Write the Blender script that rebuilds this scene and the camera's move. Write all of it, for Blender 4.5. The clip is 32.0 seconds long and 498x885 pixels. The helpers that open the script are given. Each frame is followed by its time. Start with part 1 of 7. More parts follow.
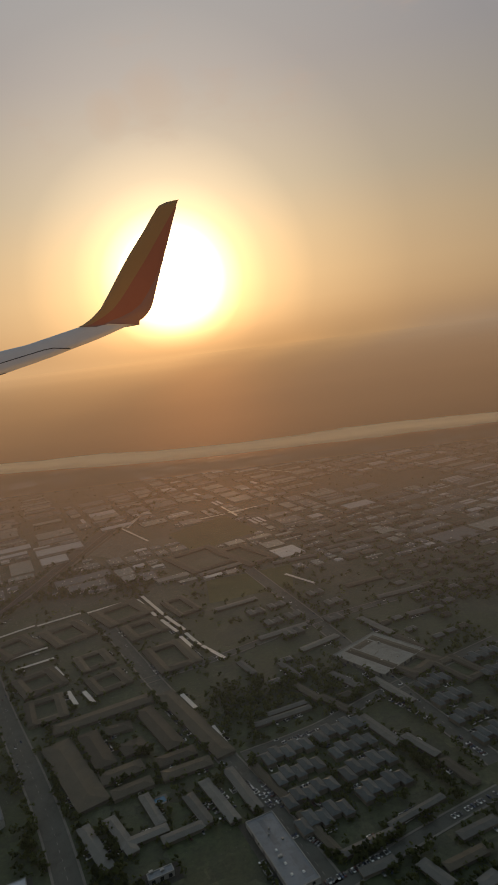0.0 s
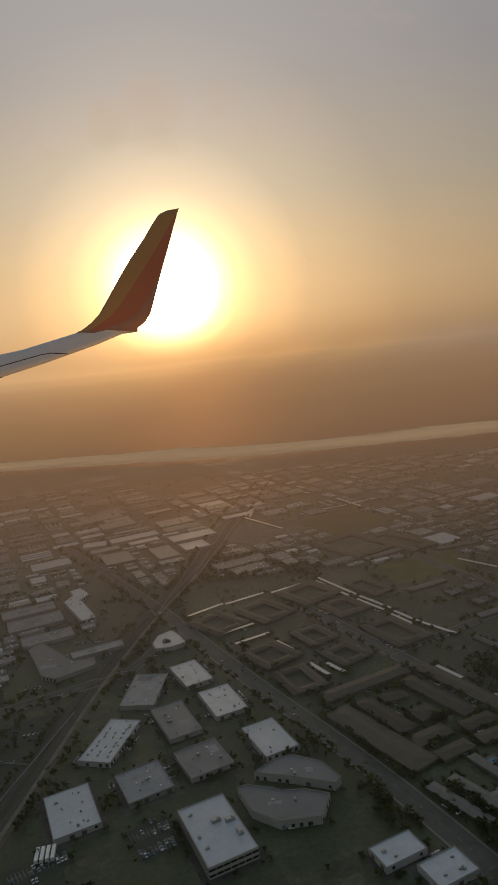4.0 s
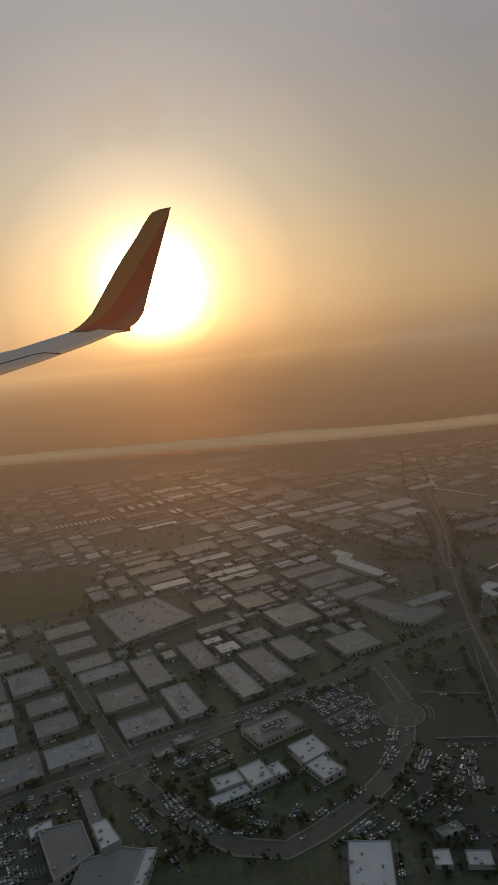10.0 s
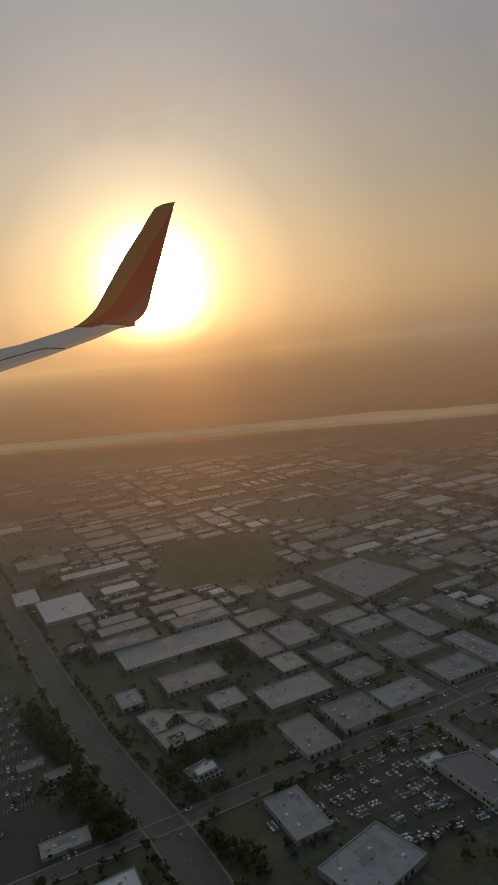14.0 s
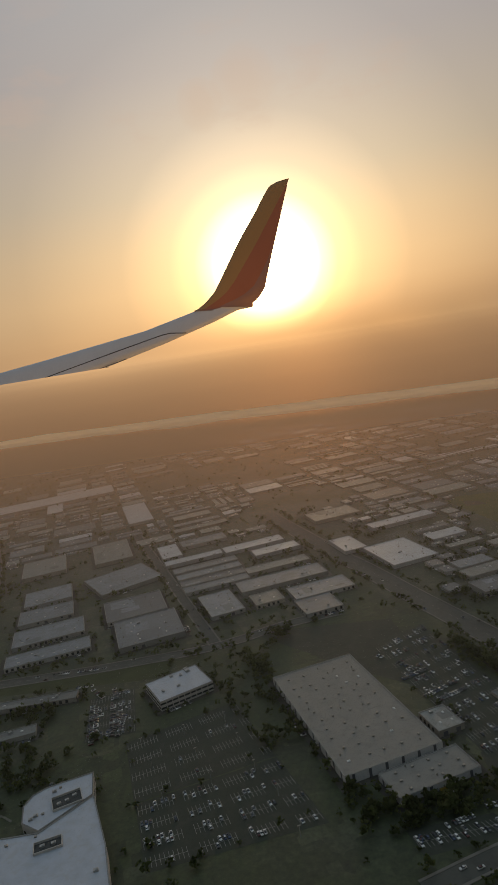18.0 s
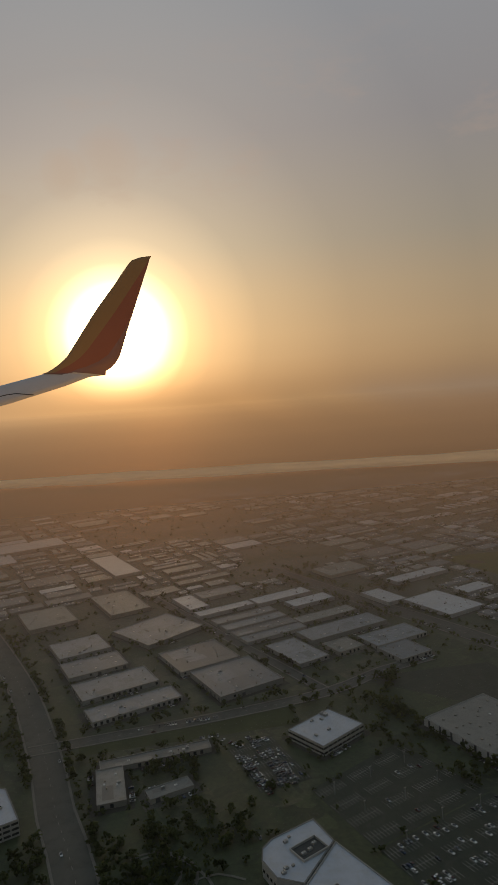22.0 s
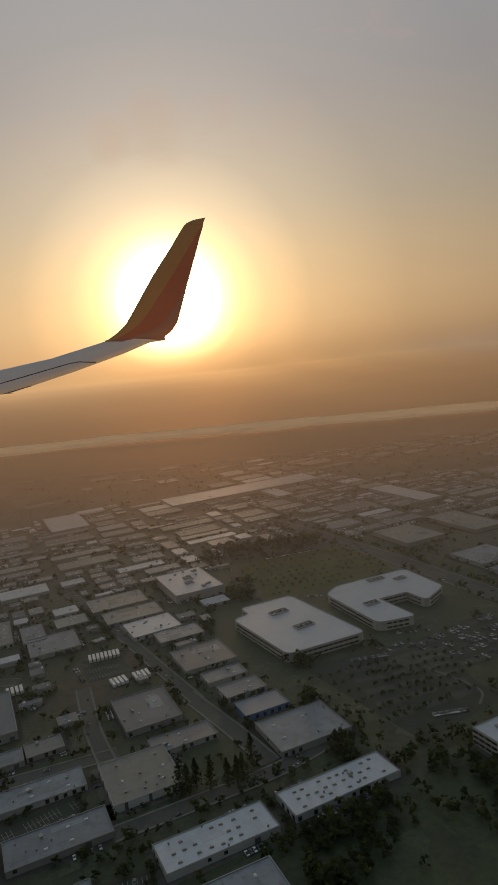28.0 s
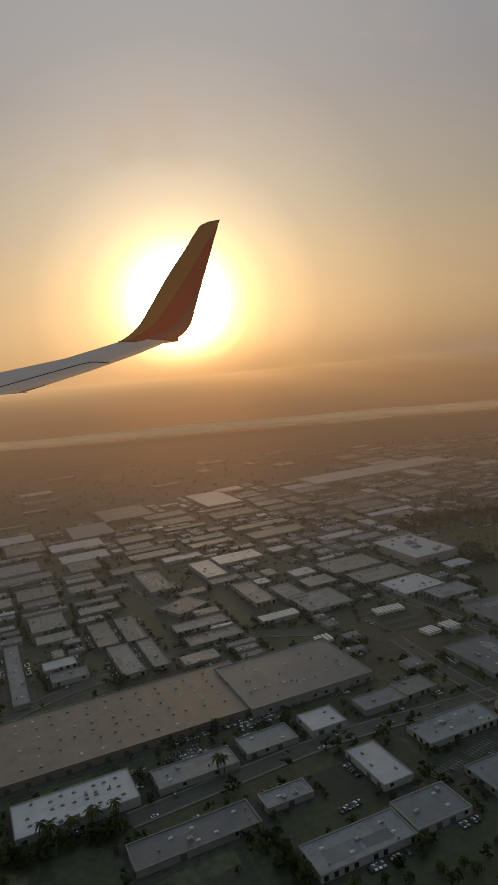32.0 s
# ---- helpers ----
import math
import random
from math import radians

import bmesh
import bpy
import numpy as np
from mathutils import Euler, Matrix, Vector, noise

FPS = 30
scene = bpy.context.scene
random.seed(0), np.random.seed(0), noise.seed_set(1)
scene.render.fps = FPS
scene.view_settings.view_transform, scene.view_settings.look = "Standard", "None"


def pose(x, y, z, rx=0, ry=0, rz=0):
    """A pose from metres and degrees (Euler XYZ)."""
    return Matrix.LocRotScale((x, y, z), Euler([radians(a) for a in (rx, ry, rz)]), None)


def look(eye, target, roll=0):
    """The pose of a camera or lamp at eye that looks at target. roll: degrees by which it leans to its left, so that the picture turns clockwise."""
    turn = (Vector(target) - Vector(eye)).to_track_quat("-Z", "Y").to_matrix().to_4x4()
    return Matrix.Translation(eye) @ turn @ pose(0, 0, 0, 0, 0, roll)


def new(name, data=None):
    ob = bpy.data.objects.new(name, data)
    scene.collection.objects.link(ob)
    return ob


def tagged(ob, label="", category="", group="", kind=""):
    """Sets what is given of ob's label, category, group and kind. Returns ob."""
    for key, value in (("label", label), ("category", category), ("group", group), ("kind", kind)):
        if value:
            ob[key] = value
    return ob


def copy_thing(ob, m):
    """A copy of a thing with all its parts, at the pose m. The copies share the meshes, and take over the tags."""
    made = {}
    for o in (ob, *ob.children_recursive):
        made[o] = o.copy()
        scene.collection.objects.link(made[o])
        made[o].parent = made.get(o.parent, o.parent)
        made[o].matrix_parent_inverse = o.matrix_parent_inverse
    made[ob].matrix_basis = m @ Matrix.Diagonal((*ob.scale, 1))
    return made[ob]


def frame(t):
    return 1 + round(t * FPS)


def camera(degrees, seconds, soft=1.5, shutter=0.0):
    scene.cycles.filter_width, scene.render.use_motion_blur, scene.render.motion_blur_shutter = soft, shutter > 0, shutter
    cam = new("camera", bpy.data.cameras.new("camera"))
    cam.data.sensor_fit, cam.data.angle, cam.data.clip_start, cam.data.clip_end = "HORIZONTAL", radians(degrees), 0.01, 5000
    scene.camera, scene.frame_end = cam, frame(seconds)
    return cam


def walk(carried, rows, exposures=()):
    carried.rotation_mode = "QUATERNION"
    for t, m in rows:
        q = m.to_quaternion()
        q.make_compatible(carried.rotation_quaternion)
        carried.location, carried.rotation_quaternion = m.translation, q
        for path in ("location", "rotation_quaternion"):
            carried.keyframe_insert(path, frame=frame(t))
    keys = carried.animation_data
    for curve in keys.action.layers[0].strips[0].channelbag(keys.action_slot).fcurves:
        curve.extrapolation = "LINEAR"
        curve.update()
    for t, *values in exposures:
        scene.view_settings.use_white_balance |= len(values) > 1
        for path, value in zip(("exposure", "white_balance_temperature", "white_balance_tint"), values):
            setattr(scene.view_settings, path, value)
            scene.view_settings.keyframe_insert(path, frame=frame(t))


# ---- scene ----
# The plan below is in units of four true metres. SCALE sets it down at one tenth of true size, so that the land out to the
# hazy rim, and the wing, which rides along with the flight, fit inside the lens's far limit.
import itertools

SCALE = 0.4

cam = camera(41.28, 32.0, soft=1.5)
ROWS = [
    (0, -0.00, 0.00, 87.72, 0.445, -8.502, -7.093),
    (0.5, -8.82, -0.10, 87.39, 0.450, -8.623, -6.775),
    (1, -17.64, -0.25, 87.04, 0.370, -7.805, -6.481),
    (1.5, -26.42, -0.38, 86.70, 0.460, -8.199, -6.233),
    (2, -35.11, -0.44, 86.37, 0.369, -8.341, -6.271),
    (2.5, -43.76, -0.45, 86.07, 0.094, -8.467, -5.905),
    (3, -52.43, -0.52, 85.76, -0.175, -7.699, -6.011),
    (3.5, -61.17, -0.61, 85.49, -0.282, -7.760, -5.853),
    (5.5, -96.55, -1.00, 84.52, -0.799, -7.648, -6.070),
    (6, -105.32, -1.00, 84.32, -1.022, -7.783, -6.030),
    (6.5, -114.10, -0.98, 84.14, -1.116, -7.862, -6.201),
    (7, -122.92, -1.06, 83.91, -1.268, -7.685, -6.240),
    (7.5, -131.78, -1.33, 83.62, -1.255, -7.053, -6.328),
    (8, -140.56, -1.77, 83.28, -1.273, -6.982, -5.872),
    (8.5, -149.27, -2.14, 82.95, -1.275, -7.223, -6.081),
    (9, -157.96, -2.33, 82.63, -1.241, -7.521, -6.366),
    (9.5, -166.70, -2.33, 82.32, -1.225, -7.886, -6.336),
    (10, -175.53, -2.17, 81.98, -1.428, -7.886, -6.100),
    (10.5, -184.47, -1.99, 81.59, -1.335, -7.653, -6.240),
    (11, -193.42, -1.76, 81.11, -0.879, -8.998, -6.520),
    (11.5, -202.35, -1.47, 80.56, -0.918, -7.822, -6.631),
    (12, -211.29, -1.28, 79.89, -1.172, -6.753, -6.075),
    (12.5, -220.23, -1.05, 79.20, -1.254, -7.402, -5.889),
    (13, -229.12, -0.74, 78.57, -1.309, -7.634, -6.469),
    (13.5, -237.96, -0.48, 77.97, -1.303, -7.353, -6.527),
    (14, -246.71, -0.32, 77.39, -1.370, -8.240, -6.143),
    (14.5, -255.39, -0.17, 76.85, -1.297, -8.798, -5.909),
    (16.5, -290.04, 0.37, 74.81, -1.462, -10.409, -6.700),
    (17, -298.71, 0.47, 74.34, -1.581, -10.315, -6.904),
    (17.5, -307.34, 0.62, 73.93, 7.584, -9.599, -8.992),
    (18, -315.90, 0.86, 73.62, 9.018, -8.700, -9.305),
    (18.5, -324.46, 0.95, 73.31, 7.874, -7.273, -9.428),
    (19, -333.05, 0.96, 73.04, 7.788, -7.368, -9.116),
    (19.5, -341.61, 0.99, 72.85, 6.223, -7.676, -9.056),
    (20, -350.17, 0.95, 72.74, 1.334, -7.443, -8.265),
    (20.5, -358.81, 0.79, 72.67, -1.650, -7.406, -6.486),
    (21, -367.54, 0.49, 72.61, -4.818, -4.495, -4.345),
    (21.5, -376.37, -0.01, 72.47, -6.760, -2.785, -3.731),
    (22, -385.23, -0.54, 72.29, -5.247, -3.916, -4.093),
    (22.5, -394.14, -0.83, 72.12, -3.041, -4.088, -4.533),
    (23, -403.06, -0.91, 71.93, -2.492, -6.886, -4.767),
    (23.5, -411.97, -0.79, 71.68, -2.154, -6.573, -5.093),
    (24, -420.88, -0.56, 71.37, -1.654, -7.283, -5.448),
    (24.5, -429.78, -0.27, 70.97, -1.303, -7.017, -6.099),
    (25, -438.69, -0.01, 70.44, -0.829, -6.224, -6.423),
    (25.5, -447.57, 0.22, 69.83, -0.610, -6.981, -6.145),
    (27.5, -483.01, 1.28, 67.40, -0.335, -6.922, -6.256),
    (28, -491.88, 1.32, 66.71, -0.230, -6.747, -6.160),
    (28.5, -500.63, 1.24, 66.01, -0.267, -6.741, -6.168),
    (29, -509.20, 1.17, 65.34, -0.191, -7.217, -6.469),
    (29.5, -517.63, 1.24, 64.73, -0.123, -8.174, -5.887),
    (30, -526.08, 1.43, 64.15, -0.078, -8.395, -6.300),
    (30.5, -534.58, 1.56, 63.51, -0.279, -5.677, -5.622),
    (31, -543.11, 1.60, 62.80, 0.019, -6.594, -6.071),
    (31.5, -551.57, 1.60, 62.12, 0.093, -6.080, -6.177),
    (32, -560.00, 1.52, 61.41, 0.439, -6.452, -5.534),
]


def aim(x, y, z, yaw, pitch, roll):
    return pose(x * SCALE, y * SCALE, z * SCALE, 0, 0, yaw) @ pose(0, 0, 0, 90 + pitch, 0, 0) @ pose(0, 0, 0, 0, 0, roll)


walk(cam, [(r[0], aim(*r[1:])) for r in ROWS],
     [(0, 0.01), (14, -0.02), (16.5, 0.22), (18.5, 0.14), (20, 0.13), (21.0, 0.10), (21.9, -0.2), (24.1, -0.17), (25.0, 0.02), (26.5, 0.0), (32, 0.0)])

# ---------- light ----------
SUN_YAW, SUN_ELEV = 5.2, 5.9  # to the left of +y, above the horizon
sun_dir = Vector((-math.sin(radians(SUN_YAW)) * math.cos(radians(SUN_ELEV)),
                  math.cos(radians(SUN_YAW)) * math.cos(radians(SUN_ELEV)), math.sin(radians(SUN_ELEV))))
sun = new("sun", bpy.data.lights.new("sun", "SUN"))
sun.data.energy, sun.data.angle, sun.data.color = 0.42, radians(11.0), (1.0, 0.66, 0.36)
sun.matrix_world = look((0, 0, 500), Vector((0, 0, 500)) - sun_dir)


class Nodes:
    """Short hand for building node trees."""

    def __init__(self, tree, fresh=True):
        self.tree = tree
        if fresh:
            tree.nodes.clear()

    def add(self, kind, *links, **values):
        n = self.tree.nodes.new(kind)
        for key, value in values.items():
            if key == "operation":
                n.operation = value
            elif key == "sky_type":
                n.sky_type = value
            elif key == "sun_disc":
                n.sun_disc = value
            elif key == "sun_elevation":
                n.sun_elevation = value
            elif key == "sun_rotation":
                n.sun_rotation = value
            elif key == "dust_density":
                n.dust_density = value
            else:
                n.inputs[key].default_value = value
        for where, source in links:
            self.tree.links.new(source, n.inputs[where])
        return n

    def ramp(self, fac, stops, ease="LINEAR"):
        n = self.tree.nodes.new("ShaderNodeValToRGB")
        n.color_ramp.interpolation = ease
        while len(n.color_ramp.elements) < len(stops):
            n.color_ramp.elements.new(0.5)
        for e, (at, c) in zip(n.color_ramp.elements, stops):
            e.position, e.color = at, (*c, 1) if not isinstance(c, float) else (c, c, c, 1)
        self.tree.links.new(fac, n.inputs[0])
        return n.outputs[0]

    def math(self, op, a, b=0.5, c=0.0):
        n = self.tree.nodes.new("ShaderNodeMath")
        n.operation = op
        for i, v in enumerate((a, b, c)):
            if isinstance(v, (int, float)):
                n.inputs[i].default_value = v
            else:
                self.tree.links.new(v, n.inputs[i])
        return n.outputs[0]

    def mix(self, fac, a, b, mode="MIX"):
        n = self.tree.nodes.new("ShaderNodeMixRGB")
        n.blend_type = mode
        for i, v in enumerate((fac, a, b)):
            if isinstance(v, tuple):
                n.inputs[i].default_value = (*v, 1)
            elif isinstance(v, (int, float)):
                n.inputs[i].default_value = v
            else:
                self.tree.links.new(v, n.inputs[i])
        return n.outputs[0]


world = bpy.data.worlds.new("hazy_evening_sky")
scene.world = world
world.use_nodes = True
w = Nodes(world.node_tree)
coord = w.add("ShaderNodeTexCoord").outputs["Generated"]
unit = w.add("ShaderNodeVectorMath", (0, coord), operation="NORMALIZE").outputs[0]
toward = w.add("ShaderNodeVectorMath", (0, unit), operation="DOT_PRODUCT")
toward.inputs[1].default_value = sun_dir
angle = w.math("MULTIPLY", w.math("ARCCOSINE", w.math("MINIMUM", toward.outputs["Value"], 1.0)), 1 / math.pi)
height = w.add("ShaderNodeSeparateXYZ", (0, unit)).outputs[2]
# the hazy aureole round the low sun, by the angle from it (0 to 180 degrees)
near = w.ramp(w.math("MULTIPLY", angle, 6.0), [(0.0, (8.0, 7.6, 6.4)), (0.11, (4.2, 3.9, 3.2)), (0.155, (2.1, 1.90, 1.50)), (0.20, (1.35, 1.16, 0.88)), (0.27, (0.96, 0.845, 0.69)), (0.40, (0.66, 0.602, 0.527)), (0.66, (0.465, 0.437, 0.41)), (1.0, (0.355, 0.35, 0.352))])
wide = w.ramp(angle, [(0.0, 1.0), (0.17, 1.0), (0.33, 0.95), (0.48, (0.76, 0.83, 0.88)), (0.60, (0.51, 0.60, 0.67)), (0.75, (0.37, 0.46, 0.53)), (1.0, (0.31, 0.40, 0.47))])
# thick low air: orange by the horizon, grey higher up, and murkier at the very bottom
tint = w.ramp(w.math("MULTIPLY_ADD", height, 0.5, 0.5), [(0.45, (0.45, 0.25, 0.11)), (0.5, (0.96, 0.59, 0.30)), (0.52, (1.14, 0.75, 0.40)), (0.545, (1.20, 0.85, 0.49)), (0.575, (1.12, 0.865, 0.56)), (0.61, (0.95, 0.83, 0.65)), (0.68, (0.83, 0.79, 0.78)), (0.78, (0.86, 0.92, 0.98)), (0.86, (0.82, 0.95, 1.04)), (1.0, (0.80, 0.95, 1.06))])
glow = w.mix(1.0, w.mix(1.0, near, wide, "MULTIPLY"), tint, "MULTIPLY")
sky = w.add("ShaderNodeTexSky", sky_type="NISHITA", sun_disc=False, sun_elevation=radians(SUN_ELEV),
            sun_rotation=radians(-SUN_YAW), dust_density=6.0)
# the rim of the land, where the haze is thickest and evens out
# brightest under the sun; also painted into the haze sheet's emission
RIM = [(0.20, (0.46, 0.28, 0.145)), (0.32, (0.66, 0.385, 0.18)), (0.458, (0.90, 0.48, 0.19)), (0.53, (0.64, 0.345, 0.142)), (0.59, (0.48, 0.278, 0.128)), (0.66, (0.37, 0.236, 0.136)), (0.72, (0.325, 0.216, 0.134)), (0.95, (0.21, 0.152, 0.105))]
dirs = w.add("ShaderNodeSeparateXYZ", (0, unit))
rim = w.ramp(w.math("MULTIPLY_ADD", w.math("DIVIDE", dirs.outputs[0], w.math("MAXIMUM", dirs.outputs[1], 0.05)), 0.5, 0.5), RIM, "EASE")
low = w.ramp(w.math("MULTIPLY_ADD", height, 5.0, 0.5), [(0.40, 1.0), (0.49, 1.0), (0.55, 0.62), (0.64, 0.25), (0.78, 0.0)])
glow = w.mix(low, glow, rim)
# a few thin, torn wisps of cloud, tinted by the sun
drawn = w.add("ShaderNodeVectorMath", (0, unit), operation="MULTIPLY")
drawn.inputs[1].default_value = (3.2, 3.2, 9.0)
torn = w.add("ShaderNodeTexNoise", ("Vector", drawn.outputs[0]), Scale=1.6, Detail=6.0, Roughness=0.62).outputs[0]
wisp = w.math("MULTIPLY", w.ramp(torn, [(0.53, 0.0), (0.68, 1.0)], "EASE"), w.ramp(height, [(0.25, 0.0), (0.30, 0.22), (0.38, 0.18), (0.50, 0.0)], "EASE"))
glow = w.mix(wisp, glow, (0.52, 0.36, 0.27))
# faint smudges of orange cloud above the sun
for out_there, spread, share in (((-0.075, 0.939, 0.337), 0.0011, 0.24), ((-0.141, 0.938, 0.317), 0.0006, 0.26)):
    facing = w.add("ShaderNodeVectorMath", (0, unit), operation="DOT_PRODUCT")
    facing.inputs[1].default_value = Vector(out_there).normalized()
    off = w.math("MULTIPLY_ADD", w.math("SUBTRACT", 1.0, facing.outputs["Value"]), 1 / spread, w.math("MULTIPLY_ADD", torn, 1.6, -0.8))
    glow = w.mix(w.ramp(off, [(0.0, share), (0.45, 0.55 * share), (1.0, 0.0)], "EASE"), glow, (0.55, 0.37, 0.25))
total = w.mix(1.0, glow, w.mix(1.0, sky.outputs[0], (0.002, 0.002, 0.002), "MULTIPLY"), "ADD")
w.add("ShaderNodeOutputWorld", (0, w.add("ShaderNodeBackground", (0, total), Strength=1.0).outputs[0]))

# ---------- materials ----------


def place_on_plan(n):
    """The place of a surface, in the plan's units."""
    at = n.add("ShaderNodeVectorMath", (0, n.add("ShaderNodeNewGeometry").outputs["Position"]), operation="SCALE")
    at.inputs["Scale"].default_value = 1 / SCALE
    return at.outputs[0]


def material(name, color, rough=0.8, vary=0.25, scale=0.5, fine=8.0, bump=0.0, metal=0.0, spec=0.3, pieces=0.0, stain=None):
    """A weathered surface: broad patches, fine grain, and a tone of its own for each piece."""
    m = bpy.data.materials.new(name)
    m.use_nodes = True
    n = Nodes(m.node_tree)
    where = place_on_plan(n)
    broad = n.add("ShaderNodeTexNoise", ("Vector", where), Scale=scale, Detail=4.0, Roughness=0.6).outputs[0]
    grain = n.add("ShaderNodeTexNoise", ("Vector", where), Scale=fine, Detail=3.0, Roughness=0.65).outputs[0]
    tone = n.math("ADD", n.math("MULTIPLY_ADD", broad, 2.4 * vary, 1 - 1.2 * vary), n.math("MULTIPLY_ADD", grain, 1.2 * vary, -0.6 * vary))
    if pieces:
        own = n.add("ShaderNodeObjectInfo").outputs["Random"]
        tone = n.math("MULTIPLY", tone, n.math("MULTIPLY_ADD", own, 2 * pieces, 1 - pieces))
    base = n.mix(1.0, color, tone, "MULTIPLY")
    if stain:
        spots = n.ramp(n.add("ShaderNodeTexNoise", ("Vector", where), Scale=scale * 2.3, Detail=6.0, Roughness=0.7).outputs[0],
                       [(0.50, 0.0), (0.62, 1.0)])
        base = n.mix(n.math("MULTIPLY", spots, stain[1]), base, stain[0])
    p = n.add("ShaderNodeBsdfPrincipled", ("Base Color", base), Metallic=metal)
    p.inputs["Specular IOR Level"].default_value = spec
    n.tree.links.new(n.math("MULTIPLY_ADD", grain, 0.25, rough - 0.12), p.inputs["Roughness"])
    if bump:
        b = n.add("ShaderNodeBump", ("Height", grain), Strength=bump, Distance=0.05 * SCALE)
        n.tree.links.new(b.outputs[0], p.inputs["Normal"])
    n.add("ShaderNodeOutputMaterial", (0, p.outputs[0]))
    return m


def paint_set(name, tones, rough=0.35):
    """Paint whose colour is picked for each piece."""
    m = material(name, (1, 1, 1), rough, 0.05, 2.0)
    n = Nodes(m.node_tree, False)
    own = n.add("ShaderNodeObjectInfo").outputs["Random"]
    island = n.add("ShaderNodeNewGeometry").outputs["Random Per Island"]
    pick = n.math("FRACT", n.math("ADD", own, island))
    stops = [(i / len(tones), c) for i, c in enumerate(tones)]
    color = n.ramp(pick, stops, "CONSTANT")
    n.tree.links.new(color, next(x for x in n.tree.nodes if x.type == "BSDF_PRINCIPLED").inputs["Base Color"])
    return m


ROOF = {
    "white": material("white_membrane_roof", (0.40, 0.425, 0.45), 0.45, 0.18, 0.35, 5.0, 0.2, spec=0.5, pieces=0.10, stain=((0.36, 0.35, 0.32), 0.45)),
    "plain": material("tan_gravel_roof", (0.172, 0.180, 0.166), 0.52, 0.24, 0.3, 6.0, 0.3, spec=0.42, pieces=0.38, stain=((0.12, 0.117, 0.104), 0.5)),
    "grey": material("grey_felt_roof", (0.152, 0.172, 0.188), 0.52, 0.24, 0.3, 6.0, 0.3, spec=0.42, pieces=0.38, stain=((0.100, 0.108, 0.108), 0.5)),
    "dark": material("dark_felt_roof", (0.096, 0.107, 0.117), 0.46, 0.2, 0.3, 6.0, 0.3, spec=0.55, pieces=0.15),
    "store": material("tan_store_roof", (0.20, 0.195, 0.172), 0.6, 0.14, 0.25, 6.0, 0.2, spec=0.35, stain=((0.15, 0.145, 0.127), 0.5)),
    "office": material("pale_office_roof", (0.38, 0.41, 0.45), 0.5, 0.18, 0.4, 5.0, 0.2, spec=0.5, stain=((0.35, 0.35, 0.34), 0.5)),
    "mill": material("brown_mill_roof", (0.20, 0.165, 0.128), 0.55, 0.16, 0.2, 6.0, 0.2, spec=0.5, stain=((0.135, 0.112, 0.088), 0.5)),
    "blue": material("blue_grey_roof", (0.17, 0.19, 0.215), 0.45, 0.16, 0.3, 6.0, 0.2, spec=0.5),
}
WALL = {
    "white": material("white_tilt_up_wall", (0.42, 0.41, 0.385), 0.75, 0.14, 0.8),
    "plain": material("beige_wall", (0.31, 0.285, 0.235), 0.8, 0.18, 0.8, pieces=0.2),
    "grey": material("grey_concrete_wall", (0.33, 0.32, 0.285), 0.8, 0.18, 0.8, pieces=0.25),
    "dark": material("pale_stucco_wall", (0.40, 0.38, 0.34), 0.8, 0.12, 0.8),
    "store": material("tan_wall", (0.50, 0.485, 0.45), 0.8, 0.15, 0.8),
    "office": material("office_wall", (0.42, 0.40, 0.36), 0.75, 0.12, 0.8),
    "mill": material("brown_mill_wall", (0.22, 0.19, 0.155), 0.8, 0.15, 0.8),
    "blue": material("blue_sheet_wall", (0.10, 0.18, 0.32), 0.6, 0.12, 0.8),
}
COPING = material("metal_coping", (0.20, 0.20, 0.185), 0.6, 0.25, 0.8, pieces=0.3)
GLASS = material("dark_window_glass", (0.03, 0.033, 0.034), 0.12, 0.1, 1.0, spec=0.8)
SKYLIGHT = material("milky_skylight", (0.62, 0.61, 0.57), 0.25, 0.12, 2.0)
VENT = material("weathered_vent", (0.27, 0.25, 0.21), 0.5, 0.2, 3.0, metal=0.2)
UNIT = material("galvanised_unit", (0.36, 0.355, 0.33), 0.5, 0.2, 3.0, metal=0.3)
DOOR = material("loading_door_paint", (0.10, 0.10, 0.098), 0.6, 0.15, 2.0)
# dark colour painted for the shade in roof wells; also the rail ditch
RECESS = material("painted_well_shade_and_ditch", (0.07, 0.07, 0.064), 0.8, 0.2, 1.0)
TILE = material("brown_shingle_roof", (0.075, 0.066, 0.046), 0.7, 0.25, 0.5, 7.0, 0.4, pieces=0.25)
TILE_GREY = material("grey_shingle_roof", (0.13, 0.128, 0.112), 0.7, 0.25, 0.5, 7.0, 0.4, pieces=0.25)
TILE_BLUE = material("slate_blue_shingle_roof", (0.072, 0.083, 0.083), 0.65, 0.25, 0.5, 7.0, 0.4, pieces=0.2)
STUCCO = material("house_stucco", (0.17, 0.15, 0.118), 0.85, 0.18, 0.8, pieces=0.2)
CARPORT = material("white_metal_carport", (0.52, 0.51, 0.47), 0.35, 0.12, 0.8, metal=0.3)
ASPHALT = material("worn_asphalt", (0.074, 0.076, 0.062), 0.7, 0.3, 0.15, 3.0, 0.3, spec=0.4, stain=((0.043, 0.041, 0.035), 0.5))
LOT = material("car_park_asphalt", (0.042, 0.048, 0.033), 0.75, 0.3, 0.2, 3.0, 0.2, stain=((0.070, 0.066, 0.053), 0.4))
PAVING = material("concrete_pavement", (0.165, 0.155, 0.13), 0.8, 0.25, 0.5)
PLAZA = material("olive_stone_plaza", (0.095, 0.091, 0.070), 0.8, 0.25, 0.6, 6.0, 0.2)
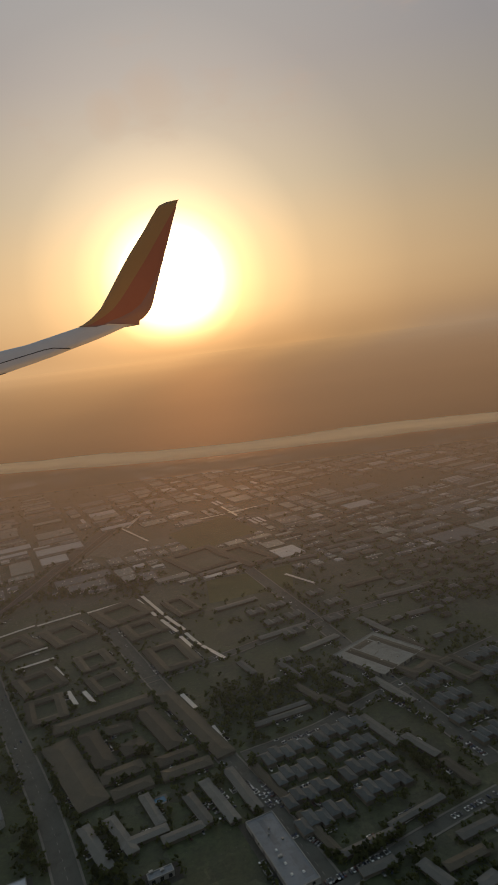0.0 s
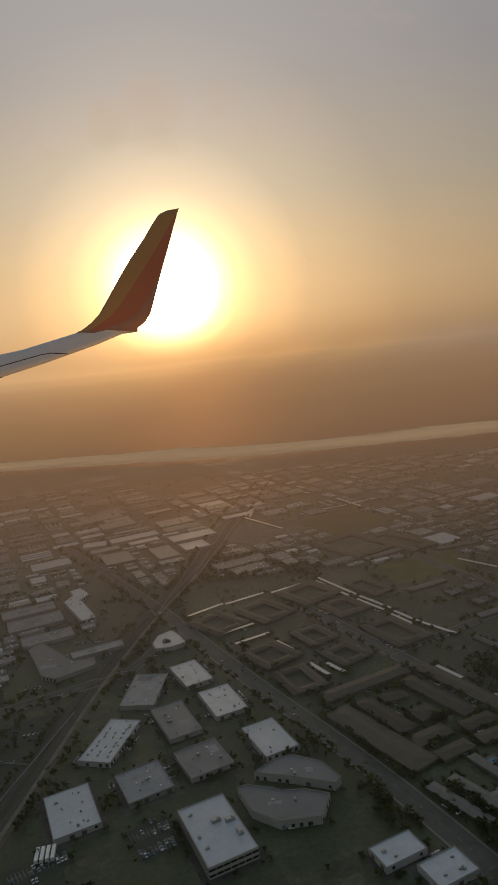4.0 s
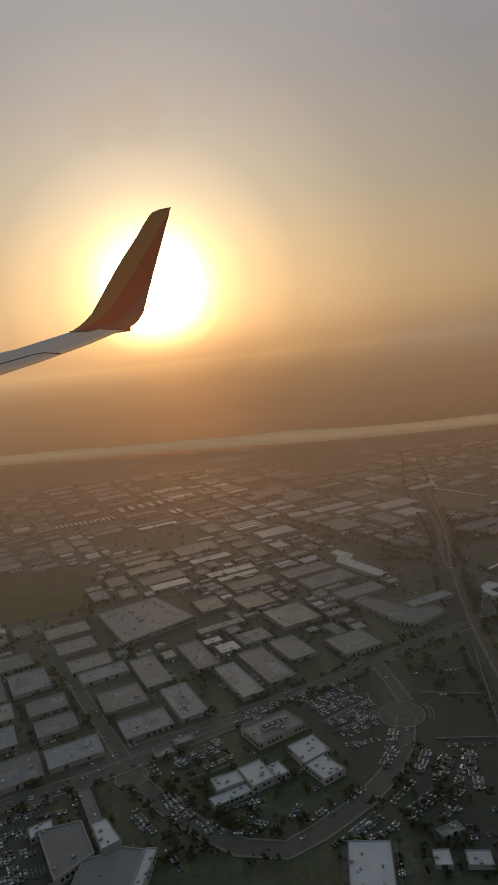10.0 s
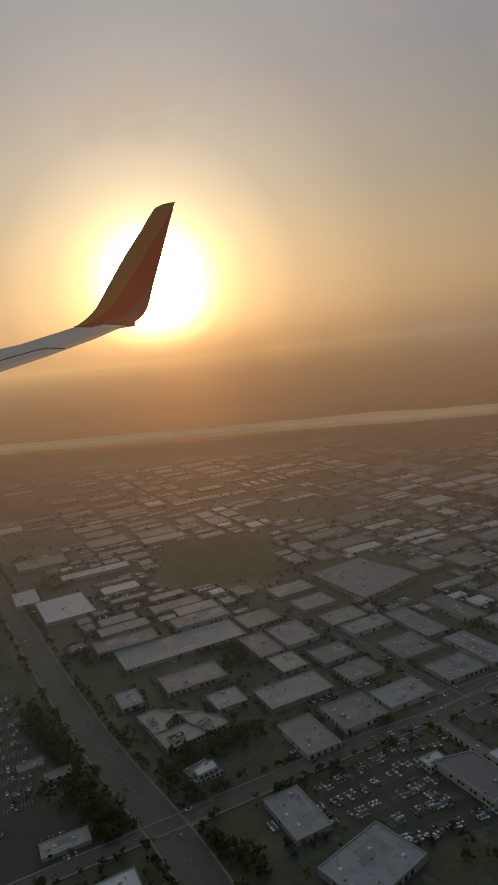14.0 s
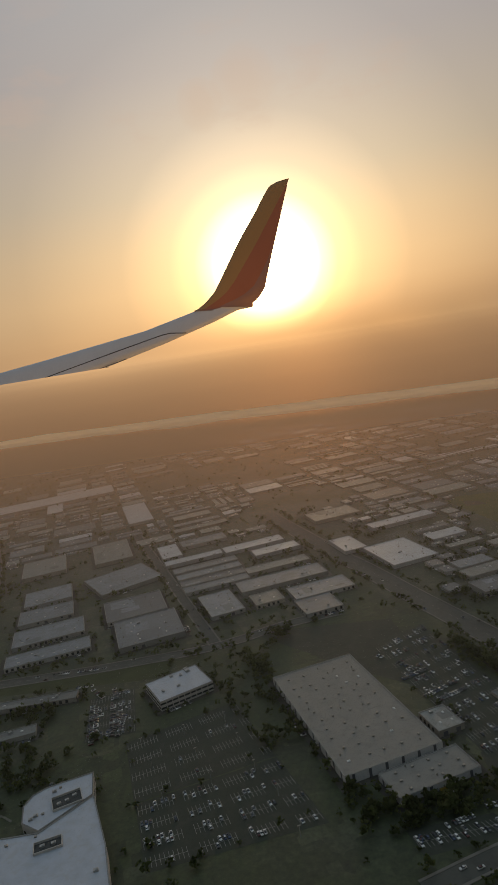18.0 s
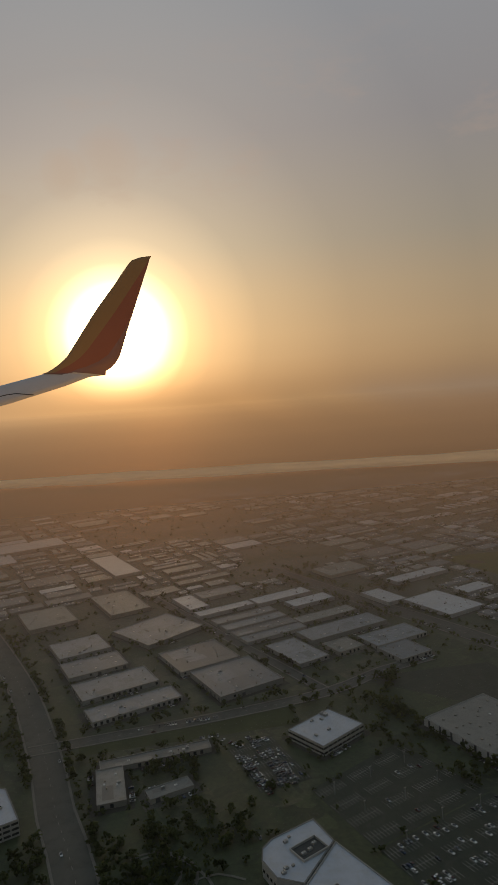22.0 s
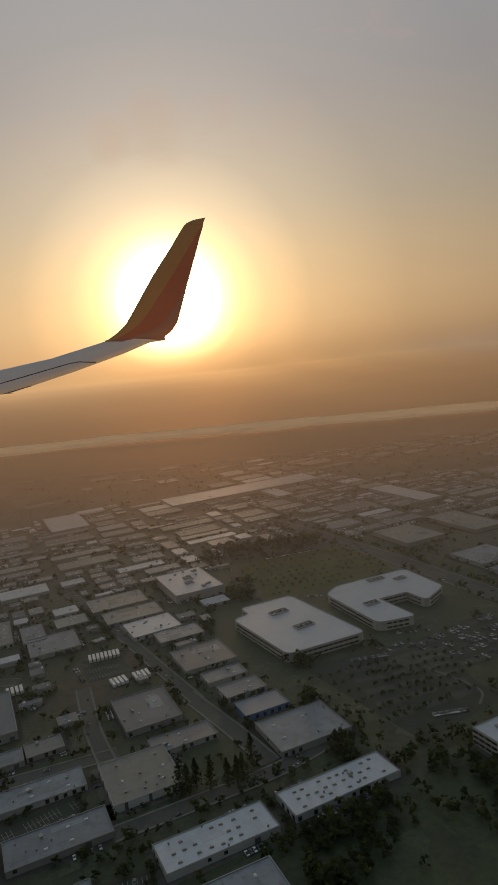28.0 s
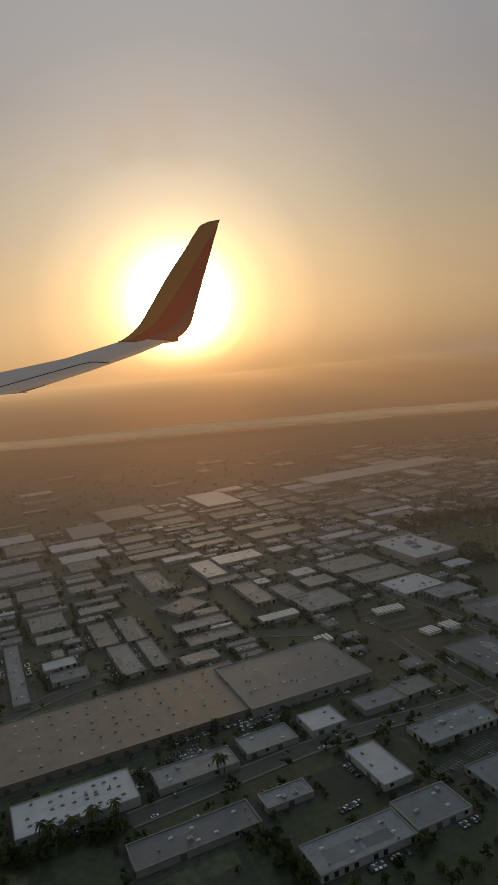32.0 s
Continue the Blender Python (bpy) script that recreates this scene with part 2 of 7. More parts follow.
LINE = material("road_paint", (0.24, 0.232, 0.20), 0.7, 0.4, 1.5)
BAY = material("worn_bay_paint", (0.20, 0.196, 0.168), 0.7, 0.4, 0.6)
BALLAST = material("rail_ballast", (0.053, 0.053, 0.038), 0.9, 0.3, 0.25, 9.0, 0.5)
YARD = material("yard_paving", (0.075, 0.071, 0.057), 0.85, 0.35, 0.3, 4.0, 0.2, pieces=0.45, stain=((0.040, 0.039, 0.031), 0.6))
DIRT = material("bare_dirt", (0.105, 0.088, 0.060), 0.9, 0.35, 0.2, 3.0, 0.3, stain=((0.06, 0.054, 0.035), 0.6))
TRACKBED = material("pale_gravel_path", (0.15, 0.146, 0.115), 0.85, 0.5, 0.25, 6.0, 0.4, stain=((0.10, 0.093, 0.07), 0.7))
STEEL = material("rail_steel", (0.14, 0.12, 0.10), 0.5, 0.1, 2.0, metal=0.8)
LEAF = material("dusty_foliage", (0.088, 0.104, 0.038), 0.85, 0.4, 0.5, 6.0, pieces=0.35)
n = Nodes(LEAF.node_tree, False)  # thin leaves let the low light through
skin = next(x for x in n.tree.nodes if x.type == "BSDF_PRINCIPLED")
lit = n.mix(1.0, skin.inputs["Base Color"].links[0].from_socket, (1.35, 1.4, 1.1), "MULTIPLY")
thin = n.add("ShaderNodeBsdfTranslucent", (0, lit))
both = n.add("ShaderNodeMixShader", (1, skin.outputs[0]), (2, thin.outputs[0]), Fac=0.6)
n.tree.links.new(both.outputs[0], next(x for x in n.tree.nodes if x.type == "OUTPUT_MATERIAL").inputs[0])
BARK = material("bark", (0.10, 0.075, 0.055), 0.9, 0.2, 4.0)
GRASS = material("dry_grass", (0.098, 0.102, 0.038), 0.9, 0.4, 0.12, 3.0, 0.3)
VERGE = material("shaded_green_verge", (0.056, 0.064, 0.027), 0.9, 0.4, 0.2, 3.0, 0.3)
WATER = material("pool_water", (0.06, 0.16, 0.24), 0.1, 0.1, 1.0, spec=0.6)
CARS = paint_set("car_paint", [(0.62, 0.61, 0.58), (0.04, 0.04, 0.04), (0.78, 0.77, 0.73), (0.20, 0.20, 0.195), (0.50, 0.49, 0.46),
                               (0.10, 0.10, 0.10), (0.70, 0.69, 0.66), (0.09, 0.035, 0.03), (0.60, 0.59, 0.56), (0.05, 0.07, 0.12), (0.33, 0.32, 0.30)])
TRAILER = material("white_trailer_side", (0.66, 0.65, 0.61), 0.4, 0.12, 1.0)

# the land: bare soil, dry grass and old paving in patches
m = bpy.data.materials.new("suburban_ground")
m.use_nodes = True
g = Nodes(m.node_tree)
where = place_on_plan(g)
turned = g.add("ShaderNodeVectorRotate", (0, where), Angle=radians(-23.5)).outputs[0]
cells = g.add("ShaderNodeTexVoronoi", ("Vector", turned), Scale=0.05, Randomness=0.8)
cells.distance = "CHEBYCHEV"
patch = cells.outputs["Color"]
patch = g.add("ShaderNodeSeparateColor", (0, patch)).outputs[0]
soil = g.ramp(patch, [(0.0, (0.052, 0.058, 0.033)), (0.3, (0.068, 0.069, 0.040)), (0.5, (0.042, 0.054, 0.021)), (0.7, (0.058, 0.063, 0.039)), (0.86, (0.095, 0.087, 0.054))], "CONSTANT")
small = g.add("ShaderNodeTexVoronoi", ("Vector", turned), Scale=0.28, Randomness=0.9)
small.distance = "CHEBYCHEV"
small = g.add("ShaderNodeSeparateColor", (0, small.outputs["Color"])).outputs[1]
soil = g.mix(1.0, soil, g.ramp(small, [(0.0, 0.75), (0.35, 1.0), (0.6, 0.62), (0.8, 1.25)], "CONSTANT"), "MULTIPLY")
broad = g.add("ShaderNodeTexNoise", ("Vector", where), Scale=0.06, Detail=6.0, Roughness=0.6).outputs[0]
grain = g.add("ShaderNodeTexNoise", ("Vector", where), Scale=0.9, Detail=6.0, Roughness=0.7).outputs[0]
soil = g.mix(g.ramp(broad, [(0.38, 0.0), (0.58, 0.95)]), soil, (0.040, 0.051, 0.018))
town = g.ramp(g.math("MULTIPLY", g.add("ShaderNodeSeparateXYZ", (0, where)).outputs[1], 1 / 1000.0), [(0.15, 0.0), (0.26, 0.75), (0.46, 0.75), (0.56, 0.1)])
soil = g.mix(g.math("MULTIPLY", town, g.ramp(broad, [(0.45, 1.0), (0.62, 0.2)])), soil, g.mix(patch, (0.070, 0.066, 0.057), (0.115, 0.108, 0.096)))
soil = g.mix(1.0, soil, g.math("MULTIPLY_ADD", grain, 2.0, -0.09), "MULTIPLY")
soil = g.mix(1.0, soil, (0.92, 1.0, 0.82), "MULTIPLY")
p = g.add("ShaderNodeBsdfPrincipled", ("Base Color", soil), Roughness=0.7)
g.add("ShaderNodeOutputMaterial", (0, p.outputs[0]))
GROUND = m

# ---------- building helpers ----------
random.seed(11)
rng = random.Random(7)


def mesh_of(name, verts, faces, mat, smooth=False):
    me = bpy.data.meshes.new(name)
    me.from_pydata([(x * SCALE, y * SCALE, z * SCALE) for x, y, z in verts], [], faces)
    me.materials.append(mat)
    if smooth:
        me.polygons.foreach_set("use_smooth", [True] * len(me.polygons))
    me.update()
    return me


def set_down(m):
    """A pose on the plan, brought to scale."""
    m = m.copy()
    m.translation *= SCALE
    return m


def piece(name, me, parent, at=None, label=""):
    ob = new(name, me)
    ob.parent = parent
    if at is not None:
        ob.matrix_basis = set_down(at)
    if label:
        tagged(ob, label=label)
    return ob


def thing(name, x, y, rot, label, category, group="", kind="", z=0.0):
    e = new(name)
    e.empty_display_size = 0.5
    e.matrix_basis = set_down(pose(x, y, z, 0, 0, rot))
    return tagged(e, label, category, group, kind)


def box(sx, sy, sz, z0=0.0, x0=0.0, y0=0.0, top=1.0):
    """Corners and faces of a box on z0, its top drawn in by the factor top."""
    a, b = sx / 2, sy / 2
    v = [(x0 + i * a, y0 + j * b, z0) for i, j in ((-1, -1), (1, -1), (1, 1), (-1, 1))]
    v += [(x0 + i * a * top, y0 + j * b * top, z0 + sz) for i, j in ((-1, -1), (1, -1), (1, 1), (-1, 1))]
    return v, [(0, 3, 2, 1), (4, 5, 6, 7), (0, 1, 5, 4), (1, 2, 6, 5), (2, 3, 7, 6), (3, 0, 4, 7)]


def joined(name, boxes, mat):
    verts, faces = [], []
    for v, f in boxes:
        k = len(verts)
        verts += v
        faces += [tuple(i + k for i in q) for q in f]
    return mesh_of(name, verts, faces, mat)


def inset(poly, d):
    """The outline drawn in by d (corners mitred)."""
    out = []
    n = len(poly)
    for i in range(n):
        p, q, r = Vector(poly[i - 1]), Vector(poly[i]), Vector(poly[(i + 1) % n])
        a, b = (q - p).normalized(), (r - q).normalized()
        na, nb = Vector((-a.y, a.x)), Vector((-b.y, b.x))
        k = (na + nb) / max(0.4, 1 + na.dot(nb))
        out.append(tuple(q + k * d))
    return out


def area(poly):
    return sum(poly[i - 1][0] * poly[i][1] - poly[i][0] * poly[i - 1][1] for i in range(len(poly))) / 2


def shell(poly, h, mat_wall, mat_roof, parent, lip=0.10, rim=0.13):
    """Walls with a parapet, its coping, and a roof sunk behind it."""
    if area(poly) < 0:
        poly = poly[::-1]
    n = len(poly)
    inner = inset(poly, rim)
    v = [(x, y, 0) for x, y in poly] + [(x, y, h) for x, y in poly] + [(x, y, h) for x, y in inner] + [(x, y, h - lip) for x, y in inner]
    f = []
    for i in range(n):
        j = (i + 1) % n
        for k in range(3):
            f.append((k * n + i, k * n + j, (k + 1) * n + j, (k + 1) * n + i))
    wall = piece("wall", mesh_of("wall", v, f, mat_wall), parent)
    roof = [(x, y, h - lip) for x, y in inner] + [(x, y, h - lip - 0.12) for x, y in inner]
    rf = [tuple(range(n))] + [(i, i + n, (i + 1) % n + n, (i + 1) % n) for i in range(n)]
    top = piece("roof", mesh_of("roof", roof, rf, mat_roof), parent)
    out, inn = inset(poly, -0.03), inset(poly, rim + 0.02)
    c = [(x, y, h + 0.004) for x, y in out] + [(x, y, h + 0.03) for x, y in out] + [(x, y, h + 0.03) for x, y in inn] + [(x, y, h + 0.004) for x, y in inn]
    cf = [(k * n + i, k * n + (i + 1) % n, (k + 1) % 4 * n + (i + 1) % n, (k + 1) % 4 * n + i) for i in range(n) for k in range(4)]
    piece("coping", mesh_of("coping", c, cf, COPING), parent)
    return poly, wall, top


DOME = mesh_of("skylight", *(lambda a, b: (a[0] + b[0], a[1] + [tuple(i + 8 for i in q) for q in b[1]]))(
    box(0.62, 0.42, 0.07), box(0.54, 0.34, 0.09, 0.07, top=0.7)), SKYLIGHT)
AC = mesh_of("roof_unit", *(lambda a, b: (a[0] + b[0], a[1] + [tuple(i + 8 for i in q) for q in b[1]]))(
    box(0.72, 0.5, 0.34), box(0.30, 0.30, 0.10, 0.34, 0.12, top=0.9)), UNIT)
BIG_AC = mesh_of("roof_unit", *(lambda a, b: (a[0] + b[0], a[1] + [tuple(i + 8 for i in q) for q in b[1]]))(
    box(1.7, 0.9, 0.55), box(0.5, 0.5, 0.16, 0.55, 0.4, top=0.9)), UNIT)
VENTBOX = mesh_of("roof_vent", *(lambda a, b: (a[0] + b[0], a[1] + [tuple(i + 8 for i in q) for q in b[1]]))(
    box(0.42, 0.36, 0.2), box(0.5, 0.44, 0.05, 0.2, top=0.7)), VENT)
SMOKE = mesh_of("roof_unit", *(lambda a, b: (a[0] + b[0], a[1] + [tuple(i + 8 for i in q) for q in b[1]]))(
    box(0.6, 0.34, 0.12), box(0.52, 0.28, 0.10, 0.12, top=0.8)), VENT)
PIPE = mesh_of("roof_vent", *box(0.22, 0.22, 0.34, top=0.8), VENT)
WELL_FLOOR = mesh_of("well_floor", *box(2.5, 1.7, 0.03), RECESS)
SCREEN = joined("plant_screen", [box(2.6, 0.1, 0.42, 0, 0, -0.9), box(2.6, 0.1, 0.42, 0, 0, 0.9), box(0.1, 1.7, 0.42, 0, -1.25, 0), box(0.1, 1.7, 0.42, 0, 1.25, 0),
                                 box(1.0, 0.7, 0.3, 0, -0.4, 0.2), box(0.6, 0.5, 0.24, 0, 0.6, -0.3)], UNIT)
PILASTER = mesh_of("pilaster", *box(0.5, 0.12, 1.0), DOOR)
GATE = mesh_of("loading_door", *box(0.9, 0.06, 0.85), DOOR)
BAY_PANE = mesh_of("window", *box(0.62, 0.06, 0.72), GLASS)
PANE = mesh_of("window", *box(1.17, 0.06, 0.40), GLASS)
SLOT = mesh_of("window", *box(0.55, 0.06, 0.5), GLASS)


def on_edge(p, q, s, z):
    """The pose of a thing set on a wall that runs from p to q, at the share s of its length."""
    d = Vector(q) - Vector(p)
    at = Vector(p) + d * s
    return pose(at.x, at.y, z, 0, 0, math.degrees(math.atan2(d.y, d.x)))


def faces_camera(p, q, rot):
    d = Vector(q) - Vector(p)
    nrm = Vector((d.y, -d.x)).normalized()
    nrm.rotate(Matrix.Rotation(radians(rot), 2))
    return nrm.y < 0.35


NAMES = {
    "white": ("warehouse", "low warehouse with a bright white membrane roof", "warehouse"),
    "plain": ("warehouse", "low beige building with a tan gravel roof", "warehouse"),
    "grey": ("warehouse", "low concrete warehouse with a flat grey roof", "warehouse"),
    "dark": ("warehouse", "pale stucco hall with a dark flat roof", "hall"),
    "store": ("store_building", "large tan box building with rows of roof vents", "store"),
    "mill": ("factory_building", "very large factory with a brown roof dotted with vents", "factory"),
    "office": ("office_building", "pale office block with window bands and white roof", "office building"),
    "blue": ("warehouse", "blue sheet metal warehouse with a grey roof", "warehouse"),
}


def furnish(wall, top, kind, poly, h, rot, L, W, near, wells=()):
    """Roof fittings, loading doors and windows."""
    def spots(nx, ny, jitter, margin=0.14):
        for i in range(nx):
            for j in range(ny):
                u = margin + (1 - 2 * margin) * ((i + 0.5) / nx) + rng.uniform(-jitter, jitter) / nx
                v = margin + (1 - 2 * margin) * ((j + 0.5) / ny) + rng.uniform(-jitter, jitter) / ny
                yield (u - 0.5) * L, (v - 0.5) * W

    z = h - 0.10
    if kind in ("store", "mill") and L > 9:
        for x, y in spots(max(3, int(L / 3.4)), max(3, int(W / 3.2)), 0.15, 0.05):
            if rng.random() < 0.85:
                dome = rng.random() < (0.1 if kind == "store" else 0.35)
                piece("skylight" if dome else "roof_vent", DOME if dome else VENTBOX, top, pose(x, y, z, 0, 0, rng.choice((0, 90))))
    elif kind in ("white", "grey", "plain", "blue", "dark") and near > 0:
        ny = (3 if kind == "white" and near > 1 and L > 14 else 2) if W > 5 else 1
        for x, y in spots(max(2, int(L / ((1.9 if kind == "white" and L > 14 else 3.2) if near > 1 else 6))), ny, 0.12, 0.08):
            if rng.random() < (0.8 if kind == "white" and L > 14 else 0.45):
                dark = kind == "white" and near > 1
                piece("roof_unit" if dark else "skylight", SMOKE if dark else DOME, top, pose(x, y, z, 0, 0, 0))
        for x, y in spots(2, 1, 0.4):
            if rng.random() < 0.5:
                piece("roof_unit", AC, top, pose(x, y + W * rng.uniform(-0.2, 0.2), z, 0, 0, 90 * rng.randint(0, 1)))
    elif kind == "office" and near > 0:
        for x, y in spots(2, 1, 0.15, 0.16) if not wells and h > 2.5 else ():
            # lies on the roof; its dark colour stands for the shade of a pit
            piece("well_floor", WELL_FLOOR, top, pose(x, y, z + 0.004, 0, 0, 23.5 - rot), "flat floor panel darkened to look sunken")
            piece("plant_screen", SCREEN, top, pose(x, y, z, 0, 0, 23.5 - rot), "low screen wall round roof machinery")
        for x, y in spots(5, 4, 0.35, 0.08) if not wells else ():
            if rng.random() < (0.85 if L < 12 else 0.4):
                piece("roof_unit", rng.choice((AC, AC, BIG_AC)), top, pose(x, y, z, 0, 0, 90 * rng.randint(0, 1)))
    if near > 0 and kind != "office":
        for k in range(min(3, 1 + int(L * W / 60))):
            pl, pw = rng.uniform(0.12, 0.4) * L, rng.uniform(0.12, 0.45) * W
            x, y = rng.uniform(-0.46, 0.46) * (L - pl - 0.6), rng.uniform(-0.46, 0.46) * (W - pw - 0.6)
            piece("roof_patch", mesh_of("roof_patch", *box(pl, pw, 0.006 + 0.005 * k), ROOF[kind]), top, pose(x, y, z, 0, 0, 0))
        if L * W > 60 and kind != "mill":
            for _ in range(min(14, int(L * W / 26))):
                piece("roof_vent", VENTBOX if rng.random() < 0.15 else PIPE, top, pose(rng.uniform(-0.45, 0.45) * L, rng.uniform(-0.45, 0.45) * W, z, 0, 0, 0))
    if near < 2:
        return
    for i in range(len(poly)):
        p, q = poly[i], poly[(i + 1) % len(poly)]
        d = (Vector(q) - Vector(p)).length
        if d < 2.5 or not faces_camera(p, q, rot):
            continue
        if kind == "office":
            storeys = max(2, int(h / 0.85))
            n = int(d / 1.25)
            for s in range(storeys):
                for k in range(n):
                    piece("window", PANE, wall, on_edge(p, q, (k + 0.5) / n, (s + 0.42) * h / (storeys + 0.25)))
        elif kind not in ("store", "mill"):
            bays = rng.random() < 0.4
            n = int(d / (1.35 if bays else 2.2))
            for k in range(n):
                if rng.random() < (0.7 if bays else 0.45):
                    which = not bays and rng.random() < 0.55
                    piece("loading_door" if which else "window", GATE if which else BAY_PANE if bays else SLOT, wall,
                          on_edge(p, q, (k + 0.5) / n, 0.0 if which else 0.12 if bays else 0.45))
        else:
            for k in range(int(d / 3)):
                if kind == "store":
                    piece("pilaster", PILASTER, wall, on_edge(p, q, (k + 0.5) / int(d / 3), 0.0) @ Matrix.Scale(h * 0.94, 4, (0, 0, 1)))
                else:
                    piece("loading_door", GATE, wall, on_edge(p, q, (k + 0.5) / int(d / 3), 0.0))


PAVED = []  # open asphalt, kept free of trees
FOOT = []  # every footprint: centre and radius, to keep trees and fill off it


def block(kind, x, y, L, W, rot, h):
    """A flat-roofed building on a rectangle."""
    name, label, cat = NAMES[kind]
    if L > 20 and kind in ("grey", "white", "plain"):
        label = label.replace("low", "long low")
    e = thing(name, x, y, rot, label, cat, "flat-roofed buildings of the district")
    poly = [(-L / 2, -W / 2), (L / 2, -W / 2), (L / 2, W / 2), (-L / 2, W / 2)]
    near = 2 if y < 185 else 1 if y < 260 else 0
    poly, wall, top = shell(poly, h, WALL[kind], ROOF[kind], e)
    furnish(wall, top, kind, poly, h, rot, L, W, near)
    if y < 260:
        grow = rng.uniform(1.6, 3.0)
        piece("apron", mesh_of("apron", *box(L + grow, W + grow, 0.03, -0.0265 + 0.0007 * (len(FOOT) % 13)), YARD), e, label="paved yard strip round the walls")
    FOOT.append((x, y, L / 2 + 0.6, W / 2 + 0.6, math.cos(radians(rot)), math.sin(radians(rot))))
    return e


def taken(x, y, grow=0.0, where=FOOT):
    for a, b, hl, hw, c, s in where:
        dx, dy = x - a, y - b
        if abs(dx * c + dy * s) < hl + grow and abs(dy * c - dx * s) < hw + grow:
            return True
    return False


def rounded(poly, r):
    """The outline with its corners rounded off."""
    out = []
    for i in range(len(poly)):
        p, q, s = Vector(poly[i - 1]), Vector(poly[i]), Vector(poly[(i + 1) % len(poly)])
        if (q - p).x * (s - q).y - (q - p).y * (s - q).x > 0 if area(poly) < 0 else (q - p).x * (s - q).y - (q - p).y * (s - q).x < 0:
            out.append(tuple(q))
            continue
        k = min(r, (p - q).length * 0.4, (s - q).length * 0.4)
        a, c = q + (p - q).normalized() * k, q + (s - q).normalized() * k
        for t in (0.0, 0.25, 0.5, 0.75, 1.0):
            out.append(tuple(a * (1 - t) ** 2 + q * 2 * t * (1 - t) + c * t * t))
    return out


def roof_well(top, x, y, L, W, rot, z):
    """A machinery well: a curb round a floor darkened as if sunk in shade, with units standing in it."""
    at = pose(x, y, z, 0, 0, rot)
    well = piece("plant_screen", joined("plant_screen", [box(L, 0.12, 0.4, 0, 0, -W / 2), box(L, 0.12, 0.4, 0, 0, W / 2), box(0.12, W - 0.13, 0.4, 0, -L / 2 + 0.06, 0),
                                                         box(0.12, W - 0.13, 0.4, 0, L / 2 - 0.06, 0)], WALL["office"]), top, at, "low curb wall round a roof well")
    piece("well_floor", mesh_of("well_floor", *box(L - 0.25, W - 0.13, 0.03, 0.004), RECESS), well, label="flat floor panel darkened to look sunken")
    for k in range(max(2, int(L / 1.6))):
        piece("roof_unit", AC, well, pose((k + 0.5) / max(2, int(L / 1.6)) * (L - 1) - L / 2 + 0.5, rng.uniform(-0.2, 0.2) * W, 0.03, 0, 0, 0))


def outline(kind, pts, h, name="office_building", label="", cat="office building", soft=0.0, wells=()):
    """A flat-roofed building on an outline of its own."""
    cx, cy = sum(p[0] for p in pts) / len(pts), sum(p[1] for p in pts) / len(pts)
    e = thing(name, cx, cy, 0, label, cat)
    poly = [(a - cx, b - cy) for a, b in pts]
    w = max(p[0] for p in poly) - min(p[0] for p in poly)
    d = max(p[1] for p in poly) - min(p[1] for p in poly)
    if soft:
        poly = rounded(poly, soft)
    poly, wall, top = shell(poly, h, WALL[kind], ROOF[kind], e, rim=0.2)
    furnish(wall, top, kind, poly, h, 0, w * 0.5, d * 0.4, 2, wells)
    for x, y, L, W, rot in wells:
        roof_well(top, x - cx, y - cy, L, W, rot, h - 0.10)
    FOOT.append((cx, cy, w / 2, d / 2, 1, 0))
    return e


def stepped(units, name, label, cat, wells=(), gear=0):
    """One building of several flat-roofed units; a unit is its kind, outline and height."""
    pts = [p for _, poly, _ in units for p in poly]
    x0, x1, y0, y1 = min(p[0] for p in pts), max(p[0] for p in pts), min(p[1] for p in pts), max(p[1] for p in pts)
    cx, cy = (x0 + x1) / 2, (y0 + y1) / 2
    e = thing(name, cx, cy, 0, label, cat)
    tops = []
    for kind, poly, h in units:
        poly, wall, top = shell([(a - cx, b - cy) for a, b in poly], h, WALL[kind], ROOF[kind], e, rim=0.16)
        tops.append(top)
        for p, q in zip(poly, poly[1:] + poly[:1]):
            d = (Vector(q) - Vector(p)).length
            if d > 1.6 and faces_camera(p, q, 0):
                for k in range(int(d / 0.9)):
                    if rng.random() < 0.75:
                        piece("window", SLOT, wall, on_edge(p, q, (k + 0.5) / int(d / 0.9), h * 0.36))
        mx, my = sum(p[0] for p in poly) / len(poly), sum(p[1] for p in poly) / len(poly)
        for _ in range(gear):
            k = rng.randrange(len(poly))
            q = Vector(poly[k]).lerp(Vector(poly[k - 1]), rng.random()).lerp(Vector((mx, my)), 1 - 0.9 * math.sqrt(rng.random()))
            piece("roof_unit", rng.choice((AC, SMOKE, VENTBOX)), top, pose(q.x, q.y, h - 0.10, 0, 0, 24))
        FOOT.append((mx + cx, my + cy, (max(p[0] for p in poly) - min(p[0] for p in poly)) / 2, (max(p[1] for p in poly) - min(p[1] for p in poly)) / 2, 1, 0))
    for i, x, y, L, W, rot in wells:
        roof_well(tops[i], x - cx, y - cy, L, W, rot, units[i][2] - 0.10)
    return e


def garden_wall(pts, h=0.45, label="long pale boundary wall beside parked cars"):
    """A low wall with a coping along a line."""
    x, y = pts[0]
    e = thing("boundary_wall", x, y, 0, label, "wall")
    line = [(a - x, b - y) for a, b in pts]
    piece("wall", mesh_of("wall", *thick(strip(line, 0.12, h), h + 0.03), WALL["grey"]), e)
    piece("coping", mesh_of("coping", *thick(strip(line, 0.18, h + 0.04), 0.036), COPING), e)


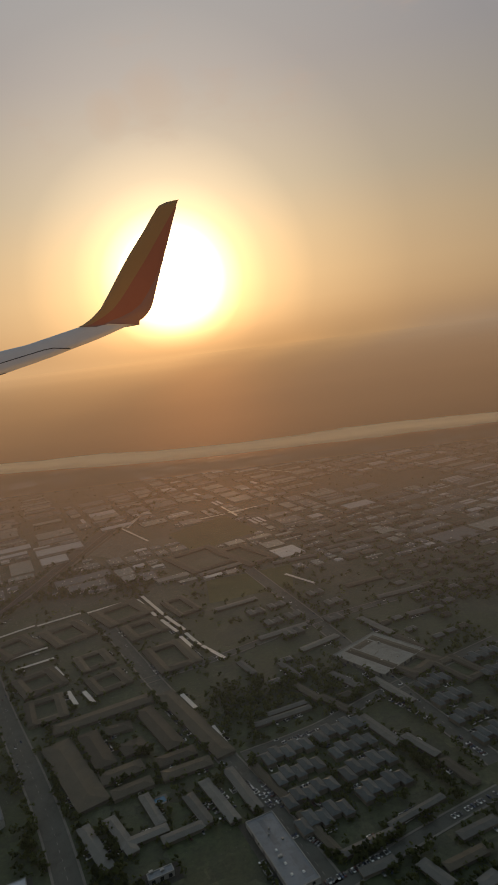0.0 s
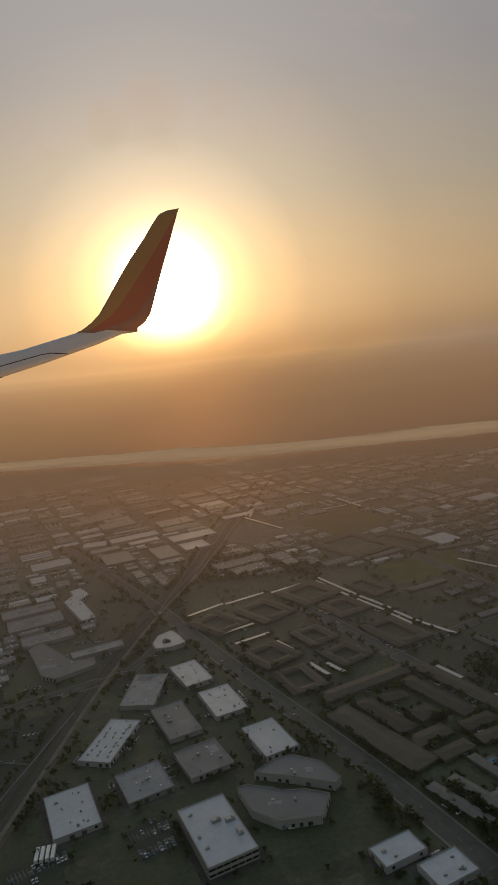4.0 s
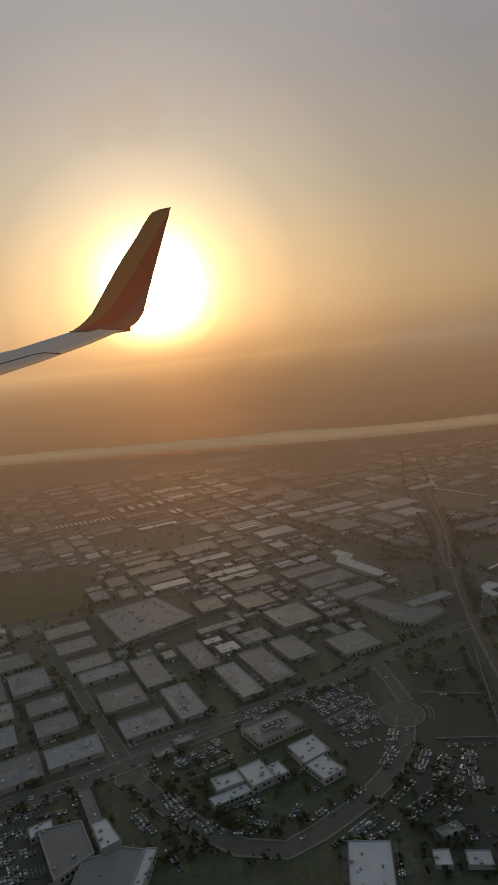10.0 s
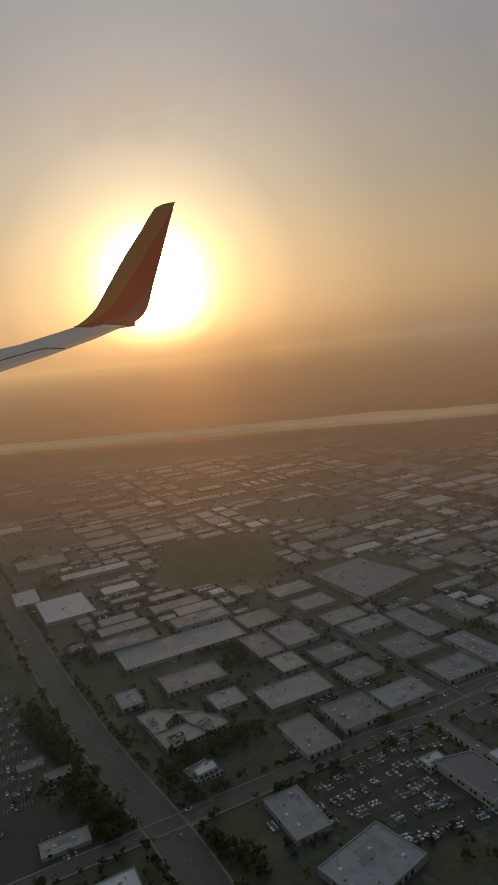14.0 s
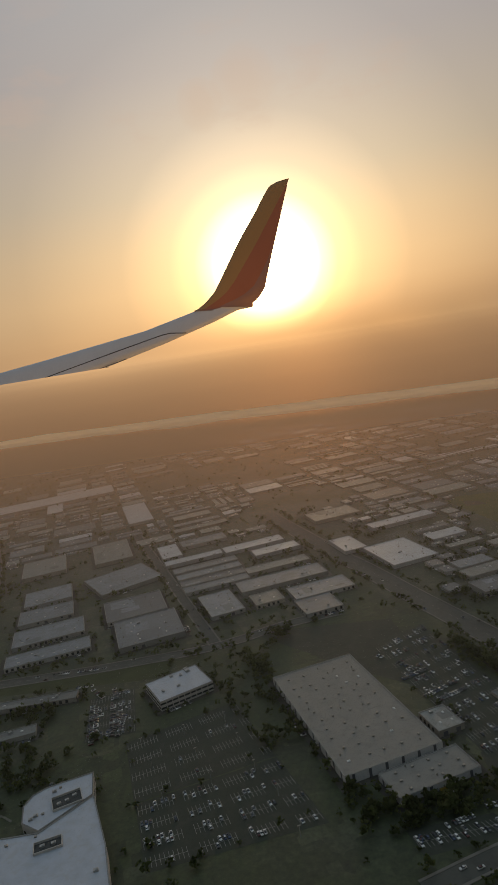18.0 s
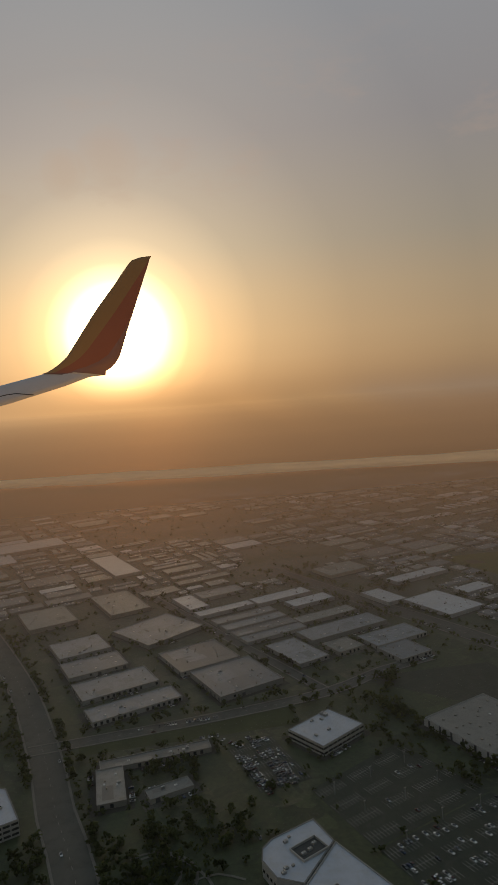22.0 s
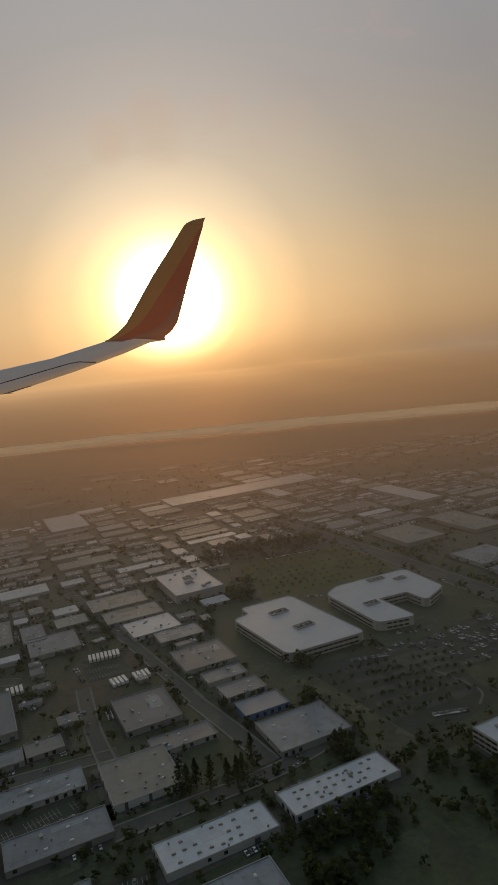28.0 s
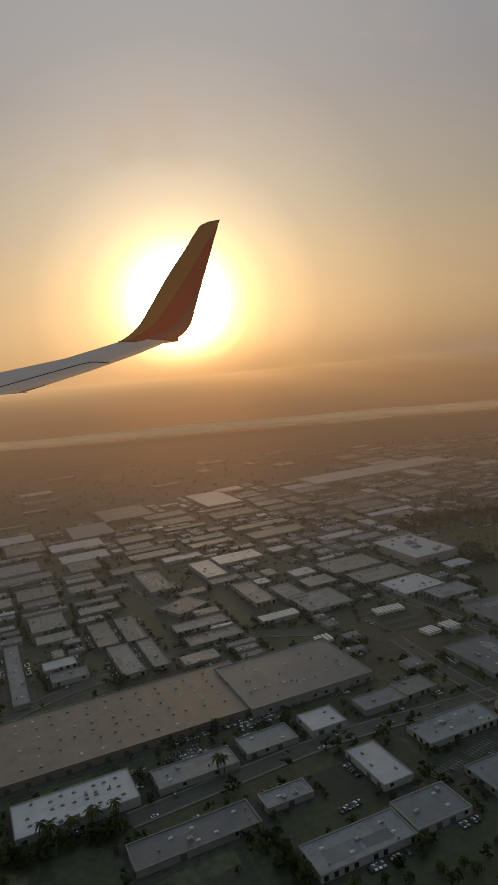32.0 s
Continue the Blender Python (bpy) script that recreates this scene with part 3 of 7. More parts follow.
def wing_house(parent, x, y, L, W, h, rot, roof_mat, ridge=0.5):
    """One wing with its hipped roof."""
    at = pose(x, y, 0, 0, 0, rot)
    piece("wall", mesh_of("wall", *box(L, W, h), STUCCO), parent, at)
    a, b, o = L / 2 + 0.15, W / 2 + 0.15, min(W, L) / 2
    v = [(-a, -b, h + 0.004), (a, -b, h + 0.004), (a, b, h + 0.004), (-a, b, h + 0.004), (-a + o, 0, h + ridge), (a - o, 0, h + ridge)]
    piece("roof", mesh_of("roof", v, [(0, 1, 5, 4), (1, 2, 5), (2, 3, 4, 5), (3, 0, 4), (3, 2, 1, 0)], roof_mat), parent, at)


def court_block(x, y, L, W, rot, h=0.8, t=None, roof_mat=None, ridge=0.26):
    """Four hipped wings round a planted court."""
    t = t or min(3.6, min(L, W) * 0.23)
    e = thing("courtyard_apartments", x, y, rot, "low apartment block of four wings around a court", "apartments", "courtyard apartment blocks")
    mat = roof_mat or TILE
    wing_house(e, 0, -W / 2 + t / 2, L, t, h, 0, mat, ridge)
    wing_house(e, 0, W / 2 - t / 2, L, t, h, 0, mat, ridge)
    wing_house(e, -L / 2 + t / 2, 0, W - 2 * t - 0.4, t, h, 90, mat, ridge)
    wing_house(e, L / 2 - t / 2, 0, W - 2 * t - 0.4, t, h, 90, mat, ridge)
    FOOT.append((x, y, L / 2, W / 2, math.cos(radians(rot)), math.sin(radians(rot))))


def wings(runs, h=0.8):
    """A low apartment house of one or two long hipped wings, each from end to end with its width."""
    cx, cy = (sum((a[i] + b[i]) / 2 for a, b, _ in runs) / len(runs) for i in (0, 1))
    e = thing("apartment_building", cx, cy, 0, "long low apartment house with brown hipped roofs", "apartments", "brown-roofed houses round a garden court")
    for k, (a, b, w) in enumerate(runs):
        d = Vector(b) - Vector(a)
        rot = math.degrees(math.atan2(d.y, d.x))
        wing_house(e, (a[0] + b[0]) / 2 - cx, (a[1] + b[1]) / 2 - cy, d.length, w, h - 0.06 * k, rot, TILE, 0.34)
        FOOT.append(((a[0] + b[0]) / 2, (a[1] + b[1]) / 2, d.length / 2, w / 2, d.x / d.length, d.y / d.length))


def h_block(x, y, L, W, rot, h=1.0):
    """Two hipped wings joined by a lower middle one."""
    e = thing("apartment_building", x, y, rot, "two-storey apartment building with grey shingle hip roofs", "apartments", "apartment buildings in rows")
    wing_house(e, -L * 0.3, 0, W, L * 0.36, h, 90, TILE_GREY)
    wing_house(e, L * 0.3, 0, W, L * 0.36, h, 90, TILE_GREY)
    wing_house(e, 0, 0, L * 0.24 - 0.05, W * 0.6, h * 0.8, 0, TILE_GREY, 0.3)
    FOOT.append((x, y, L / 2, W / 2, math.cos(radians(rot)), math.sin(radians(rot))))


def terrace(x, y, L, W, rot, h=1.1):
    """Five hipped units in a row, stepped to and fro."""
    e = thing("apartment_building", x, y, rot, "stepped two-storey apartment row with slate blue shingle roofs", "apartments", "stepped apartment rows")
    n = 5
    for k in range(n):
        wing_house(e, (k - (n - 1) / 2) * L / n, (0.12 if k % 2 else -0.12) * W, W * 0.76, L / n - 0.34, h + 0.02 * (k % 2), 90, TILE_BLUE, 0.4)
    FOOT.append((x, y, L / 2, W / 2, math.cos(radians(rot)), math.sin(radians(rot))))


def row_house(x, y, L, W, rot, h=0.75):
    e = thing("row_house", x, y, rot, "long low row house with a weathered shingle roof", "row house", "row houses of the housing quarter")
    wing_house(e, 0, 0, L, W, h, 0, rng.choice((TILE, TILE_GREY, TILE_GREY)), 0.22)
    FOOT.append((x, y, L / 2, W / 2, math.cos(radians(rot)), math.sin(radians(rot))))


def pool(x, y, L, W, rot):
    e = thing("swimming_pool", x, y, rot, "small blue swimming pool with a pale paved rim", "swimming pool")
    piece("rim", joined("rim", [box(L + 1, 0.5, 0.06, 0, 0, -W / 2 - 0.25), box(L + 1, 0.5, 0.06, 0, 0, W / 2 + 0.25), box(0.5, W, 0.06, 0, -L / 2 - 0.25), box(0.5, W, 0.06, 0, L / 2 + 0.25)], PAVING), e)
    piece("water", mesh_of("water", *box(L, W, 0.03), WATER), e)
    FOOT.append((x, y, L / 2, W / 2, math.cos(radians(rot)), math.sin(radians(rot))))


def house(x, y, L, W, rot, h=0.8):
    e = thing("house", x, y, rot, "small stucco house with a shingle hip roof", "house", "small houses")
    wing_house(e, 0, 0, L, W, h, 0, rng.choice((TILE, TILE_GREY)))
    FOOT.append((x, y, L / 2, W / 2, math.cos(radians(rot)), math.sin(radians(rot))))


def carport(x, y, L, rot, W=1.15):
    e = thing("carport", x, y, rot, "long open carport with a bright white metal roof", "carport", "white carports")
    v, f = box(L, W, 0.08, 0.62)
    piece("roof", mesh_of("roof", v, f, CARPORT), e)
    n = max(2, int(L / 3))
    post = mesh_of("post", *box(0.07, 0.07, 0.62), UNIT)
    for i in range(n):
        piece("post", post, e, pose((i / (n - 1) - 0.5) * (L - 0.4), 0, 0))
    FOOT.append((x, y, L / 2, W / 2, math.cos(radians(rot)), math.sin(radians(rot))))


def strip(pts, width, z, side=0.0):
    """Corners and faces of a band along a line, set off to one side."""
    left, right = [], []
    n = len(pts)
    for i in range(n):
        a, b = Vector(pts[max(i - 1, 0)]), Vector(pts[min(i + 1, n - 1)])
        d = (b - a).normalized()
        nrm = Vector((-d.y, d.x))
        c = Vector(pts[i]) + nrm * side
        left.append((*(c + nrm * width / 2), z))
        right.append((*(c - nrm * width / 2), z))
    v = left + right
    return v, [(n + i, n + i + 1, i + 1, i) for i in range(n - 1)]


def smooth_line(pts, step=6.0):
    """The line rounded through its points."""
    P = [Vector(p) for p in pts]
    P = [P[0] * 2 - P[1]] + P + [P[-1] * 2 - P[-2]]
    out = []
    for i in range(1, len(P) - 2):
        a, b, c, d = P[i - 1:i + 3]
        k = max(1, int((c - b).length / step))
        for j in range(k):
            t = j / k
            out.append(tuple(0.5 * (2 * b + (c - a) * t + (2 * a - 5 * b + 4 * c - d) * t * t + (3 * b - a - 3 * c + d) * t ** 3)))
    return out + [tuple(P[-2])]


ROADS = []
road_count = itertools.count(1)


def thick(vf, drop):
    """A band given sides that reach down by drop."""
    v, f = vf
    n = len(v) // 2
    v = v + [(x, y, z - drop) for x, y, z in v]
    m2 = 2 * n
    f = f + [(i, i + 1, m2 + i + 1, m2 + i) for i in range(n - 1)] + [(n + i + 1, n + i, m2 + n + i, m2 + n + i + 1) for i in range(n - 1)]
    return v, f


def road(pts, width, marks=True):
    """Carriageway, two raised pavements with kerbs, and lane paint."""
    line = smooth_line(pts)
    i = next(road_count)
    z = 0.036 + 0.004 * (i % 6)
    r = tagged(new(f"road_{i}", mesh_of("road", *strip(line, width, z), ASPHALT)), "worn grey asphalt road with faded lane paint", "road", kind="structure")
    for s in (-1, 1):
        piece("pavement", mesh_of("pavement", *thick(strip(line, 0.45, z + 0.045, s * (width / 2 + 0.22)), 0.1), PAVING), r)
    if marks and width >= 3.5:
        v, f = [], []
        for (a, b) in zip(line, line[1:]):
            d = (Vector(b) - Vector(a)).length
            for k in range(int(d / 2.4)):
                t0, t1 = (k * 2.4) / d, (k * 2.4 + 0.9) / d
                q = strip([tuple(Vector(a).lerp(Vector(b), t0)), tuple(Vector(a).lerp(Vector(b), t1))], 0.07, z + 0.006)
                f += [tuple(j + len(v) for j in q[1][0])]
                v += q[0]
        tagged(piece("lane_paint", mesh_of("lane_paint", v, f, LINE), r), kind="stuff")
    ROADS.append((line, width))


def on_road(x, y, grow=0.6):
    p = Vector((x, y))
    for line, width in ROADS:
        for a, b in zip(line[::1], line[1:]):
            a, b = Vector(a), Vector(b)
            if min(a.x, b.x) - 6 < x < max(a.x, b.x) + 6 and min(a.y, b.y) - 6 < y < max(a.y, b.y) + 6:
                d = b - a
                t = min(1, max(0, (p - a).dot(d) / max(d.length_squared, 1e-6)))
                if (a + d * t - p).length < width / 2 + grow:
                    return True
    return False


lawn_count = itertools.count(1)


def lawn(a, b, c, d, label="dry green sports field", z=0.0135, mat=None):
    """A planted or paved patch on four corners."""
    q = [Vector(p) for p in (a, b, c, d)]
    i = next(lawn_count)
    tagged(new(f"field_{i}", mesh_of("field", [(p.x, p.y, z + 0.0002 * i) for p in q], [(0, 3, 2, 1)], mat or GRASS)), label, "field", kind="structure")
    (PAVED if mat is LOT else FOOT).append((sum(p.x for p in q) / 4, sum(p.y for p in q) / 4, (q[1] - q[0]).length / 2 * 0.95, (q[3] - q[0]).length / 2 * 0.95,
                 *(lambda e: (e.x, e.y))((q[1] - q[0]).normalized())))


# ---------- the land ----------
ground = new("ground", mesh_of("ground", [(-9000, -3000, 0), (8500, -3000, 0), (8500, 11600, 0), (-9000, 11600, 0)], [(0, 1, 2, 3)], GROUND))
tagged(ground, "flat suburban land of dry soil, grass and paving", "ground", kind="structure")

# a thin sheet standing in for dusty air, lit by sun and sky up close
m = bpy.data.materials.new("painted_horizon_haze")
m.use_nodes = True
g = Nodes(m.node_tree)
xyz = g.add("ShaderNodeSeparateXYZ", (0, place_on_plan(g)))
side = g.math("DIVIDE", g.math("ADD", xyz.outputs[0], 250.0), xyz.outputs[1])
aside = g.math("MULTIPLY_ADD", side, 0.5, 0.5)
# farther off the haze is painted as emission, a plain glowing backdrop
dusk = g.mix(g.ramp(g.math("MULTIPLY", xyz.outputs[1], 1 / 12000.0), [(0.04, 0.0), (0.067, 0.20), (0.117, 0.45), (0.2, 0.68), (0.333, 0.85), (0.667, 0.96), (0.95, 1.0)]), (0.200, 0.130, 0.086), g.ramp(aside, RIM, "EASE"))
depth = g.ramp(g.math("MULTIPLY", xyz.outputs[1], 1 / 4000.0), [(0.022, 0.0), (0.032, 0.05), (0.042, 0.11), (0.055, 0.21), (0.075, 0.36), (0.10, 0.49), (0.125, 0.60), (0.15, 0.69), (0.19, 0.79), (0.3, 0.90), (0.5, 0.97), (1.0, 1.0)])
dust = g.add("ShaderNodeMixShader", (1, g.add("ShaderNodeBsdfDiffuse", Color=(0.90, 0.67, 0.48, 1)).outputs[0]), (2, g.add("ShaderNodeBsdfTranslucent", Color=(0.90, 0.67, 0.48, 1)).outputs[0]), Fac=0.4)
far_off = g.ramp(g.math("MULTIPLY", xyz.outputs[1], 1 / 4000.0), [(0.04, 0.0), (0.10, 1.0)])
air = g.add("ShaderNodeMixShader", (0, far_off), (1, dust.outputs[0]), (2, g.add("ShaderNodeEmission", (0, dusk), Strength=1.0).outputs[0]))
# a broad, dull gloss imitates the low sun thrown forwards by dust
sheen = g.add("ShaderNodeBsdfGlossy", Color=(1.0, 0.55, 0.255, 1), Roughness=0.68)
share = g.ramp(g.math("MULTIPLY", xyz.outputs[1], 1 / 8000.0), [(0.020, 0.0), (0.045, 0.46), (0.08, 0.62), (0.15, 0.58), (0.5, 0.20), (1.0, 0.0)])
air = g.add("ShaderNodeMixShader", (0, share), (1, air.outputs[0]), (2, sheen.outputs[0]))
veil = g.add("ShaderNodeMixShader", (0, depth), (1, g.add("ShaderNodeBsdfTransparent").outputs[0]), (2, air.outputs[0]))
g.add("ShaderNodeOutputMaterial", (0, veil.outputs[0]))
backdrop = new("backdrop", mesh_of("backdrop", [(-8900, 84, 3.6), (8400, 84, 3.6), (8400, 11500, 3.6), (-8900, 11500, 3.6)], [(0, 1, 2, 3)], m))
tagged(backdrop, "thin sheet painted with orange evening haze that thickens over the far plain", "backdrop", kind="structure")

# ---------- roads and railway ----------
RAIL = [(-134.5, 60.0), (-127.3, 97.0), (-123.1, 125.3), (-116.6, 169.4), (-106.4, 216.1), (-90.9, 273.6), (-59.9, 429.8)]
line = smooth_line(RAIL)
rail = tagged(new("railway", mesh_of("railway", *thick(strip(line, 6.5, 0.05), 0.1), BALLAST)), "railway bed of brown ballast with steel tracks", "railway", kind="structure")
piece("path", mesh_of("path", *thick(strip(line, 1.0, 0.075, -1.5), 0.06), TRACKBED), rail, label="pale gravel service path")
piece("ditch", mesh_of("ditch", *strip(line, 0.9, 0.056, 2.75), RECESS), rail, label="dark drainage strip along the tracks")
piece("verge", mesh_of("verge", *strip(line, 1.1, 0.056, -2.65), DIRT), rail, label="dusty verge beside the service path")
piece("track_bed", mesh_of("track_bed", *strip(line, 1.3, 0.058, -0.2), YARD), rail, label="worn bed of a lifted track")
for off in (0.6, 0.96, 1.8, 2.16):
    piece("rail", mesh_of("rail", *thick(strip(line, 0.05, 0.11, off), 0.06), STEEL), rail)
ROADS.append((line, 6.5))
road([(-37.3, 93.9), (-46.7, 113.6), (-56.8, 132.3), (-75.2, 164.2), (-103.5, 216.3), (-128.1, 257.0), (-160.2, 309.5)], 4.5)
road([(-115.8, 171.6), (-137.5, 160.9), (-153.2, 151.7), (-170.0, 144.3), (-192.3, 134.3), (-207.0, 128.9), (-216.2, 124.6)], 4.0)
road([(-116.6, 170.0), (-108.6, 175.9), (-99.0, 197.1)], 3.5)
road([(-144.6, 130.5), (-147.6, 121.5), (-150.9, 115.7), (-153.7, 111.5), (-158.7, 106.4), (-163.2, 103.1), (-168.3, 99.6), (-173.9, 96.7), (-181.6, 98.6), (-189.4, 105.0), (-198.8, 115.6), (-202.6, 120.6)], 3.6, False)
road([(-261.9, 101.6), (-250.0, 106.9), (-238.0, 112.3), (-224.7, 118.1), (-210.5, 122.7), (-194.1, 130.7), (-175.4, 139.8)], 4.0)
road([(-240.4, 195.0), (-225.7, 167.1), (-214.0, 144.3), (-204.9, 126.6)], 2.6)
road([(-356.9, 272.6), (-328.0, 214.5), (-318.5, 197.2), (-305.3, 171.2), (-292.4, 147.0), (-282.6, 129.0), (-271.6, 110.8), (-263.8, 98.2), (-257.5, 86.5), (-251.5, 74.0)], 6.4)
road([(-314.6, 77.7), (-303.6, 83.4), (-293.1, 88.0), (-279.4, 94.0), (-268.5, 98.8), (-256.5, 104.0)], 3.0)
road([(-411.5, 262.7), (-378.5, 197.0), (-357.0, 154.1)], 2.6)
road([(-424.6, 140.4), (-405.6, 143.1), (-383.9, 146.5), (-356.8, 152.6), (-340.1, 161.4), (-325.4, 166.4)], 3.5)
road([(-485.2, 274.3), (-458.8, 226.7), (-434.0, 174.6), (-420.4, 137.8), (-414.0, 116.6), (-410.4, 107.1), (-407.8, 99.3), (-406.0, 92.6), (-405.5, 87.7), (-406.0, 83.3), (-407.3, 78.6), (-411.5, 68.0)], 6.2)
road([(-510.0, 132.4), (-500.4, 117.5), (-493.6, 105.7)], 3.0)
road([(-517.8, 92.0), (-502.9, 98.5), (-491.8, 103.8), (-481.1, 111.8)], 3.0)
road([(-554.4, 208.6), (-528.8, 166.2), (-516.0, 144.1), (-507.5, 129.5)], 2.6)
road([(-582.4, 87.8), (-569.1, 94.7), (-550.8, 103.9), (-534.5, 109.1), (-521.0, 113.5)], 3.0)
road([(-613.9, 117.2), (-602.4, 129.0), (-587.5, 137.4), (-568.2, 147.9), (-550.0, 146.9)], 3.0)
road([(-533.4, 139.9), (-527.5, 122.5), (-522.2, 110.7)], 2.6)
road([(-629.7, 254.5), (-602.0, 198.3), (-586.5, 170.5)], 2.4)
road([(3.9, 95.0), (-5.3, 114.8), (-14.5, 132.3), (-31.8, 163.4), (-59.6, 216.5)], 4.0)
road([(40.1, 120.0), (27.3, 152.5), (12.4, 195.6), (-10.6, 257.4)], 4.0)
road([(-10.8, 131.5), (6.1, 138.7), (27.3, 152.5), (59.5, 170.7)], 2.8)
road([(-38.7, 169.5), (-15.6, 180.1), (12.4, 195.6), (39.5, 205.5)], 2.8)
road([(-103.5, 216.3), (-95.1, 267.2), (-84.1, 336.4), (-68.9, 397.8)], 4.0)
road([(-143.0, 136.5), (-143.7, 144.6), (-145.0, 154.3)], 2.6)
road([(1.8, 92.9), (14.2, 99.8), (25.6, 105.9), (38.2, 112.2)], 2.6)

block("grey", -497.5, 75.6, 11.3, 10.9, -66.5, 1.298)
# industrial park beside the railway
block("white", -110.7, 117.6, 13.7, 9.0, -66.5, 1.188)
block("office", -82.1, 107.0, 16.2, 9.2, -66.5, 2.214)
block("white", -107.4, 140.5, 16.6, 7.8, 74.7, 1.224)
block("grey", -102.6, 162.4, 16.2, 8.9, 83.3, 1.242)
block("white", -90.9, 168.9, 13.6, 7.8, -64.2, 1.26)
block("grey", -93.0, 146.6, 15.5, 7.9, -66.5, 1.152)
block("white", -82.0, 153.1, 13.7, 8.3, -67.5, 1.17)
block("grey", -85.6, 130.1, 10.6, 9.6, -64.7, 1.188)
block("grey", -97.5, 124.2, 10.5, 9.5, -64.4, 1.206)
block("white", -71.2, 135.2, 12.9, 7.9, -66.1, 1.224)
block("white", -51.5, 99.0, 8.3, 5.1, 23.5, 1.242)
block("white", -44.6, 94.0, 7.8, 5.8, 23.5, 1.26)
# west of the railway
block("white", -161.4, 89.4, 11.0, 6.9, 81.4, 1.456)
block("grey", -243.0, 98.7, 11.3, 6.7, -65.6, 1.13)
block("grey", -233.2, 86.3, 13.1, 9.8, 37.0, 1.26)
block("grey", -239.4, 137.6, 15.7, 9.3, 23.5, 1.188)
block("grey", -228.0, 126.4, 10.5, 10.1, 23.5, 1.206)
block("grey", -238.3, 120.0, 12.1, 7.4, -66.0, 1.224)
block("grey", -216.7, 131.1, 11.6, 7.8, 23.5, 1.242)
block("plain", -239.5, 150.6, 8.6, 6.9, -66.5, 1.26)
block("grey", -228.2, 152.9, 9.5, 8.0, 24.5, 1.152)
block("grey", -223.6, 143.1, 9.1, 7.7, 24.1, 1.17)
block("grey", -209.5, 152.1, 11.0, 10.6, -66.5, 1.188)
block("grey", -202.2, 139.1, 11.0, 8.5, 23.5, 1.206)
block("grey", -203.9, 164.6, 17.9, 6.9, -66.9, 1.224)
block("grey", -191.5, 171.0, 17.9, 6.6, -66.9, 1.242)
block("grey", -180.6, 154.2, 18.3, 5.9, -66.5, 1.26)
block("grey", -194.0, 147.3, 16.4, 6.8, -66.5, 1.152)
block("grey", -173.3, 160.7, 20.0, 7.5, -66.5, 1.17)
block("grey", -266.6, 168.5, 33.6, 12.3, 23.6, 1.0)
block("grey", -262.7, 148.9, 14.7, 8.8, 22.9, 1.206)
block("grey", -282.0, 173.0, 16.8, 7.9, 22.4, 1.6)
block("grey", -262.0, 183.5, 16.5, 7.8, 23.5, 1.65)
block("grey", -245.4, 179.0, 10.9, 9.8, 25.0, 1.26)
block("grey", -236.7, 166.7, 12.7, 9.7, -64.8, 1.152)
block("grey", -228.5, 186.4, 11.2, 9.2, 24.1, 1.17)
block("plain", -233.9, 198.6, 13.3, 9.0, 24.6, 1.188)
block("plain", -221.9, 173.8, 11.4, 8.2, 23.5, 1.206)
block("grey", -216.7, 166.6, 12.5, 6.7, 24.3, 1.224)
block("grey", -245.4, 161.8, 13.3, 7.0, -65.4, 1.242)
block("plain", -189.0, 207.1, 11.5, 8.7, -68.0, 1.148)
block("plain", -174.1, 206.6, 12.0, 10.8, -66.5, 1.04)
block("plain", -163.4, 190.0, 14.8, 12.5, -66.5, 1.514)
block("grey", -254.4, 137.4, 7.2, 7.1, -66.5, 1.076)
block("grey", -276.9, 142.2, 7.6, 5.1, -66.5, 1.094)
block("plain", -148.9, 167.1, 11.5, 11.0, 22.9, 1.456)
block("grey", -165.5, 168.4, 13.5, 7.8, -66.5, 1.242)
block("grey", -153.9, 229.7, 18.2, 8.5, 23.5, 1.152)
block("grey", -148.0, 218.4, 18.2, 10.4, 23.5, 1.17)
block("grey", -139.7, 203.8, 16.0, 7.8, 23.5, 1.188)
block("grey", -120.8, 190.6, 15.7, 4.8, 23.5, 1.206)
block("white", -161.0, 284.7, 17.1, 11.3, 23.5, 1.224)
block("white", -147.0, 310.4, 11.1, 8.8, 8.0, 1.242)
block("plain", -131.4, 284.3, 17.3, 12.7, -67.5, 1.26)
block("plain", -110.7, 286.4, 19.5, 9.6, -67.0, 1.152)
block("white", -129.0, 317.8, 23.9, 8.7, 23.5, 1.058)
block("white", -99.9, 310.2, 21.9, 11.4, 23.5, 1.076)
block("white", -97.6, 293.0, 12.1, 12.1, 23.5, 1.094)
block("plain", -156.4, 368.5, 23.2, 18.0, 23.5, 1.112)
block("plain", -142.7, 347.8, 18.2, 13.5, 24.0, 1.13)
# store and its neighbours
block("store", -324.0, 119.2, 36.8, 18.3, -65.6, 1.724)
block("store", -311.2, 99.8, 14.9, 6.8, 26.0, 1.264)
block("plain", -307.2, 113.9, 6.8, 5.2, -65.3, 1.282)
block("white", -306.5, 205.2, 20.9, 15.3, -65.1, 1.188)
block("plain", -281.3, 98.8, 8.0, 3.8, 22.4, 0.742)
block("plain", -287.1, 117.7, 5.0, 2.9, 23.5, 0.76)
block("grey", -287.6, 78.4, 14.1, 7.4, 23.5, 1.242)
block("white", -273.1, 85.7, 12.2, 6.0, 24.7, 1.26)
block("white", -271.8, 73.9, 7.5, 2.7, 23.5, 1.152)
block("grey", -403.1, 156.1, 22.2, 7.7, 23.5, 1.17)
block("grey", -408.9, 169.2, 19.9, 11.6, 23.1, 1.188)
block("grey", -416.2, 183.4, 16.4, 11.6, 22.6, 1.206)
block("grey", -422.5, 198.8, 15.3, 14.3, 23.5, 1.224)
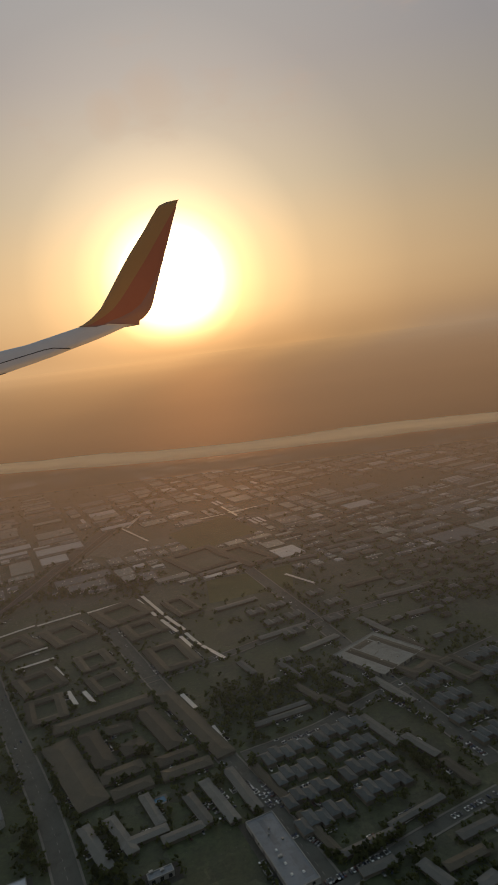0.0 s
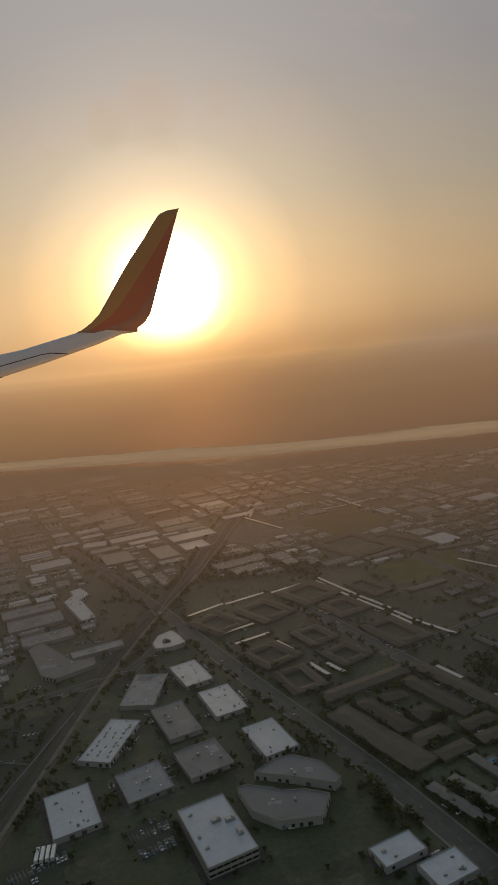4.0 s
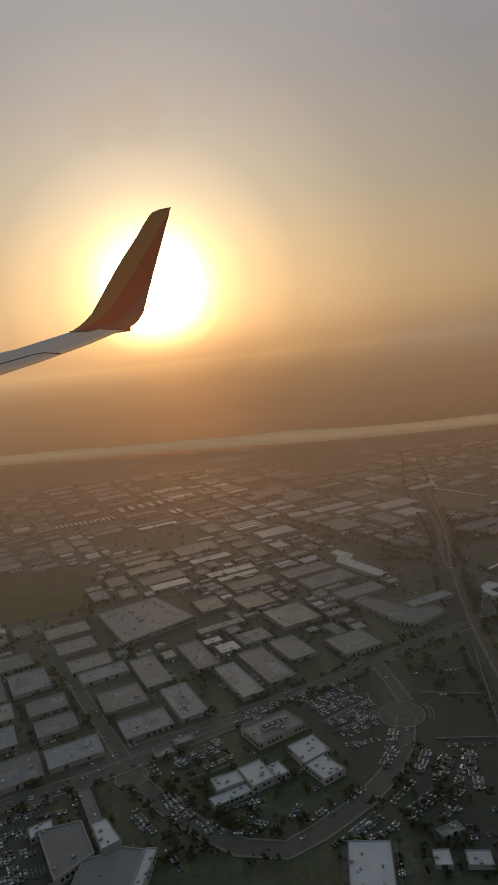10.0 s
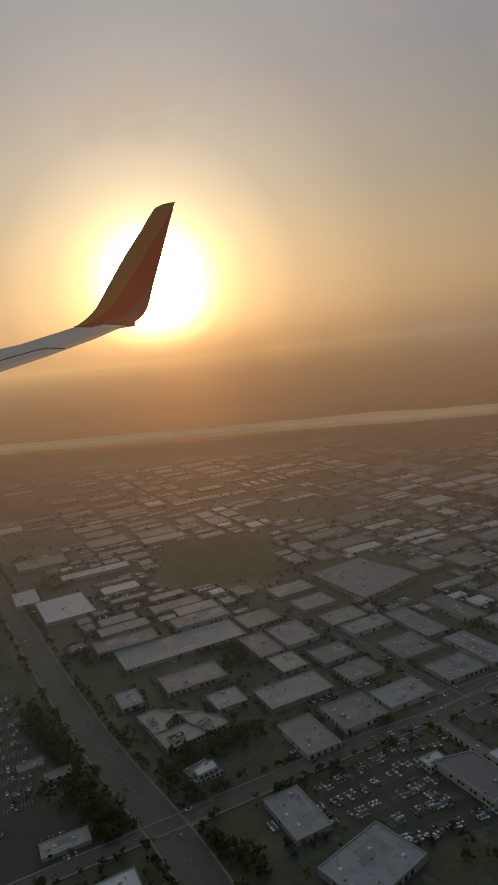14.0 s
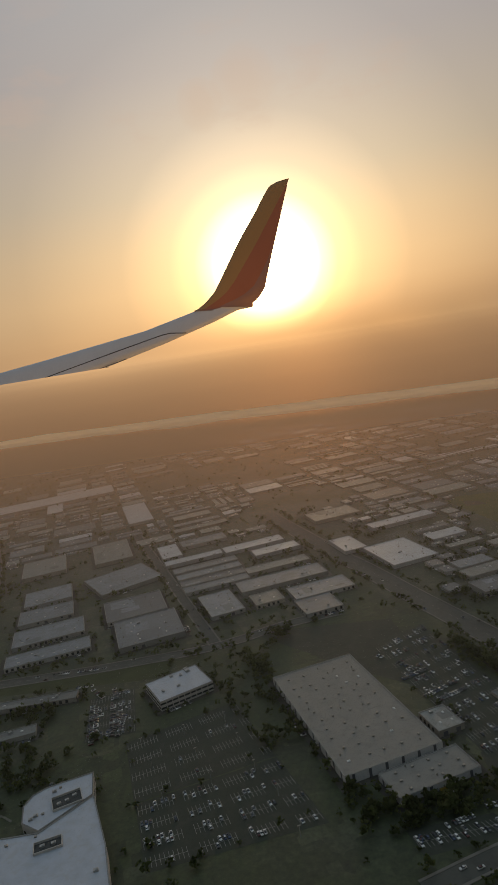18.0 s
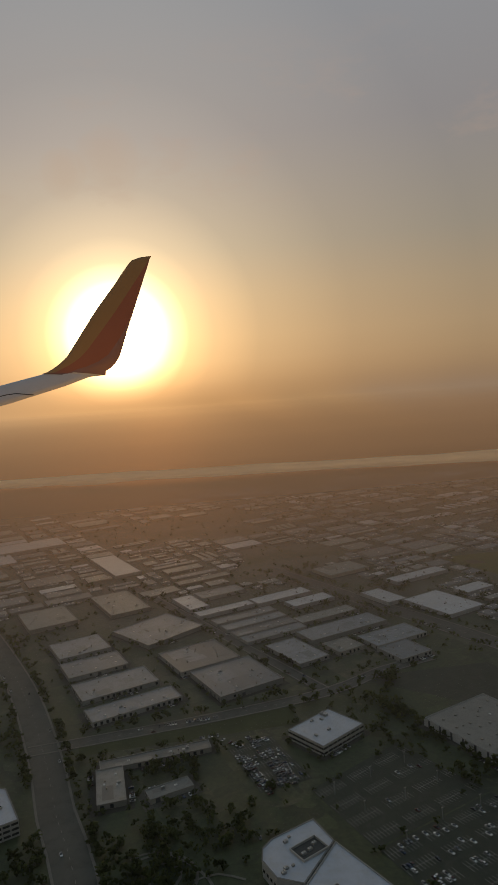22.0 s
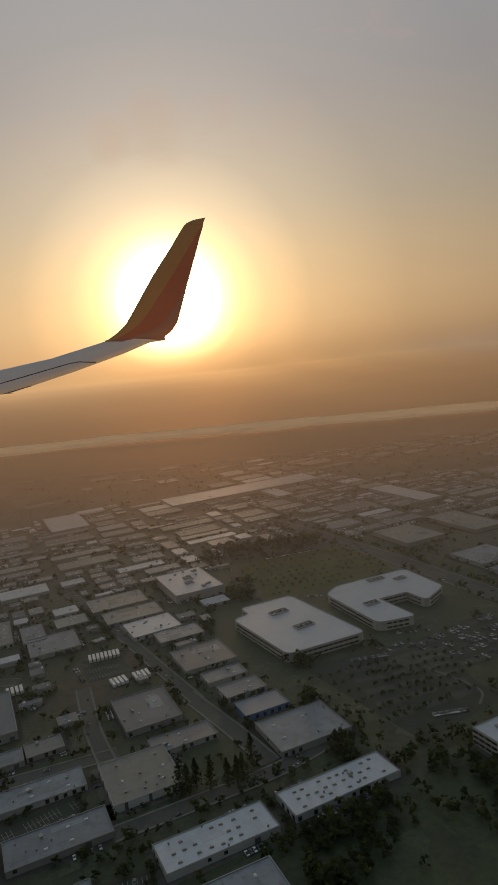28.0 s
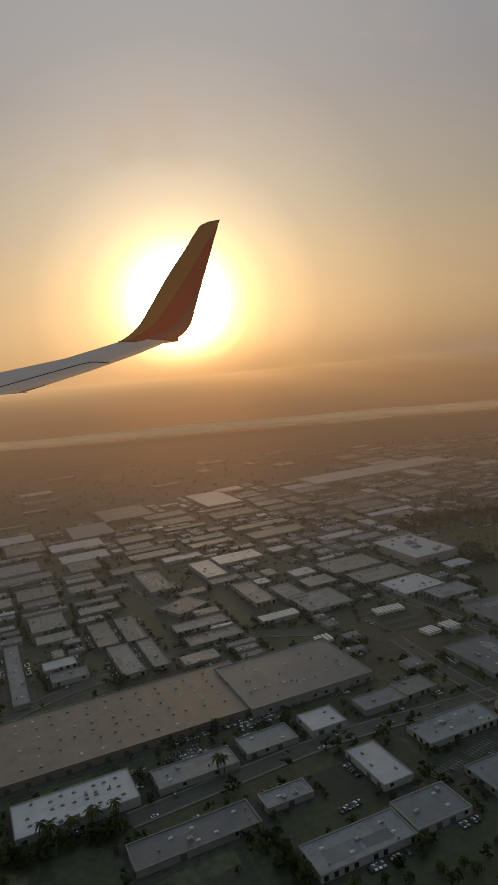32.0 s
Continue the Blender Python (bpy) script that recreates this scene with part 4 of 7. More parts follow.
block("plain", -438.3, 229.9, 20.6, 16.0, -66.5, 1.474)
block("grey", -377.8, 165.1, 18.1, 17.5, -66.5, 1.492)
block("grey", -387.0, 181.9, 17.6, 16.7, 23.5, 1.264)
block("grey", -399.3, 207.4, 21.3, 20.0, 38.4, 1.282)
block("plain", -414.7, 240.1, 26.8, 14.1, -66.5, 1.3)
block("white", -388.9, 231.4, 16.2, 7.4, -66.5, 1.318)
block("grey", -378.0, 241.6, 17.4, 8.3, 22.6, 1.224)
block("white", -377.3, 221.2, 20.8, 5.4, 23.0, 1.242)
block("grey", -371.3, 212.4, 22.1, 5.4, 23.3, 1.148)
block("grey", -368.7, 206.2, 21.6, 5.1, 23.1, 1.04)
block("grey", -366.2, 199.8, 21.0, 5.3, 22.6, 1.058)
block("grey", -363.9, 194.1, 20.7, 5.0, 22.8, 1.076)
block("white", -356.8, 229.6, 22.1, 7.1, 23.5, 1.206)
block("white", -347.8, 221.6, 16.4, 7.1, 23.5, 1.224)
block("plain", -345.7, 205.3, 20.8, 5.8, 22.3, 1.242)
block("grey", -343.3, 192.8, 27.3, 9.5, 22.5, 1.26)
block("grey", -331.0, 182.3, 17.7, 9.7, 22.1, 1.152)
block("grey", -331.2, 170.8, 10.4, 10.3, 23.1, 1.17)
block("grey", -359.7, 177.8, 17.1, 9.7, -64.5, 1.188)
block("plain", -346.3, 178.4, 8.4, 8.3, 23.5, 1.206)
block("white", -322.7, 217.9, 14.8, 8.0, -66.5, 1.224)
block("white", -303.0, 238.9, 25.2, 6.7, 23.5, 1.242)
block("plain", -328.3, 257.5, 18.9, 13.0, 23.5, 1.26)
block("white", -422.7, 299.1, 40.0, 11.5, -66.7, 1.152)
block("office", -361.1, 132.5, 12.3, 10.1, 35.1, 2.178)
block("plain", -396.7, 131.5, 22.5, 3.5, 9.8, 1.076)
block("plain", -404.9, 122.6, 12.1, 5.3, -81.5, 1.094)
block("plain", -393.7, 119.3, 8.5, 3.5, 21.1, 0.992)
sign = thing("shop_sign", -309.0, 95.95, 26, "plain yellow sign panel on a shop front", "sign", z=0.62)
piece("panel", mesh_of("panel", *box(2.6, 0.10, 0.52), material("yellow_sign_paint", (0.52, 0.36, 0.06), 0.5, 0.1, 1.0)), sign)
piece("frame", joined("frame", [box(2.7, 0.08, 0.05, -0.054), box(2.7, 0.08, 0.05, 0.524)], DOOR), sign)
# office campus
block("office", -450.1, 102.3, 15.2, 12.1, 24.8, 2.97)
block("office", -514.4, 199.9, 22.6, 15.1, -66.5, 2.558)
block("white", -483.3, 97.0, 19.0, 6.3, 24.8, 1.152)
block("white", -502.1, 88.1, 17.1, 6.6, 24.4, 1.17)
block("store", -515.5, 104.8, 12.6, 11.7, -66.5, 1.3)
block("grey", -517.6, 126.6, 13.9, 11.1, -66.6, 1.206)
block("grey", -487.3, 114.1, 14.0, 11.1, 23.5, 1.224)
block("blue", -494.4, 123.6, 9.4, 6.1, 23.3, 1.242)
block("grey", -498.3, 131.2, 8.9, 5.9, 24.2, 1.148)
block("grey", -502.2, 138.3, 9.1, 5.3, 24.3, 1.04)
block("grey", -507.3, 148.9, 12.5, 12.4, 23.6, 1.058)
block("white", -522.1, 170.6, 13.3, 11.3, 26.0, 1.076)
block("grey", -514.3, 163.3, 11.6, 7.6, 23.4, 1.094)
block("grey", -547.0, 165.4, 12.5, 12.4, -66.9, 1.112)
block("plain", -535.5, 192.6, 16.4, 11.7, 23.5, 1.13)
block("plain", -529.0, 181.0, 15.7, 9.8, 23.0, 1.148)
block("grey", -531.9, 103.5, 14.4, 6.1, 23.5, 1.04)
block("grey", -525.7, 91.6, 15.3, 6.9, 23.5, 1.058)
block("dark", -509.2, 115.0, 11.9, 5.5, 23.5, 0.956)
block("plain", -535.2, 117.0, 6.8, 5.2, 24.9, 0.974)
block("white", -496.7, 348.3, 84.6, 22.2, 23.4, 1.672)
block("white", -479.7, 331.9, 23.0, 8.4, -66.5, 1.01)
block("white", -582.3, 313.3, 35.0, 17.3, -66.5, 1.148)
block("white", -554.8, 217.0, 7.7, 6.1, 24.6, 0.808)
block("white", -533.3, 227.0, 16.3, 6.2, 23.4, 0.826)
# works district
block("white", -590.9, 91.2, 17.4, 8.1, 24.1, 1.42)
block("mill", -587.0, 114.7, 46.8, 20.5, 23.5, 1.438)
block("grey", -557.0, 125.7, 25.2, 19.1, 23.5, 1.8)
block("grey", -573.9, 97.6, 12.9, 5.3, 24.0, 1.13)
block("white", -553.1, 108.3, 6.6, 6.0, 23.1, 1.148)
block("white", -546.0, 94.7, 10.3, 5.3, -65.9, 1.04)
block("grey", -562.6, 103.8, 9.1, 5.2, 24.1, 1.058)
block("grey", -572.8, 82.8, 17.4, 5.4, 24.2, 1.076)
block("grey", -560.3, 89.5, 7.3, 3.6, 23.5, 0.974)
block("grey", -551.7, 78.8, 14.1, 5.7, 23.5, 1.112)
block("grey", -541.1, 84.1, 8.8, 6.3, 23.5, 1.13)
block("grey", -542.3, 113.1, 8.6, 4.9, 23.5, 1.148)
block("white", -607.5, 141.2, 7.2, 4.8, 24.8, 0.808)
block("plain", -601.0, 155.7, 15.8, 4.8, -66.5, 0.938)
block("grey", -593.8, 193.3, 20.5, 6.9, -66.5, 1.076)
block("white", -578.1, 200.9, 18.2, 7.1, -66.5, 1.094)
block("white", -587.7, 216.7, 13.1, 6.1, 23.4, 0.992)
block("grey", -594.7, 157.6, 17.0, 4.8, -66.5, 1.13)
block("grey", -592.5, 139.8, 16.6, 4.7, -65.4, 1.148)
block("grey", -586.9, 142.3, 16.2, 3.6, -66.3, 1.04)
block("grey", -577.4, 157.1, 13.4, 5.7, 23.5, 0.938)
block("grey", -573.5, 148.5, 13.0, 5.6, 23.5, 0.956)
block("grey", -616.0, 137.8, 32.2, 3.2, -66.5, 1.094)
block("grey", -603.4, 134.6, 7.6, 4.9, 23.5, 1.112)
block("grey", -554.7, 173.4, 12.7, 6.0, -66.5, 1.13)
block("plain", -564.3, 175.6, 18.3, 5.7, -67.6, 1.148)
block("plain", -603.0, 208.4, 13.2, 6.9, 23.3, 1.04)
block("plain", -582.6, 170.4, 10.5, 9.3, 47.2, 1.058)
block("plain", -622.6, 299.4, 26.9, 22.2, -65.7, 1.076)
block("plain", -631.3, 269.7, 24.2, 16.7, -66.5, 1.094)
block("plain", -651.3, 248.5, 17.9, 13.8, -66.5, 1.112)
block("plain", -628.9, 192.0, 11.1, 10.7, -66.5, 1.13)
block("plain", -620.8, 217.1, 12.6, 9.6, -65.9, 1.148)
block("plain", -618.0, 167.0, 12.2, 8.8, -66.5, 1.04)
# yards along the near edge
block("plain", -530.3, 75.4, 4.3, 4.0, -66.5, 0.774)
block("plain", -512.6, 69.6, 9.5, 6.4, 23.0, 1.192)
block("white", -150.0, 90.3, 3.3, 2.7, 83.1, 0.81)
block("white", -144.5, 89.3, 3.9, 3.2, -9.4, 0.828)
block("plain", -146.7, 96.2, 4.2, 2.3, 21.6, 0.56)
block("plain", -193.2, 131.4, 4.3, 2.5, 23.5, 0.738)
block("plain", -197.1, 127.6, 4.0, 2.5, 22.6, 0.676)
block("grey", -209.8, 113.3, 11.6, 2.3, -66.3, 0.854)
block("plain", -293.6, 121.7, 5.2, 3.2, 23.5, 0.712)
block("grey", -24.8, 100.7, 4.5, 1.7, 23.5, 1.13)
block("grey", -4.0, 102.9, 18.2, 5.5, -66.5, 1.148)
block("plain", 26.6, 169.2, 17.7, 17.4, -50.3, 0.96)

# buildings on outlines of their own
outline("grey", [(-75.0, 122.4), (-70.3, 126.2), (-66.8, 127.1), (-60.9, 123.6), (-57.9, 118.2), (-59.3, 116.5), (-65.4, 119.1), (-67.7, 120.0)], 1.73, "office_building", "grey-roofed office building with a notched curved outline", "office building")
outline("grey", [(-78.3, 118.2), (-76.7, 118.9), (-71.4, 117.1), (-69.7, 116.0), (-65.3, 115.8), (-60.7, 113.8), (-63.0, 107.9), (-70.6, 107.6), (-75.6, 111.2)], 1.73, "office_building", "grey-roofed office building with a notched curved outline", "office building")
stepped([("plain", [(-274.2, 133.9), (-270.4, 136.0), (-265.6, 133.3), (-267.4, 129.3), (-266.7, 127.3), (-269.7, 126.3)], 1.2),
         ("plain", [(-269.7, 126.3), (-266.7, 127.3), (-262.8, 129.4), (-258.2, 124.7), (-266.1, 120.1)], 1.1),
         ("plain", [(-264.0, 132.4), (-259.9, 133.2), (-258.8, 131.6), (-255.9, 130.4), (-253.9, 127.1), (-258.2, 124.7), (-262.8, 129.4)], 1.25),
         ("plain", [(-270.4, 136.0), (-259.9, 133.2), (-264.0, 132.4), (-265.6, 133.3)], 1.12)], "courtyard_building", "tan-roofed low building round a small open court", "office building",
        [(0, -270.2, 131.0, 2.6, 1.3, -60), (1, -264.7, 124.3, 3.6, 2.0, 28), (2, -259.2, 128.3, 3.0, 1.6, 28)], 1)
stepped([("dark", [(-262.8, 113.7), (-258.9, 116.7), (-255.1, 112.2), (-260.1, 109.6)], 0.7), ("white", [(-260.9, 112.6), (-258.8, 115.2), (-257.1, 115.2), (-256.1, 112.9), (-259.7, 110.7)], 1.25)],
        "office_building", "small building with a raised pale roof over a dark lower one", "office building", (), 2)
stepped([("grey", [(-226.2, 208.4), (-208.0, 218.5), (-193.2, 197.0), (-213.5, 182.8)], 1.6), ("white", [(-216.9, 184.3), (-214.2, 185.8), (-212.6, 183.2), (-215.3, 181.7)], 1.0)],
        "warehouse", "large grey-roofed works hall dotted with roof vents", "warehouse", (), 40)
outline("white", [(-142.4, 234.2), (-140.5, 240.6), (-143.0, 245.6), (-139.5, 248.8), (-134.2, 240.7), (-136.1, 235.2), (-126.5, 216.5), (-131.1, 214.0)], 1.26, "warehouse",
        "zigzag building with a bright white roof and dark vents", "warehouse")
pavilion = outline("white", [(-104.0, 189.6), (-102.9, 195.3), (-99.0, 198.5), (-96.1, 194.3), (-93.6, 188.4), (-98.3, 185.7), (-102.5, 185.7)], 1.4, "office_building",
                   "pale many-sided building with a dark pyramid skylight", "office building", 0.8)
piece("skylight", mesh_of("skylight", [(-1.2, -1.2, 0), (1.2, -1.2, 0), (1.2, 1.2, 0), (-1.2, 1.2, 0), (0, 0, 1.1)], [(3, 2, 1, 0), (0, 1, 4), (1, 2, 4), (2, 3, 4), (3, 0, 4)], GLASS), pavilion,
      pose(-0.2, -0.9, 1.30, 0, 0, 20), "dark glass pyramid")
outline("office", [(-474.8, 175.4), (-471.4, 181.3), (-449.5, 189.9), (-443.1, 172.6), (-450.3, 163.7), (-453.8, 170.7), (-461.4, 168.1), (-455.2, 154.7), (-465.3, 152.7)], 2.3, "office_building", "large pale campus building with window bands", "office building", 2.2, [(-459.5, 183.1, 5.0, 1.8, 24), (-452.9, 181.9, 3.5, 1.6, 24), (-464.2, 165.6, 4, 2.2, 24)])
outline("office", [(-500.3, 164.6), (-496.5, 167.7), (-498.4, 172.1), (-484.4, 178.3), (-468.8, 148.6), (-487.9, 141.0)], 2.3, "office_building", "large pale campus building with window bands", "office building", 2.2, [(-488.3, 166.4, 5, 2.3, 28), (-482.7, 156.1, 5, 2.3, 28)])
outline("office", [(-448.0, 116.8), (-432.9, 124.3), (-431.4, 122.6), (-427.4, 123.6), (-424.0, 122.4), (-419.2, 112.2), (-425.5, 109.1), (-429.9, 114.9), (-437.3, 111.4), (-443.0, 108.6)], 2.88, "office_building", "large pale campus building with window bands", "office building", 0.0, [(-436.1, 119.5, 6.5, 2.6, 30), (-425.5, 116.7, 4.2, 3, -50)])
outline("grey", [(-143.3, 195.4), (-140.3, 199.7), (-126.8, 184.3), (-120.5, 185.4), (-119.2, 180.1), (-128.8, 173.7), (-133.6, 176.3)], 1.15, "warehouse", "low bent warehouse with a dark grey felt roof", "warehouse")

stepped([("office", [(-369.6, 102.7), (-377.0, 99.1), (-378.7, 97.2), (-379.1, 94.5), (-377.4, 90.5), (-373.6, 88.6), (-367.4, 96.8)], 2.6),
         ("office", [(-367.2, 96.6), (-373.4, 88.4), (-382.7, 86.9), (-380.5, 80.7), (-383.4, 78.9), (-379.5, 71.5), (-356.5, 75.2), (-361.0, 85.4)], 2.55)],
        "office_building", "large pale campus building in stepped wings with a white roof", "office building", [(0, -371.6, 95.6, 5.0, 3.4, 29), (1, -370.5, 85.6, 4.4, 2.4, 24)], 5)
stepped([("dark", [(-180.6, 131.5), (-170.3, 136.5), (-166.6, 130.4), (-176.9, 124.9)], 1.78)], "office_building", "office block with pale walls and a dark flat roof", "office building", [(0, -173.6, 131.0, 5.2, 1.9, 26)], 4)
stepped([("white", [(-187.2, 110.7), (-180.1, 113.8), (-178.9, 111.3), (-185.9, 108.1)], 1.0), ("white", [(-186.9, 115.6), (-181.8, 117.2), (-180.2, 113.9), (-185.6, 111.6)], 1.5),
         ("white", [(-181.6, 117.6), (-177.2, 119.8), (-174.4, 113.9), (-178.8, 111.5), (-180.0, 114.0)], 1.6), ("white", [(-176.0, 117.6), (-173.5, 118.8), (-171.5, 115.0), (-174.2, 113.9)], 1.4)],
        "office_building", "white office building of four staggered flat-roofed units", "office building", gear=4)
stepped([("white", [(-171.2, 123.1), (-165.6, 126.2), (-162.8, 120.4), (-168.5, 116.8)], 1.5), ("white", [(-168.4, 116.6), (-164.4, 119.2), (-160.9, 113.9), (-165.3, 111.3)], 1.4)],
        "office_building", "white office building of two joined wings with dark roof vents", "office building", gear=6)
stepped([("dark", [(-217.6, 106.6), (-210.1, 108.0), (-206.2, 99.6), (-211.6, 94.4)], 1.73), ("white", [(-208.1, 106.3), (-205.5, 107.4), (-201.8, 101.3), (-205.0, 99.4)], 2.1),
         ("dark", [(-207.9, 98.3), (-204.8, 99.2), (-202.1, 100.5), (-197.6, 99.1), (-199.0, 91.0), (-206.1, 90.2), (-209.3, 88.6)], 1.58), ("white", [(-197.4, 99.3), (-195.5, 98.9), (-197.1, 90.4), (-198.9, 90.8)], 1.7),
         ("white", [(-220.0, 108.2), (-216.0, 109.9), (-215.2, 107.6), (-218.6, 105.2)], 1.3)],
        "hall", "pale stucco hall with dark flat roofs and white side wings", "hall", gear=3)
stepped([("grey", [(-528.0, 78.8), (-525.4, 80.5), (-522.4, 73.4), (-524.8, 71.7)], 1.15), ("plain", [(-525.2, 80.8), (-522.4, 81.6), (-519.5, 75.4), (-522.2, 73.5)], 1.0)],
        "workshop", "small workshop with grey and tan flat roofs in a yard", "workshop", gear=4)
stepped([("grey", [(-521.0, 82.0), (-519.0, 82.9), (-516.3, 75.7), (-518.3, 74.7)], 1.0), ("white", [(-521.2, 72.0), (-521.9, 73.3), (-518.4, 74.5), (-513.0, 76.7), (-512.2, 75.5)], 0.95),
         ("grey", [(-516.1, 77.0), (-514.0, 78.7), (-512.9, 76.9), (-515.5, 75.9)], 1.2), ("white", [(-512.9, 76.8), (-510.2, 78.3), (-508.6, 78.1), (-512.1, 75.6)], 0.95), ("white", [(-510.4, 80.2), (-508.8, 80.2), (-508.6, 78.3), (-510.2, 78.4)], 0.95)],
        "workshop", "workshop of low wings round a yard with white parapets", "workshop", gear=2)
garden_wall([(-191.5, 117.7), (-181.8, 121.3)])
garden_wall([(-163.0, 132.1), (-157.2, 135.5), (-150.6, 138.9), (-150.6, 142.0)])
garden_wall([(-138.6, 139.6), (-124.9, 135.7)], 0.3, "low dark fence wall across a car park")
garden_wall([(-141.0, 121.6), (-128.2, 119.5)], 0.3, "low dark fence wall across a car park")
garden_wall([(-119.6, 156.5), (-124.2, 136.1), (-128.0, 120.0), (-132.0, 101.5)], 0.3, "long low fence wall beside the railway")

# carports and courtyard blocks of the housing quarter
carport(-42.9, 223.9, 22.4, -62.2)
carport(-33.0, 205.9, 14.8, -59.1)
carport(-26.1, 192.1, 11.2, -62.2)
carport(-19.3, 181.8, 11.8, -53.7)
carport(-44.8, 222.2, 20.0, -62.2)
carport(-34.8, 204.3, 12.8, -59.1)
carport(-27.9, 190.6, 9.6, -62.2)
carport(-89.0, 214.0, 14.0, 35.0)
carport(-75.4, 220.9, 15.2, 28.2)
carport(-59.2, 227.3, 15.5, 27.8)
carport(-78.2, 195.8, 11.9, 28.4)
carport(-64.3, 203.2, 12.3, 27.7)
carport(-73.7, 187.8, 11.5, 27.2)
carport(-56.4, 164.6, 8.8, -60.9)
carport(-51.9, 164.2, 7.7, -57.3)
carport(-64.6, 181.0, 7.7, -56.9)
carport(-69.3, 352.5, 33.2, 72.8)
carport(-68.9, 351.0, 31.5, 81.6)
carport(-65.2, 321.0, 33.9, -58.2)
carport(-26.3, 337.8, 13.6, 18.2)
carport(-10.5, 344.8, 16.4, 22.4)
carport(-17.9, 345.2, 25.8, -69.0)
carport(10.5, 232.5, 16.1, -52.8)
carport(-24.5, 156.1, 8.4, -60.5)
carport(-15.9, 139.3, 9.4, -65.9)
carport(12.8, 439.4, 33.7, -47.4)
carport(-36.8, 378.9, 3.6, -26.2)
row_house(2.1, 165.6, 10.6, 1.6, -62.2)
row_house(-9.6, 169.9, 8.6, 1.8, -60.7)
row_house(-1.1, 144.3, 14.4, 1.8, 20.7)
row_house(-0.0, 147.3, 10.1, 1.5, 21.1)
row_house(29.2, 186.4, 14.9, 2.2, -60.9)
row_house(36.4, 173.0, 12.9, 2.2, -60.8)
row_house(19.7, 134.6, 13.1, 2.4, -61.7)
row_house(-10.8, 120.5, 14.5, 2.2, -64.7)
row_house(-15.4, 117.8, 14.4, 2.2, -61.6)
row_house(-4.4, 119.9, 16.3, 1.6, -61.0)
row_house(2.8, 106.5, 12.2, 1.6, -61.6)
row_house(11.4, 102.5, 10.8, 1.6, 23.2)
row_house(-37.9, 108.9, 13.5, 2.4, -56.9)
row_house(-33.6, 111.3, 11.7, 2.2, -56.4)
row_house(-29.0, 110.2, 9.0, 2.2, 23.0)
row_house(-28.6, 117.4, 10.0, 2.0, -62.0)
row_house(-21.7, 110.1, 8.1, 2.2, 23.5)
row_house(-19.4, 115.9, 10.0, 2.2, -60.8)
row_house(15.6, 157.2, 10.8, 2.2, -53.8)
row_house(11.6, 147.1, 9.9, 2.0, -51.2)
row_house(5.5, 153.7, 9.7, 2.0, -56.1)
row_house(26.0, 150.1, 14.2, 2.2, -60.8)
row_house(1.8, 189.9, 16.0, 2.4, 23.4)
row_house(11.7, 179.5, 12.9, 2.4, 30.4)
row_house(-12.9, 215.6, 15.2, 2.6, 23.7)
row_house(42.2, 209.4, 17.5, 2.6, 17.5)
row_house(32.2, 222.1, 13.8, 2.6, 18.7)
row_house(45.6, 192.8, 12.1, 2.6, 16.2)
row_house(-19.5, 253.3, 18.1, 3.0, 27.3)
row_house(11.1, 254.9, 19.2, 3.0, 12.6)
row_house(35.5, 267.1, 24.2, 3.0, 18.0)
row_house(26.9, 127.5, 9.4, 2.0, -57.7)
row_house(32.1, 118.0, 9.1, 2.0, -64.1)
row_house(21.2, 108.6, 12.9, 1.4, 27.9)
row_house(20.5, 94.3, 6.3, 2.2, -56.2)
row_house(26.2, 96.7, 8.1, 2.0, 22.1)
row_house(30.4, 102.9, 8.1, 2.0, 22.5)
row_house(28.2, 91.9, 4.1, 2.2, 29.3)
row_house(11.8, 97.1, 6.4, 1.8, 18.9)
court_block(-84.2, 201.7, 15.4, 12.9, -48.5)
court_block(-69.0, 207.9, 16.4, 14.2, -51.9)
court_block(-53.1, 220.2, 17.4, 17.2, -54.3)
court_block(-43.1, 204.5, 12.9, 12.5, -61.3)
court_block(-31.7, 182.6, 17.9, 12.5, -62.9)
court_block(-68.7, 175.8, 13.4, 12.4, -54.3)
court_block(-55.2, 185.5, 11.6, 9.9, -60.9)
court_block(-48.1, 171.7, 11.0, 10.4, -57.7)
court_block(-32.3, 219.9, 16.3, 8.8, -59.8)
court_block(-62.2, 160.3, 13.2, 10.0, -67.2)
for runs in ([((-55.1, 143.7), (-40.5, 120.3), 6.6)], [((-57.3, 149.6), (-34.6, 160.2), 4.6)], [((-31.3, 161.4), (-14.2, 131.9), 4.4)],
             [((-37.4, 122.6), (-29.8, 126.2), 3.4), ((-27.6, 127.0), (-17.6, 130.8), 3.4)],
             [((-48.3, 146.6), (-40.6, 132.9), 4.6), ((-40.9, 128.2), (-32.6, 132.2), 4.2)],
             [((-35.9, 154.6), (-25.6, 137.0), 4.3), ((-29.2, 131.9), (-21.4, 135.2), 3.6)],
             [((-43.6, 146.3), (-37.8, 148.2), 3.6)], [((-38.2, 137.6), (-33.4, 140.4), 5.0)]):
    wings(runs)
court_block(-28.0, 269.8, 29.3, 23.1, -57.6)
court_block(-9.4, 268.4, 29.1, 14.6, -57.1)
court_block(29.9, 166.9, 23.2, 12.5, -49.6)
court_block(44.7, 156.4, 12.3, 7.6, -60.4)
lawn((-285.5, 263.4), (-242.9, 264.1), (-233.6, 219.1), (-266.8, 211.5))
lawn((-24.8, 243.0), (8.7, 250.6), (7.6, 227.5), (-22.2, 220.4))
lawn((-499.4, 219.1), (-456.0, 230.2), (-450.7, 193.5), (-490.1, 180.7), "orchard lot with rows of small trees")
